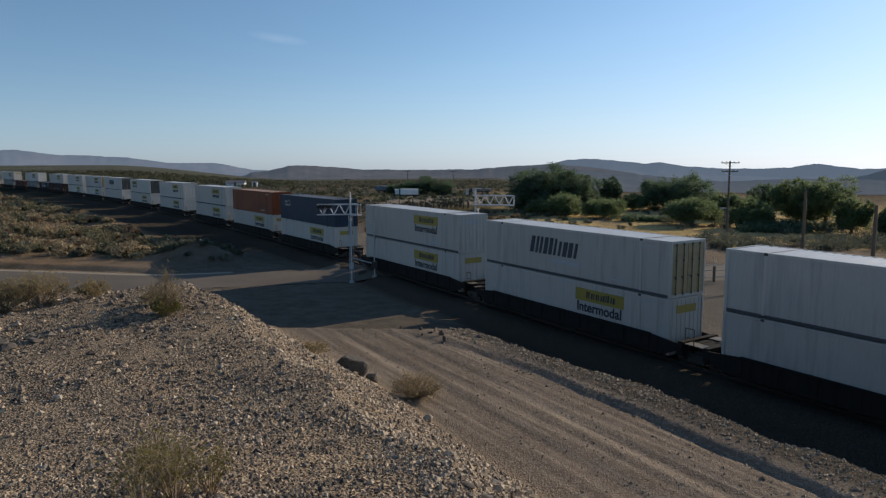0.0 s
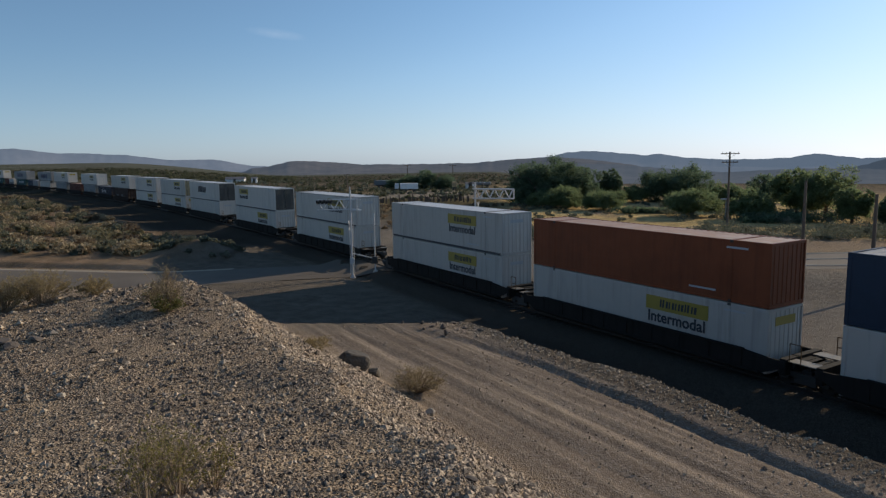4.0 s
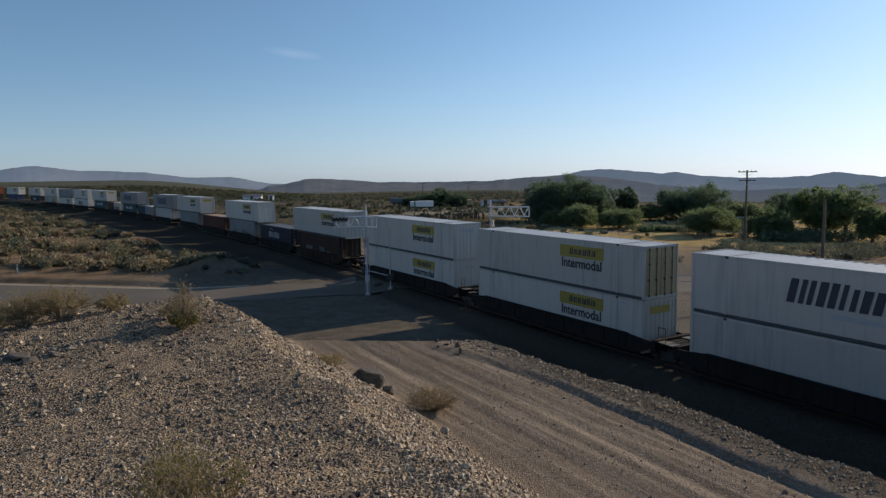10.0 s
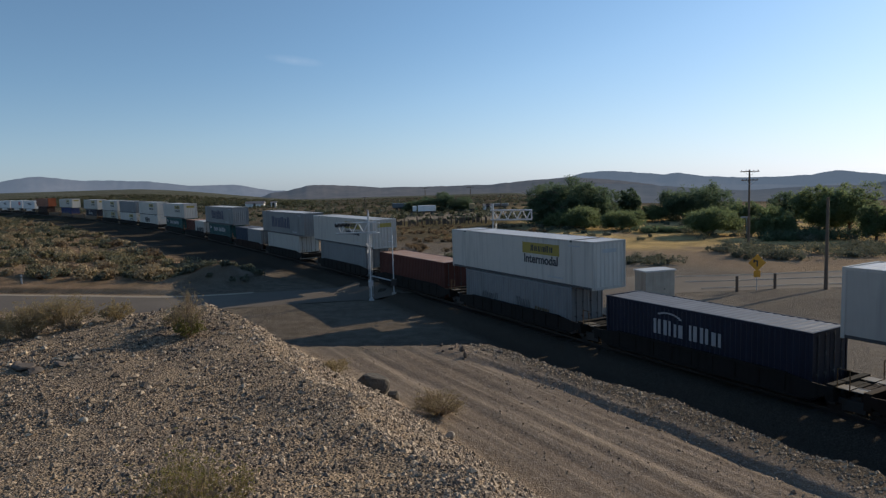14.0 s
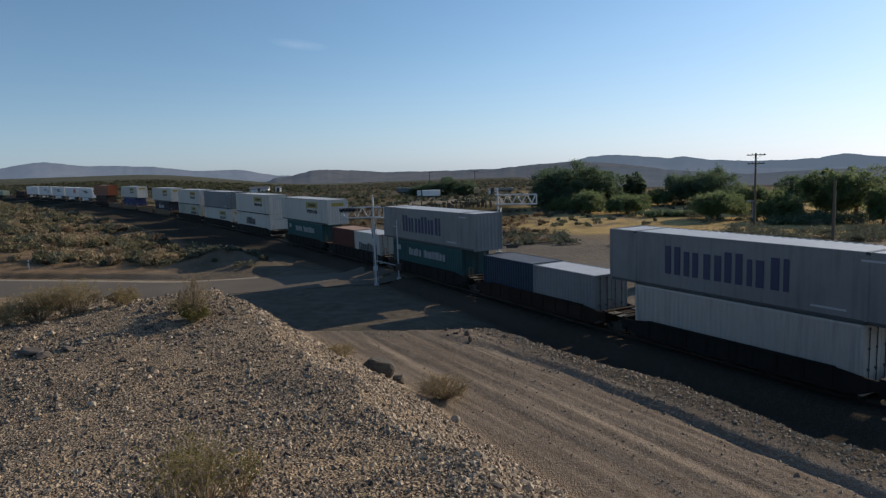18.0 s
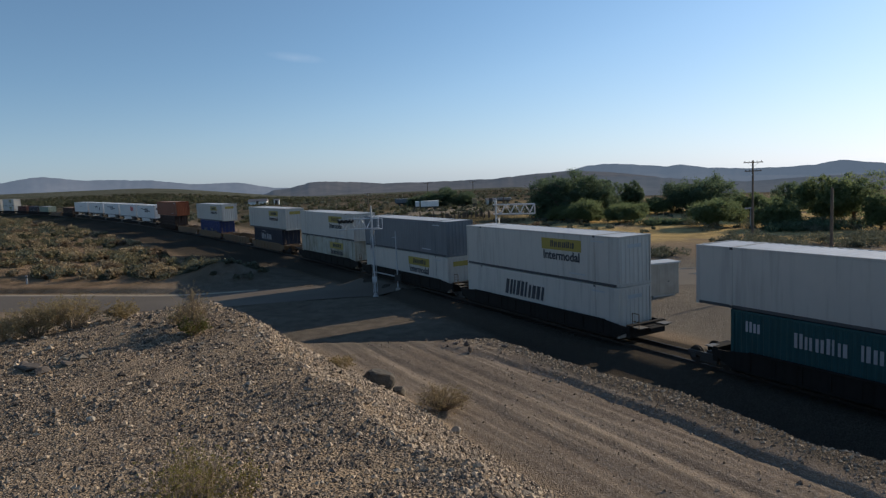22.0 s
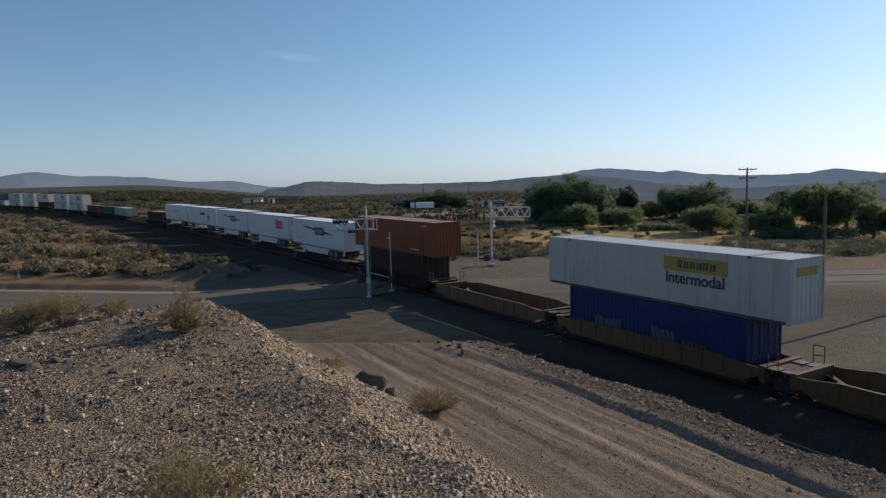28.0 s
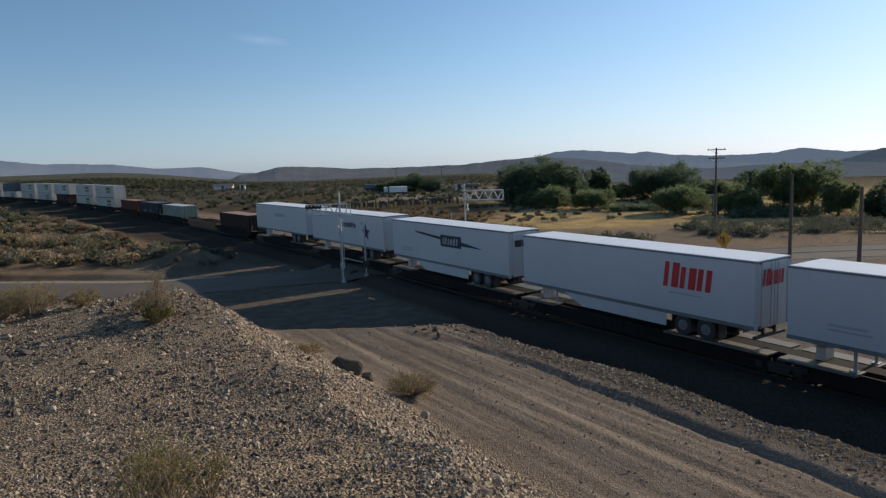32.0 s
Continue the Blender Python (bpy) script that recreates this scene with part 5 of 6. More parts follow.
WELLS = {"y": (M_WELL_YELLOW, "grimy yellow"), "r": (M_WELL_RED, "oxide red"), "g": (M_WELL_GREY, "grimy dark")}
W53 = lambda mark="label", end="plain", colour="white": (FT53, colour, mark, end)
TRAIN = [  # place of the upper load's far end or of the car's middle along the train, well, lower loads, upper load
    # first two cars stay out of view, added so the train's shadow goes on
    (19.9 + 8.08, 53, "g", [W53()], W53()),
    (0.3 + 8.08, 53, "g", [W53("")], W53()),
    (-19.3 + 8.08, 53, "g", [W53("")], W53("")),
    (-38.5 + 8.08, 53, "g", [W53("label", "label")], W53("slant", "tan")),
    (-58.1 + 8.08, 53, "g", [W53("label", "label")], W53()),
    (-81.5 + 8.08, 53, "g", [W53("label", "label")], W53("logo", "plain", "blue")),
    (-100.8 + 8.08, 53, "g", [W53("label", "label")], W53("", "plain", "orange")),
    (-120.4 + 8.08, 53, "g", [W53()], W53()),
    (-144.0 + 8.08, 53, "g", [W53()], W53()),
    (-167.2 + 8.08, 53, "g", [W53()], W53("label_left", "dark")),
    (-191.2 + 8.08, 53, "g", [W53("")], W53("slant", "dark")),
    (-210.4 + 8.08, 53, "g", [W53("label", "label")], W53("label", "tan")),
    (-230.1 + 8.08, 53, "g", [W53()], W53()),
    (-251.7 + 8.08, 40, "r", [(FT40, "brown", "spray", "door")], W53()),
    (-258.9, 40, "g", [(FT40, "navy", "logo", "door")], None),
    (-282.2 + 8.08, 40, "g", [(FT40, "pale", "spray", "door")], W53()),
    (-289.7, 40, "g", [(FT40, "red", "", "door")], None),
    (-313.3 + 8.08, 40, "g", [(FT40, "pale", "", "door")], W53("label", "label")),
    (-332.7 + 8.08, 40, "g", [(FT40, "white", "", "door")], W53("blue", "plain", "pale")),
    (-340.0, 40, "r", [(FT20, "blue", "", "door"), (FT20, "pale", "", "door")], None),
    (-363.4 + 8.08, 40, "g", [(FT40, "teal", "white", "door")], W53("blue", "plain", "pale")),
    (-370.7, 40, "g", [(FT20, "red", "", "door"), (FT20, "white", "dark", "door")], None),
    (-394.2 + 8.08, 40, "g", [(FT40, "teal", "white", "door")], W53("label", "label")),
    (-415.7 + 8.08, 53, "g", [W53("slant")], W53()),
    (-435.0 + 8.08, 53, "g", [W53("label", "label")], W53("", "plain", "grey")),
    (-454.05 + 8.08, 53, "g", [(FT53, "dirty", "label", "plain")], W53()),
    (-475.7 + 8.08, 40, "y", [(FT40, "navy", "logo", "door")], W53("label", "label")),
    (-483.1, 40, "y", [], None),
    (-506.5 + 8.08, 40, "y", [(FT40, "royal", "spray", "door")], W53("label", "label")),
    (-513.9, 40, "y", [], None),
    (-537.5 + 8.08, 40, "r", [(FT40, "brown", "", "door")], W53("", "plain", "orange")),
    (-556.6 + 8.08, "t", "wing", [], None),
    (-574.1 + 8.08, "t", "red", [], None),
    (-591.7 + 8.08, "t", "wing", [], None),
    (-609.5 + 8.08, "t", "star", [], None),
    (-627.2 + 8.08, "t", "bare", [], None),
    (-636.6, 40, "g", [(FT40, "brown", "", "door")], None),
    (-652.0, 40, "y", [], None),
    (-668.5, 40, "g", [(FT40, "sage", "", "door")], None),
    (-683.9, 40, "g", [(FT40, "navy", "spray", "door")], None),
    (-699.3, 40, "r", [(FT40, "red", "", "door")], None),
    (-727.0 + 8.08, 53, "g", [W53()], W53()),
    (-746.6 + 8.08, 53, "g", [W53()], W53()),
    (-770.0 + 8.08, 40, "g", [(FT40, "brown", "", "door")], W53()),
    (-789.6 + 8.08, 53, "g", [W53()], W53()),
    (-809.2 + 8.08, 53, "g", [W53()], W53()),
    (-832.0 + 8.08, 53, "g", [W53()], W53("logo", "plain", "blue")),
    (-851.0 + 8.08, 53, "g", [W53()], W53()),
    (-870.6 + 8.08, 53, "g", [W53()], W53()),
]


def build_train():
    for i, (mid, kind, paint, lower, upper) in enumerate(TRAIN):
        ahead = TRAIN[i - 1][0] - mid if i else 19.6
        behind = mid - TRAIN[i + 1][0] if i + 1 < len(TRAIN) else 19.6
        if kind == "t":
            RIDERS.append((spine_car(8.75, TRAIN[i - 1][1] != "t"), mid, 0.0))
            RIDERS.append((trailer(paint), mid, 1.02))
            continue
        half = 9.75 if kind == 53 else 7.7
        long_gap = ahead > 2 * half + 2.4 if kind == 53 else ahead > 2 * half + 5.0
        mat, words = WELLS[paint]
        RIDERS.append((well_car(16.3 if kind == 53 else 12.4, half, half, True, long_gap, mat, words), mid, 0.0))
        if len(lower) == 1:
            RIDERS.append((container(*lower[0]), mid, 0.30))
        for k, spec in enumerate(lower if len(lower) == 2 else []):
            RIDERS.append((container(*spec), mid + (-3.06, 3.06)[k], 0.30))
        if upper:
            RIDERS.append((container(*upper), mid, 0.33 + TALL))


build_train()


# ---------------------------------------------------------------- plants
def foliage(centres, radii, per, size, rng, flat=0.75, feather=0.45):
    """Leaf cards gathered in clumps: centres (n, 3), radii (n,), per cards a clump, size of a card."""
    n = len(centres)
    c = np.repeat(np.asarray(centres, float), per, 0)
    r = np.repeat(np.asarray(radii, float), per)[:, None]
    way = rng.normal(size=(n * per, 3))
    way /= np.linalg.norm(way, axis=1)[:, None]
    p = c + way * r * (rng.random((n * per, 1)) ** feather) * (1 + 0.5 * (feather > 0.5) * rng.random((n * per, 1)) ** 3) * np.array([1, 1, flat])
    u = rng.normal(size=(n * per, 3))
    u /= np.linalg.norm(u, axis=1)[:, None]
    w = np.cross(u, rng.normal(size=(n * per, 3)))
    w /= np.linalg.norm(w, axis=1)[:, None]
    k = size * (0.55 + 0.9 * rng.random((n * per, 1)))
    v = np.stack([p - u * k, p + u * k * 0.8 - w * k * 0.55, p + u * k * 0.7 + w * k * 0.55], 1).reshape(-1, 3)
    f = np.arange(n * per * 3).reshape(-1, 3)
    return v, f


def ground_at(x, y):
    return float(ground_height(x, y))


def tree(azimuth, wide, top, far, leaf, seed, label, skirt=0.12):
    """A broad tree at far metres, as wide (half) and as high as the degrees given; its crown is many clumps of small leaves."""
    x, y = far * math.sin(radians(azimuth)), far * math.cos(radians(azimuth))
    base = ground_at(x, y) - 0.1
    height = EYE + far * math.tan(radians(top)) - base
    spread = 1.34 * far * math.tan(radians(wide))
    rng = np.random.default_rng(seed)
    root = tagged(new("tree"), label, "tree", "trees beyond the road")
    root.location = (x, y, base)
    bm = bmesh.new()
    fork = height * 0.22
    rod(bm, (0, 0, 0), (0.1, 0, fork), height * 0.04, height * 0.03, 8)
    for k in range(7):
        a = k * 0.9 + rng.random() * 0.6
        reach = spread * (0.35 + 0.35 * rng.random())
        tip = (reach * math.cos(a), reach * math.sin(a), height * (0.45 + 0.3 * rng.random()))
        rod(bm, (0.1, 0, fork * (0.7 + 0.3 * rng.random())), tip, height * 0.018, height * 0.006, 6)
        for j in range(2):
            b = a + rng.normal() * 0.7
            end = (tip[0] + 0.25 * spread * math.cos(b), tip[1] + 0.25 * spread * math.sin(b), tip[2] + height * 0.12 * rng.random())
            rod(bm, tip, end, height * 0.007, height * 0.003, 5)
    part("trunk", bm, M_BARK, root, "grey-brown forked trunk")
    # a few big boughs make the rounded outline, each covered in small clumps
    nb = 13
    ba = rng.random(nb) * 2 * math.pi
    bh = np.concatenate([[0.62, 0.5], skirt + (0.66 - skirt) * rng.random(nb - 2)])
    br = spread * np.concatenate([[0.05, 0.3], 0.40 + 0.24 * rng.random(nb - 2)])
    bs = np.concatenate([[0.36, 0.40], 0.20 + 0.15 * rng.random(nb - 2)])
    bough = np.stack([br * np.cos(ba), br * np.sin(ba), height * bh], 1)
    size = np.stack([bs * spread * 1.25, bs * spread * 1.25, np.minimum(bs * height * 0.95, height * (0.985 - bh))], 1)
    per_bough = 30
    way = rng.normal(size=(nb, per_bough, 3))
    way /= np.linalg.norm(way, axis=2)[:, :, None]
    c = (bough[:, None] + way * size[:, None] * (0.55 + 0.45 * rng.random((nb, per_bough, 1)) ** 0.4)).reshape(-1, 3)
    c[:, 2] = np.clip(c[:, 2], height * skirt * (0.7 + 0.6 * rng.random(len(c))), None)
    v, f = foliage(c, spread * (0.08 + 0.11 * rng.random(len(c))), 72, 0.10 + height * 0.006, rng, 0.8, 0.6)
    part("crown", from_arrays("crown", v, f, leaf), None, root, "dense uneven leafy crown")
    return root


TREES = [  # degrees to the right, half width, top, metres away, dark, seed
    (7.2, 1.9, -0.1, 153, 1, 1), (9.2, 2.3, 0.1, 151, 1, 2), (11.2, 1.7, -0.65, 149, 1, 3), (8.2, 1.9, -1.0, 147, 1, 35), (13.9, 0.85, -0.95, 158, 1, 6), (10.3, 1.5, -2.45, 137, 0, 5),
    (8.2, 1.1, -2.9, 141, 0, 4), (13.3, 1.55, -2.8, 132, 0, 23), (15.7, 1.1, -2.45, 156, 0, 21), (18.3, 1.9, -1.0, 160, 1, 7), (20.2, 2.0, -0.7, 158, 1, 24),
    (20.3, 1.75, -2.6, 121, 0, 9), (22.7, 1.3, -2.05, 136, 0, 10), (24.5, 1.5, -2.55, 119, 0, 11), (25.5, 1.3, -1.55, 166, 1, 26),
    (27.7, 1.65, -1.1, 127, 0, 12), (29.6, 2.0, -1.0, 124, 0, 22), (31.3, 1.1, -2.5, 116, 0, 14), (34.5, 1.5, -2.4, 116, 1, 15), (38.0, 2.2, -1.6, 118, 0, 16)]
for azimuth, wide, top, away, dark, seed in TREES:
    tree(azimuth, wide, top, away, M_LEAF_DARK if dark else M_LEAF, seed, ("tall dark green broad tree at the edge of the dry field" if dark else "rounded green tree with foliage down to the dry grass"), 0.07 if dark else 0.26)
for azimuth, wide, top, away, seed in ((-2.9, 1.0, -1.35, 225, 31), (-1.5, 1.1, -0.95, 227, 32), (0.2, 1.0, -1.3, 224, 33), (-4.0, 0.8, -1.7, 229, 34)):
    tree(azimuth, wide, top, away, M_LEAF_DARK, seed, "dark green tree far off beside the white trailers", 0.05)


def bush(x, y, height, spread, leaf, seed, label, leaves=14, twigs=46, card=0.02):
    """A desert bush: bare twigs from one root, with sparse small leaves."""
    rng = np.random.default_rng(seed)
    root = tagged(new("desert_bush"), label, "bush")
    root.location = (x, y, ground_at(x, y) - 0.03)
    bm = bmesh.new()
    pts = []
    for k in range(twigs):
        a, lean = rng.random() * 2 * math.pi, rng.random() ** 0.6
        reach, rise = spread * math.sin(lean * 1.45), height * (0.35 + 0.65 * math.cos(lean * 1.35)) * (0.7 + 0.35 * rng.random())
        mid = Vector((0.5 * reach * math.cos(a), 0.5 * reach * math.sin(a), rise * 0.55))
        b = a + 0.35 * rng.normal()
        end = Vector((reach * math.cos(b), reach * math.sin(b), rise))
        rod(bm, (0.1 * spread * math.cos(a), 0.1 * spread * math.sin(a), 0), mid, 0.008 * height, 0.006 * height, 4)
        rod(bm, mid, end, 0.006 * height, 0.003 * height, 4)
        pts += [mid, (mid + end) / 2, end, (mid + 2 * end) / 3]
        for j in range(3):
            tip = end + Vector(rng.normal(size=3).tolist()) * 0.13 * height
            rod(bm, mid + (end - mid) * (0.3 + 0.2 * j), tip, 0.004 * height, 0.002 * height, 3)
            pts.append(tip)
    part("stem", bm, M_TWIG, root, "bare dry twigs")
    v, f = foliage([tuple(p) for p in pts], [0.10 * spread] * len(pts), leaves, card, rng)
    part("leaves", from_arrays("leaves", v, f, leaf), None, root, "small sparse leaves")
    return root


bush(-13.2, 19.6, 1.0, 0.85, M_LEAF_BROWN, 51, "broad tan desert bush on the end of the mound", 16, 90)
bush(-12.2, 19.9, 0.95, 0.8, M_LEAF_BROWN, 52, "dry tan desert bush on the mound", 14, 80)
bush(-14.3, 19.9, 0.85, 0.8, M_LEAF_BROWN, 61, "dry tan desert bush on the mound", 14, 70)
bush(-10.9, 20.4, 0.6, 0.5, M_LEAF_BROWN, 53, "small dry desert bush on the mound", 12, 60)
bush(-7.75, 18.2, 1.25, 0.42, M_LEAF_BROWN, 54, "tall thin twiggy bush on the end of the mound", 4, 60)
bush(-7.65, 18.0, 0.5, 0.42, M_LEAF_GREEN, 64, "low dark green bush on the end of the mound", 9, 50)
bush(-8.3, 18.9, 0.5, 0.4, M_LEAF_BROWN, 55, "low dry tuft on the mound", 9, 40)
bush(-0.94, 20.8, 0.78, 0.78, M_LEAF_BROWN, 56, "brown dry bush beside the dirt track", 3, 190)
bush(-4.2, 21.1, 0.42, 0.45, M_LEAF_BROWN, 60, "small dry bush on the stony slope", 7, 50)
for x, y, h, sp, seed in ((-2.30, 5.15, 0.62, 0.24, 57), (-2.08, 4.85, 0.55, 0.22, 58), (-2.42, 5.55, 0.46, 0.22, 59), (-1.92, 5.15, 0.46, 0.20, 62), (-2.16, 4.5, 0.5, 0.24, 63)):
    bush(x, y, h, sp, M_LEAF_WEED, seed, "sparse yellow-green weed growing in gravel", 5, 30, 0.010)


def scrub_stuff(name, label, spots, leaf, seed, per=42, card=0.17, clumps=3):
    """Many low desert bushes, as one thing of kind stuff: rows of x, y, height."""
    rng = np.random.default_rng(seed)
    c, r = [], []
    for x, y, h in spots:
        z = ground_at(x, y)
        for k in range(clumps):
            c.append((x + rng.normal() * h * 0.45, y + rng.normal() * h * 0.45, z + h * (0.22 + 0.3 * rng.random())))
            r.append(h * (0.45 + 0.3 * rng.random()))
    v, f = foliage(c, r, per, card, rng, 0.7)
    tagged(new(name, from_arrays(name, v, f, leaf)), label, "scrub", kind="stuff")


def spots_along(n, s_range, off_range, h_range, seed, keep=lambda s, o: True):
    rng = np.random.default_rng(seed)
    out = []
    while len(out) < n:
        s = s_range[0] + (s_range[1] - s_range[0]) * rng.random() ** 1.6
        o = off_range[0] + (off_range[1] - off_range[0]) * rng.random()
        if keep(s, o):
            p = place(float(s), float(o))
            if float(road_offset(p.x, p.y)) > ROAD_HALF + 8.5:
                out.append((p.x, p.y, h_range[0] + (h_range[1] - h_range[0]) * rng.random() ** 2))
    return out


def clear(s, o):
    return 0.5 + 0.5 * math.sin(s * 0.21 + 1.5 * math.sin(o * 0.17)) > 0.12


for name, words, count, leaf, seed in (("sage_scrub", "low olive desert scrub bushes on sandy ground", 640, M_LEAF_SAGE, 5), ("dry_scrub", "low dry tan desert scrub bushes on sandy ground", 800, M_LEAF_DRY, 6),
                                       ("dark_scrub", "low grey-green desert scrub on sandy ground", 420, M_LEAF_GREY, 7), ("brown_scrub", "low russet desert scrub on sandy ground", 170, M_LEAF_RUSSET, 17)):
    scrub_stuff(name, words, spots_along(count, (-82, -330), (-85, -13.5), (0.7, 1.9), seed, clear), leaf, seed, 120, 0.19, 2)
rng_side = np.random.default_rng(12)
side = [(float(rng_side.uniform(33, 58)), float(rng_side.uniform(80, 91)), float(0.7 + 1.1 * rng_side.random())) for k in range(95)]
side += [(float(rng_side.uniform(18, 25)), float(rng_side.uniform(78, 84)), float(0.5 + 0.8 * rng_side.random())) for k in range(26)]
side += [(float(rng_side.uniform(-2, 14)), float(rng_side.uniform(84, 98)), float(0.5 + 0.7 * rng_side.random())) for k in range(60)]
side += [(float(rng_side.uniform(14, 60)), float(rng_side.uniform(106, 150)), float(0.4 + 0.7 * rng_side.random())) for k in range(110)]
side += [(float(rng_side.uniform(36, 90)), float(rng_side.uniform(98, 122)), float(0.7 + 1.1 * rng_side.random())) for k in range(90)]
heap = [(-27.2 + 3.2 * float(rng_side.normal()), 74.0 + 1.4 * float(rng_side.normal()), 0.4 + 0.5 * float(rng_side.random())) for k in range(26)]
scrub_stuff("heap_scrub", "dark low scrub on the heap of soil beside the road", heap, M_LEAF_GREY, 13)
scrub_stuff("roadside_scrub", "grey-green scrub beside the road and under the trees", side, M_LEAF_GREY, 8, 70, 0.12)
hedge = [(float(rng_side.uniform(46, 58)), float(rng_side.uniform(101, 106)), float(1.4 + 0.9 * rng_side.random())) for k in range(34)]
hedge += [(float(rng_side.uniform(32, 41)), float(rng_side.uniform(119, 123)), float(1.0 + 0.6 * rng_side.random())) for k in range(26)]
scrub_stuff("dark_hedge", "dark green hedge bushes in the dry field", hedge, M_LEAF_DARK, 11, 70)
russet = [(float(r * math.sin(a)), float(r * math.cos(a)), float(0.45 + 0.8 * k ** 2)) for r, a, k in
          zip(rng_side.uniform(88, 150, 420), np.radians(rng_side.uniform(-12, 7, 420)), rng_side.random(420))]
russet = [q for q in russet if abs(float(track_coords(q[0], q[1])[1])) > 16 and math.sin(q[1] * 0.45 + 0.06 * q[0]) > -0.2 and abs(float(road_offset(q[0], q[1]))) > 9]
scrub_stuff("russet_scrub", "low russet and brown scrub beyond the track", russet, M_LEAF_RUSSET, 14, 46, 0.15)
far = [(float(r * math.sin(a)), float(r * math.cos(a)), float(0.7 + 1.1 * k ** 3)) for r, a, k in
       zip(np.geomspace(165, 1300, 2600), np.radians(rng_side.uniform(-38, 12, 2600)), rng_side.random(2600))]
far = [q for q in far if abs(float(track_coords(np.array(q[0]), np.array(q[1]))[1])) > 14]
scrub_stuff("plain_scrub", "dark olive scrub spread over the far plain", far[::2], M_LEAF_PLAIN, 9, 14, 0.42)
scrub_stuff("plain_dry_scrub", "tan scrub spread over the far plain", far[1::2], M_LEAF_GREY, 10, 12, 0.42)
grove = [(float(r * math.sin(a)), float(r * math.cos(a)), float(1.6 + 2.6 * k ** 2)) for r, a, k in
         zip(rng_side.choice([470, 560, 680, 830, 1020], 900) + rng_side.normal(size=900) * 22, np.radians(rng_side.uniform(-38, -12.5, 900)), rng_side.random(900))]
grove = [q for q in grove if abs(float(track_coords(np.array(q[0]), np.array(q[1]))[1])) > 40]
scrub_stuff("far_grove", "dark green rows of low trees across the far plain", grove, M_LEAF_PLAIN, 15, 18, 0.85)


# ---------------------------------------------------------------- stones
def stone_stuff(name, label, spots, mat, seed):
    """Loose stones, each a rough lump of its own, as one thing of kind stuff: rows of x, y, size."""
    rng = np.random.default_rng(seed)
    base = np.array([(1, 0, 0.1), (0, 1, -0.1), (-1, 0, 0.1), (0, -1, -0.1), (0.2, 0.1, 0.9), (0, 0, -0.9)])
    tri = np.array([(0, 1, 4), (1, 2, 4), (2, 3, 4), (3, 0, 4), (1, 0, 5), (2, 1, 5), (3, 2, 5), (0, 3, 5)])
    n = len(spots)
    sp = np.array(spots)
    z = ground_height(sp[:, 0], sp[:, 1])
    squash = np.stack([0.7 + 0.6 * rng.random(n), 0.7 + 0.6 * rng.random(n), 0.6 + 0.45 * rng.random(n)], 1)
    turn = rng.random(n) * 2 * math.pi
    v = base[None] * squash[:, None] * (1 + 0.22 * rng.normal(size=(n, len(base), 1)))
    vx = v[..., 0] * np.cos(turn)[:, None] - v[..., 1] * np.sin(turn)[:, None]
    vy = v[..., 0] * np.sin(turn)[:, None] + v[..., 1] * np.cos(turn)[:, None]
    v = np.stack([vx, vy, v[..., 2]], -1) * sp[:, 2][:, None, None]
    v[..., 0] += sp[:, 0][:, None]
    v[..., 1] += sp[:, 1][:, None]
    v[..., 2] += (z + 0.34 * sp[:, 2])[:, None]
    f = (tri[None] + (np.arange(n) * len(base))[:, None, None]).reshape(-1, 3)
    tagged(new(name, from_arrays(name, v.reshape(-1, 3), f, mat)), label, "gravel", kind="stuff")


def stone_material(name, dark, light):
    m = material(name, light, 0.95, grain=30, grain_mix=0.4, stain=3, stain_mix=0.2, bump=0.5)
    nt = m.node_tree
    b = nt.nodes["Principled BSDF"]
    geo = nt.nodes.new("ShaderNodeNewGeometry")
    mx = nt.nodes.new("ShaderNodeMix")
    mx.data_type = "RGBA"
    nt.links.new(geo.outputs["Random Per Island"], mx.inputs[0])
    mx.inputs[6].default_value, mx.inputs[7].default_value = (*dark, 1), (*light, 1)
    nt.links.new(mx.outputs[2], b.inputs["Base Color"])
    return m


M_GRAVEL = stone_material("mixed_gravel", (0.145, 0.11, 0.08), (0.525, 0.41, 0.285))
M_GRAVEL_DARK = stone_material("dark_gravel", (0.05, 0.041, 0.034), (0.195, 0.153, 0.115))
rng_st = np.random.default_rng(77)
r_st = np.exp(rng_st.uniform(math.log(2.6), math.log(27), 125000))
a_st = np.radians(rng_st.uniform(-38, 30, 125000))
x_st, y_st = r_st * np.sin(a_st), r_st * np.cos(a_st)
s_st, o_st = track_coords(x_st, y_st)
k_st = (0.0055 + 0.0110 * rng_st.random(125000) ** 2 + 0.028 * rng_st.random(125000) ** 12) * (0.55 + r_st / 11)
on = (o_st < -19.4) & (s_st > -32)
flat_top = o_st < mound_edge(s_st) - 0.3 + 0.5 * np.sin(x_st * 1.7) * np.sin(y_st * 1.3)
dark_one = rng_st.random(125000) < np.where(flat_top, 0.50, 0.30)
bare = np.sin(x_st * 0.9 + 1.1 * np.sin(y_st * 0.8)) * np.sin(y_st * 0.75 + 0.9 * np.sin(x_st * 1.1) + 0.6) + 0.35 * np.sin(x_st * 2.7) * np.sin(y_st * 2.3)
some = rng_st.random(125000) < np.where(flat_top, np.clip(0.80 - 0.75 * bare, 0.16, 1.0), 0.85)
pts = np.stack([x_st, y_st, k_st], 1)
stone_stuff("mound_gravel", "brown and grey gravel lying over the mound", pts[on & some & ~dark_one], M_GRAVEL, 1)
s_f, u_f = rng_st.uniform(-27, -1, 17000), rng_st.random(17000)
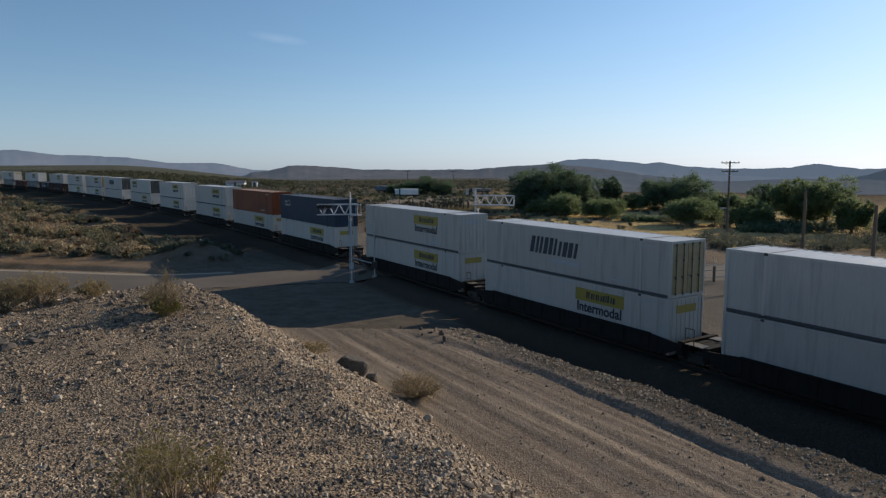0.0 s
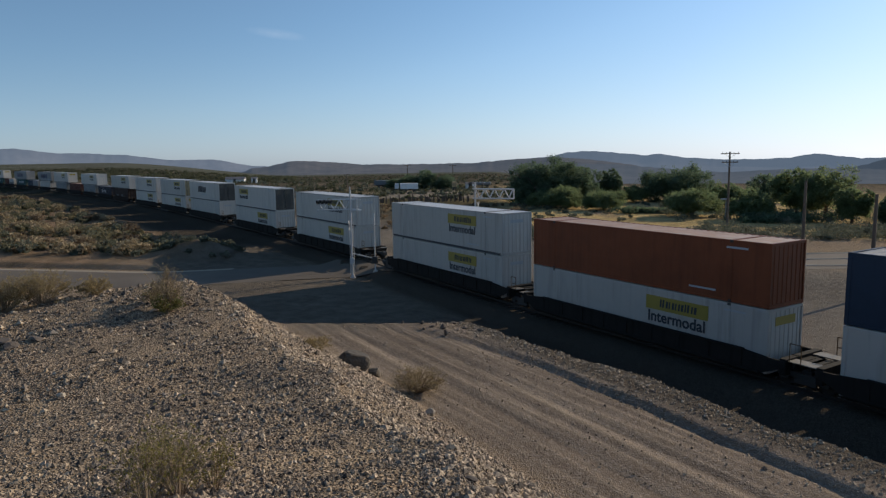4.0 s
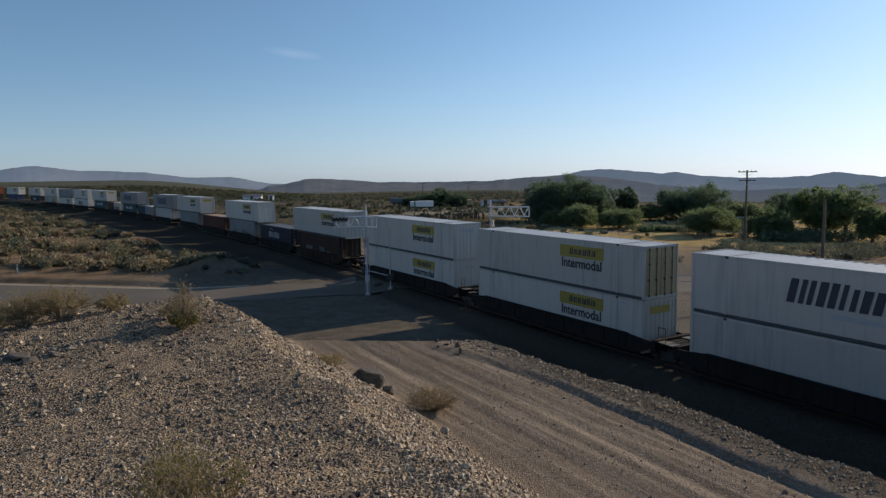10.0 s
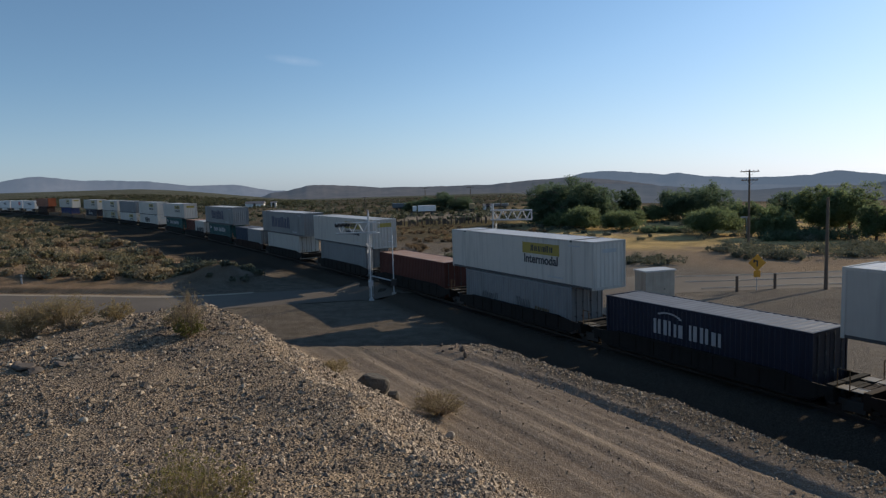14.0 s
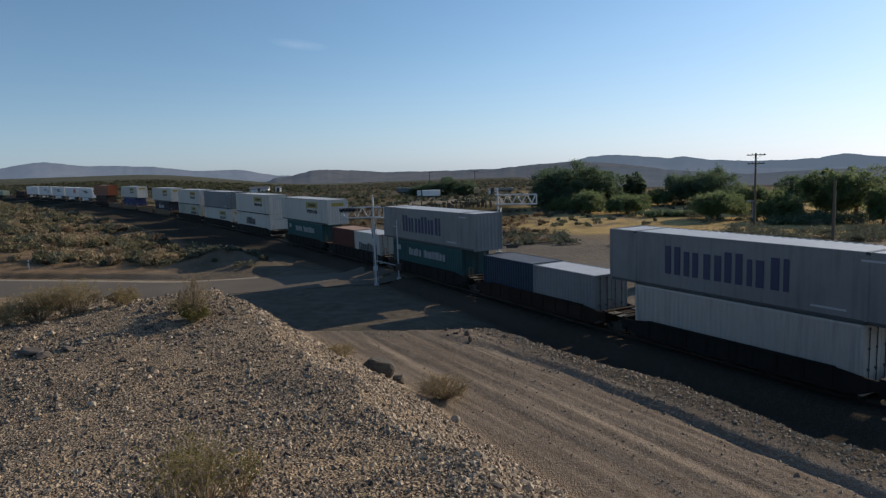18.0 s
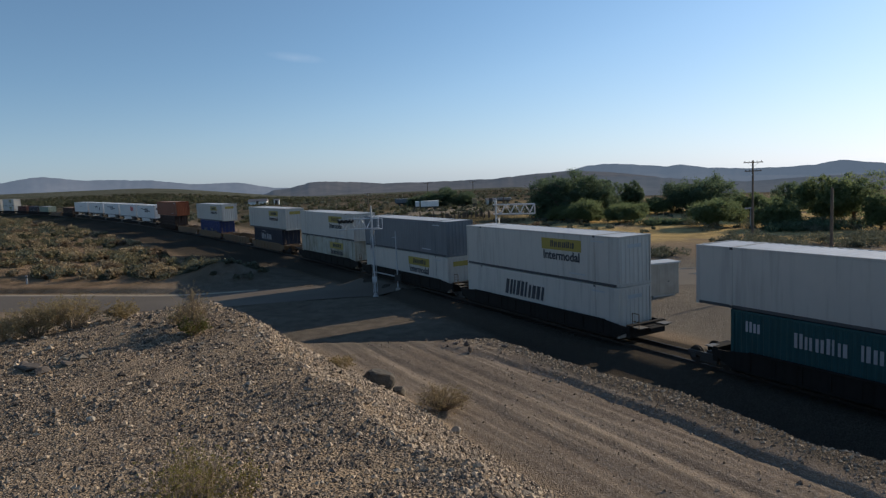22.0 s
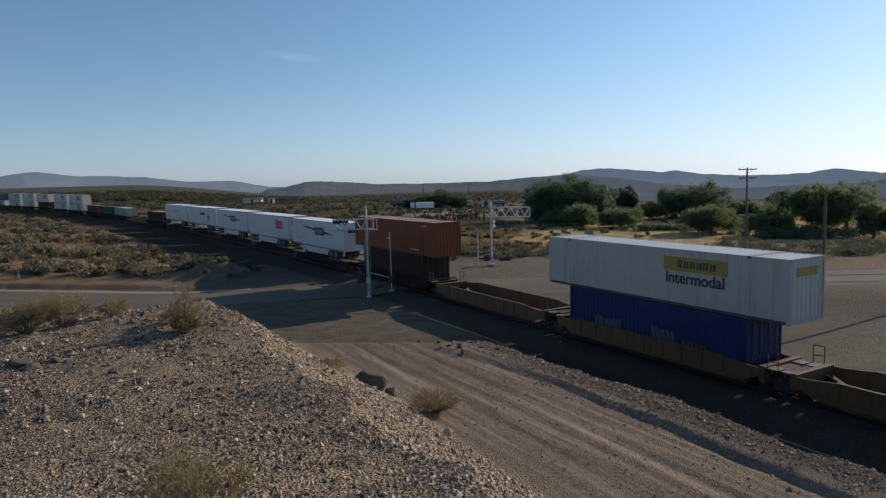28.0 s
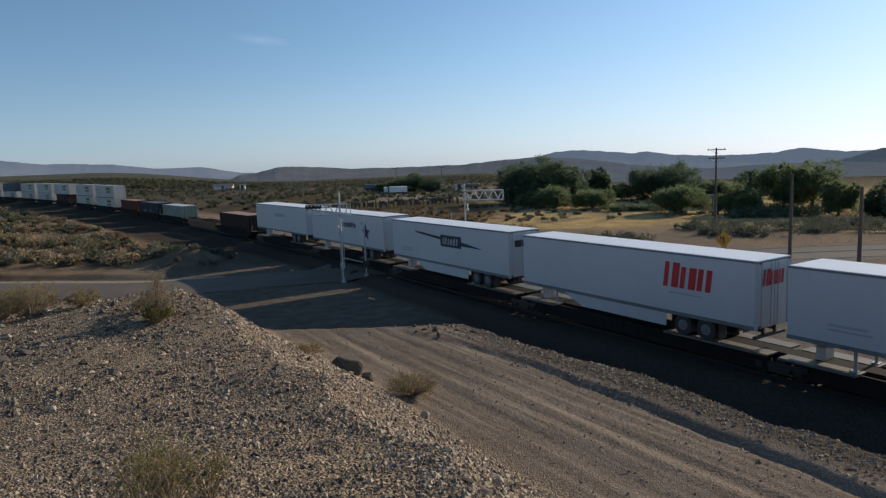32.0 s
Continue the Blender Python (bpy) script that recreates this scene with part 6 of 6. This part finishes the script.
o_f = mound_edge(s_f) + (-19.0 - mound_edge(s_f)) * u_f
pf = np.array([[*place(float(a), float(b))[:2]] for a, b in zip(s_f, o_f)])
kf = 0.014 + 0.028 * rng_st.random(17000) + 0.05 * rng_st.random(17000) ** 9
stone_stuff("flank_gravel", "tan and brown gravel lying on the mound's flank", np.column_stack([pf, kf]), M_GRAVEL, 5)
stone_stuff("mound_dark_gravel", "dark brown gravel lying over the mound", pts[on & some & dark_one], M_GRAVEL_DARK, 2)
s_c, o_c = rng_st.uniform(-26, 0, 9500), -12.1 + rng_st.normal(size=9500) * 0.75
pc = np.array([[*place(float(a), float(b))[:2]] for a, b in zip(s_c, o_c)])
stone_stuff("crest_gravel", "grey gravel along the crest above the cutting", np.column_stack([pc, 0.012 + 0.05 * rng_st.random(9500) ** 5]), M_GRAVEL, 3)
s_c, o_c = rng_st.uniform(-30, 0, 7000), rng_st.uniform(-19.5, -13, 7000)
pc = np.array([[*place(float(a), float(b))[:2]] for a, b in zip(s_c, o_c)])
stone_stuff("dirt_track_gravel", "loose gravel on the dirt track", np.column_stack([pc, 0.007 + 0.035 * rng_st.random(7000) ** 7]), M_GRAVEL, 4)


def rock(x, y, sx, sy, sz, turn, mat, label, seed, name="rock", keep=0.62, sink=0.42):
    rng = np.random.default_rng(seed)
    bm = bmesh.new()
    bmesh.ops.create_icosphere(bm, subdivisions=3, radius=1)
    cuts = rng.normal(size=(9, 3))
    cuts /= np.linalg.norm(cuts, axis=1)[:, None]
    for v in bm.verts:
        for c in cuts:
            d = v.co.x * c[0] + v.co.y * c[1] + v.co.z * c[2]
            if d > keep:
                v.co -= Vector(c.tolist()) * (d - keep)
        v.co *= 1 + 0.05 * noise.noise(v.co * 3 + Vector((seed, 0, 0)))
        v.co = Vector((v.co.x * sx, v.co.y * sy, v.co.z * sz))
    ob = new(name, mesh_of(name, bm, mat))
    ob.matrix_basis = pose(x, y, ground_at(x, y) + sz * sink, 0, 0, turn)
    return tagged(ob, label, "rock")


rock(-3.25, 22.2, 0.66, 0.5, 0.46, 12, M_BOULDER, "grey-brown rounded boulder beside the dirt track", 8, keep=0.74, sink=0.30)
rock(-2.50, 22.2, 0.27, 0.24, 0.24, 50, M_BOULDER, "small brown rock beside the boulder", 4, keep=0.7)
rock(-0.52, 18.35, 0.17, 0.12, 0.15, 10, M_PALE_ROCK, "small pale rock lying under the dry bush", 5, keep=0.5)
for k, (x, y, r) in enumerate([(-6.9, 11.5, 0.07), (-2.8, 6.9, 0.04), (-3.4, 7.6, 0.03), (-5.2, 8.3, 0.035), (-1.6, 6.6, 0.025), (-3.0, 8.8, 0.03)]):
    rock(x, y, r * 1.3, r, r, 40 * k, M_PALE_ROCK, "pale stone lying on the gravel mound", 20 + k, "stone")
for k, (x, y, r) in enumerate([(-10.7, 15.6, 0.24), (-10.3, 15.4, 0.18), (-11.1, 15.9, 0.2), (-10.0, 15.9, 0.15), (0.30, 4.95, 0.08), (0.44, 4.85, 0.065), (0.16, 5.02, 0.055), (0.56, 5.0, 0.06)]):
    rock(x, y, r * 1.5, r, r * 0.55, 55 * k, M_ROCK, "dark angular stone lying on the mound", 40 + k, "stone")
rng_rb = np.random.default_rng(8)
for k in range(26):
    p = place(float(rng_rb.uniform(-28, -23)), float(rng_rb.uniform(-14.5, -11.5)))
    rock(p.x, p.y, *(float(q) for q in 0.06 + 0.14 * rng_rb.random(3) ** 2), 40 * k, M_ROCK, "broken rubble lump at the end of the berm", 60 + k, "rubble_stone")


# ---------------------------------------------------------------- crossing signals
def signal_mast():
    x, y = -8.35, 59.4
    g = ground_at(x, y)
    root = tagged(new("crossing_signal"), "silver cantilever railway crossing signal with dark lamps", "crossing signal")
    root.location = (x, y, g)
    root.rotation_euler = (0, 0, radians(4))
    t = 7.9
    part("mast", rods(((0, 0, 0), (0, 0, t), 0.085), ((0, 0, t), (0, 0, t + 0.25), 0.05), n=14), M_SILVER, root, "silver steel mast")
    part("base", boxes((-0.22, 0.22, -0.22, 0.22, -0.1, 0.08), (-0.15, 0.15, -0.15, 0.15, 0.08, 0.25), bevel=0.02), M_SILVER, root)
    for z in (6.15, 7.05):
        part("arm_chord", rods(((0.7, 0, z), (-2.9, -0.3, z), 0.06)), M_SILVER, root)
    for k in range(6):
        x0, x1 = -k * 0.48, -(k + 1) * 0.48
        part("arm_brace", rods(((x0, x0 * 0.1, 6.15 if k % 2 else 7.05), (x1, x1 * 0.1, 7.05 if k % 2 else 6.15), 0.045)), M_SILVER, root)
    part("stay", rods(((0.6, 0, 6.15), (0.6, 0, 7.05), 0.03)), M_SILVER, root)
    for px in (-1.75, -2.05, -2.4, -2.75):
        lamp = part("lamp_unit", boxes((px - 0.07, px + 0.07, -0.40, -0.28, 6.72, 6.95)), M_DARK, root)
        for sx in (-1, 1):
            part("backboard", rods(((px + sx * 0.08, -0.36, 6.86), (px + sx * 0.10, -0.36, 6.86), 0.25), n=20), M_DARK, lamp, "black round backboard")
            part("visor", rods(((px + sx * 0.10, -0.36, 6.90), (px + sx * 0.20, -0.36, 6.90), 0.13), n=14), M_DARK, lamp)
            part("lens", rods(((px + sx * 0.10, -0.36, 6.86), (px + sx * 0.11, -0.36, 6.86), 0.1), n=14), M_LAMP_RED, lamp, "unlit red lens")
    for a in (45, -45):
        b = part("crossbuck_blade", boxes((-0.6, 0.6, -0.012, 0.012, -0.11, 0.11), bevel=0.004), M_INK_WHITE, root, "white crossed board")
        b.matrix_basis = pose(-0.14 - (0.03 if a > 0 else 0), 0, 4.75, 0, 0, 84) @ pose(0, 0, 0, 0, a, 0)
    # railed step at the mast for the fitter
    part("platform", boxes((0.0, 0.95, -0.28, 0.28, 6.05, 6.1)), M_SILVER, root, "small grated platform")
    for px, py in ((0.1, -0.26), (0.5, -0.26), (0.93, -0.26), (0.93, 0.26)):
        part("platform_post", rods(((px, py, 6.1), (px, py, 7.0), 0.022), n=6), M_SILVER, root)
    part("platform_rail", rods(((0.1, -0.26, 7.0), (0.93, -0.26, 7.0), 0.022), ((0.93, -0.26, 7.0), (0.93, 0.26, 7.0), 0.022), n=6), M_SILVER, root)
    part("junction_box", boxes((-0.2, 0.2, -0.28, -0.08, 1.3, 1.8), bevel=0.02), M_SILVER, root)
    part("ladder_rail", rods(((-0.18, 0.2, 0.3), (-0.18, 0.2, 6.2), 0.02), ((0.18, 0.2, 0.3), (0.18, 0.2, 6.2), 0.02)), M_SILVER, root)
    for k in range(18):
        part("rung", rods(((-0.18, 0.2, 0.5 + k * 0.32), (0.18, 0.2, 0.5 + k * 0.32), 0.012), n=6), M_SILVER, root)
    return root


def gate_post():
    p = (-6.35, 59.9)
    g = ground_at(*p)
    root = tagged(new("gate_post"), "slim silver post with low grey barrier mechanism beside the crossing", "gate post")
    root.location = (*p, g)
    part("post", rods(((0, 0, 0), (0, 0, 5.3), 0.055), n=12), M_SILVER, root)
    part("mechanism", boxes((-0.25, 0.25, -0.2, 0.2, 0.75, 1.35), bevel=0.03), M_DARK, root, "dark barrier motor box")
    part("arm", rods(((0.2, 0, 1.1), (-2.0, -0.4, 1.75), 0.05)), M_SILVER, root)
    part("foot", boxes((-0.2, 0.2, -0.2, 0.2, -0.08, 0.1), bevel=0.02), M_CONCRETE, root)
    part("head_arm", rods(((-0.35, 0, 4.75), (0.05, 0, 4.75), 0.03)), M_SILVER, root)


def far_cantilever():
    x, y = 3.6, 78.4
    g = ground_at(x, y)
    root = tagged(new("crossing_signal"), "silver truss cantilever crossing signal beyond the track", "crossing signal")
    root.location = (x, y, g)
    part("mast", rods(((0, 0, 0), (0, 0, 7.6), 0.11), n=14), M_SILVER, root)
    part("base", boxes((-0.35, 0.35, -0.35, 0.35, -0.1, 0.2), bevel=0.02), M_CONCRETE, root)
    z0, z1 = 5.75, 6.85
    for yy in (-0.3, 0.3):
        for z in (z0, z1):
            part("arm_chord", rods(((-0.3, yy, z), (4.5, yy, z - 0.1), 0.075)), M_SILVER, root)
        for k in range(8):
            x0, x1 = k * 0.56, (k + 1) * 0.56
            part("arm_brace", rods(((x0, yy, z0 if k % 2 else z1), (x1, yy, z1 if k % 2 else z0), 0.05)), M_SILVER, root)
        part("arm_end", rods(((4.5, yy, z0 - 0.1), (4.5, yy, z1 - 0.1), 0.05)), M_SILVER, root)
    for a in (45, -45):
        b = part("crossbuck_blade", boxes((-0.6, 0.6, -0.012, 0.012, -0.11, 0.11), bevel=0.004), M_INK_WHITE, root, "white crossed board")
        b.matrix_basis = pose(0.30 + (0.03 if a > 0 else 0), -0.1, 4.9, 0, 0, 70) @ pose(0, 0, 0, 0, a, 0)
    part("gate_box", boxes((-0.9, -0.3, -0.3, 0.3, 0.6, 1.3), bevel=0.03), M_DARK, root, "dark barrier motor box")
    part("counterweight", boxes((0.9, 2.2, -0.2, 0.2, 0.55, 0.9), (-1.6, 2.4, -0.06, 0.06, 0.8, 0.95), bevel=0.02), M_DARK, root)
    part("cable_post", rods(((-1.6, 0.4, 0), (-1.6, 0.4, 4.2), 0.05)), M_SILVER, root)


signal_mast()
gate_post()
far_cantilever()


def cabinet():
    root = tagged(new("signal_cabinet"), "pale metal signal equipment hut on the bare lot", "equipment hut")
    root.location = (16.0, 56.2, ground_at(16.0, 56.2))
    root.rotation_euler = (0, 0, radians(18))
    part("body", boxes((-1.4, 1.4, -0.8, 0.8, 0.12, 2.72), bevel=0.03), M_HUT, root)
    part("roof", boxes((-1.5, 1.5, -0.9, 0.9, 2.72, 2.84), bevel=0.02), M_SILVER, root)
    part("plinth", boxes((-1.05, 1.05, -0.8, 0.8, -0.1, 0.12)), M_CONCRETE, root)
    part("door", boxes((-0.5, 0.5, -0.83, -0.805, 0.25, 2.4), bevel=0.01), M_HUT, root)
    part("handle", boxes((0.3, 0.42, -0.87, -0.83, 1.2, 1.28), bevel=0.01), M_DARK, root)


cabinet()


def utility_pole(x, y, top, arms, label):
    g = ground_at(x, y)
    root = tagged(new("utility_pole"), label, "utility pole", "utility poles")
    root.location = (x, y, g)
    h = top - g
    bm = bmesh.new()
    rod(bm, (0, 0, -0.2), (0, 0, h), 0.17, 0.11, 12)
    part("pole", bm, M_POLE, root)
    for k in range(arms):
        z = h - 0.25 - k * 1.15
        part("crossarm", boxes((-1.25 + 0.15 * k, 1.25 - 0.15 * k, -0.16, -0.06, z - 0.06, z + 0.06), bevel=0.01), M_POLE, root)
        for px in (-1.1, -0.5, 0.5, 1.1):
            part("insulator", rods(((px * (1 - 0.1 * k), -0.11, z + 0.06), (px * (1 - 0.1 * k), -0.11, z + 0.2), 0.04), n=8), M_DARK, root)
        for sx in (-1, 1):
            part("brace", rods(((sx * 0.75, -0.12, z - 0.05), (0, -0.13, z - 0.6), 0.018), n=6), M_STEEL, root)


utility_pole(38.6, 91.4, 10.2, 2, "weathered timber utility pole with two crossarms")
utility_pole(32.1, 59.8, 7.5, 0, "plain dark timber pole standing beside the road")
utility_pole(31.4, 48.8, 6.9, 0, "plain dark timber pole on the bare lot")


def warning_sign():
    root = tagged(new("warning_sign"), "orange-yellow diamond curve warning sign on a post", "road sign")
    root.location = (26.2, 60.2, ground_at(26.2, 60.2))
    part("post", rods(((0, 0, -0.1), (0, 0, 3.2), 0.035)), M_STEEL, root)
    p = part("plate", boxes((-0.55, 0.55, -0.012, 0.012, -0.55, 0.55), bevel=0.01), M_SIGN_YELLOW, root, "yellow diamond plate")
    p.matrix_basis = pose(0, -0.05, 2.5, 0, 45, 0)
    a = part("arrow", boxes((-0.06, 0.06, -0.02, -0.014, -0.35, 0.1), (-0.3, 0.06, -0.02, -0.014, 0.1, 0.22), (-0.34, -0.22, -0.02, -0.014, 0.02, 0.3)), M_INK, root, "black bent arrow")
    a.matrix_basis = pose(0, -0.05, 2.5)
    q = part("speed_plate", boxes((-0.3, 0.3, -0.012, 0.012, -0.3, 0.3), bevel=0.01), M_SIGN_YELLOW, root, "small yellow plate")
    q.matrix_basis = pose(0, -0.05, 1.5)


warning_sign()
for x, y in ((24.3, 59.8), (28.1, 60.8)):
    b = tagged(new("bollard"), "short dark timber post at the road edge", "bollard", "posts along the road edge")
    b.location = (x, y, ground_at(x, y))
    part("post", rods(((0, 0, -0.1), (0, 0, 1.35), 0.13), n=12), M_POLE, b)
    part("cap", rods(((0, 0, 1.35), (0, 0, 1.39), 0.12), n=12), M_DARK, b)
m = tagged(new("marker_post"), "white marker post in the scrub beside the road", "marker post")
m.location = (-49.2, 72.6, ground_at(-49.2, 72.6))
part("post", boxes((-0.09, 0.09, -0.03, 0.03, -0.1, 1.0), bevel=0.01), M_INK_WHITE, m)
part("band", boxes((-0.092, 0.092, -0.034, 0.034, 0.7, 0.82)), M_INK, m, "dark band")
lamp = tagged(new("yard_lamp"), "white yard lamp post among the trees", "lamp post")
lamp.location = (45.5, 108.5, ground_at(45.5, 108.5))
part("post", rods(((0, 0, 0), (0, 0, 3.3), 0.06)), M_INK_WHITE, lamp)
part("head", boxes((-0.9, 0.1, -0.12, 0.12, 3.2, 3.42), bevel=0.02), M_INK_WHITE, lamp)


# ---------------------------------------------------------------- far yard
def far_trailer(x, y, length, tall, turn, mat, label):
    root = tagged(new("parked_trailer"), label, "parked trailer", "far yard")
    root.matrix_basis = pose(x, y, ground_at(x, y), 0, 0, turn)
    part("box", boxes((-length / 2, length / 2, -1.3, 1.3, 1.1, 1.1 + tall), bevel=0.04), mat, root)
    part("underframe", boxes((-length / 2 + 0.4, length / 2 - 0.4, -0.5, 0.5, 0.8, 1.1)), M_DARK, root)
    for px in (-length / 2 + 1.5, length / 2 - 1.2):
        for sy in (-1.05, 1.05):
            w = part("wheel", shared("far_wheel", lambda: mesh_of("wheel", rods(((0, -0.12, 0), (0, 0.12, 0), 0.5), n=14), M_DARK)), None, root)
            w.matrix_basis = pose(px, sy, 0.5)


far_trailer(-10.6, 203, 5.4, 1.7, 3, M_BUILDING, "white box trailer parked in the far yard")
far_trailer(-14.4, 204, 1.2, 1.5, 5, M_BUILDING, "small white trailer parked in the far yard")
far_trailer(-20.5, 236, 8.0, 1.5, 6, M_GREY, "grey-blue box trailer parked in the far yard")
far_trailer(3.2, 213, 1.6, 1.6, 0, M_DOOR_TAN, "tan box trailer parked in the far yard")
far_trailer(12.5, 232, 7.0, 0.8, -6, M_PALE_GREY, "low grey trailer parked in the far yard")
for k in range(34):
    x = -27 + k * 0.98
    y = 152 + 1.5 * math.sin(k * 0.7) + 0.12 * k
    f = tagged(new("fence_post"), "weathered brown post of the far yard fence", "fence post", "far yard fence")
    f.location = (x, y, ground_at(x, y))
    part("post", boxes((-0.12, 0.12, -0.1, 0.1, 0, 1.7 + 0.45 * math.sin(k * 2.3)), bevel=0.01), M_POLE, f)
    part("panel", boxes((0.12, 0.5 + 0.3 * math.sin(k * 1.7), -0.04, 0.04, 0.2, 1.2 + 0.3 * math.sin(k * 3.1)), bevel=0.01), M_BARK, f, "rough brown boards")


def shed(x, y, w, d, h, turn, label):
    root = tagged(new("shed"), label, "building")
    root.matrix_basis = pose(x, y, ground_at(x, y), 0, 0, turn)
    part("wall", boxes((-w / 2, w / 2, -d / 2, d / 2, -0.2, h)), M_BUILDING, root)
    bm = bmesh.new()
    vs = [bm.verts.new(p) for p in ((-w / 2 - 0.3, -d / 2 - 0.3, h), (w / 2 + 0.3, -d / 2 - 0.3, h), (w / 2 + 0.3, d / 2 + 0.3, h), (-w / 2 - 0.3, d / 2 + 0.3, h), (-w / 2 - 0.3, 0, h + d * 0.25), (w / 2 + 0.3, 0, h + d * 0.25))]
    for q in ((0, 1, 5, 4), (2, 3, 4, 5), (0, 4, 3), (1, 2, 5), (0, 3, 2, 1)):
        bm.faces.new([vs[i] for i in q])
    part("roof", bm, M_BUILDING_DARK, root)
    part("door", boxes((-0.6, 0.6, -d / 2 - 0.05, -d / 2 - 0.01, 0, 2.1)), M_DARK, root)


shed(-93, 330, 2.6, 2.4, 2.2, 10, "small pale shed far off across the plain")
shed(-104, 336, 9, 5, 1.7, 6, "low dark-roofed shed far off across the plain")
for azimuth, top, away in ((-3.1, -0.55, 232), (0.75, -0.6, 228), (3.3, -1.3, 215), (-8.2, -1.2, 240)):
    utility_pole(away * math.sin(radians(azimuth)), away * math.cos(radians(azimuth)), EYE + away * math.tan(radians(top)), 1, "slim timber pole far off in the yard")
shed(8.5, 225, 2.6, 2.4, 1.5, 8, "small white shed in the far yard")


# ---------------------------------------------------------------- what moves
def motions():
    """The train rolls along its curve at an even speed."""
    for thing, along, up in RIDERS:
        rows = []
        for t in np.arange(0, 32.1, 2.0):
            s = along + SPEED * float(t)
            p = place(s, 0.0, up)
            rows.append((float(t), pose(p.x, p.y, p.z, 0, 0, heading(s))))
        walk(thing, rows)


motions()
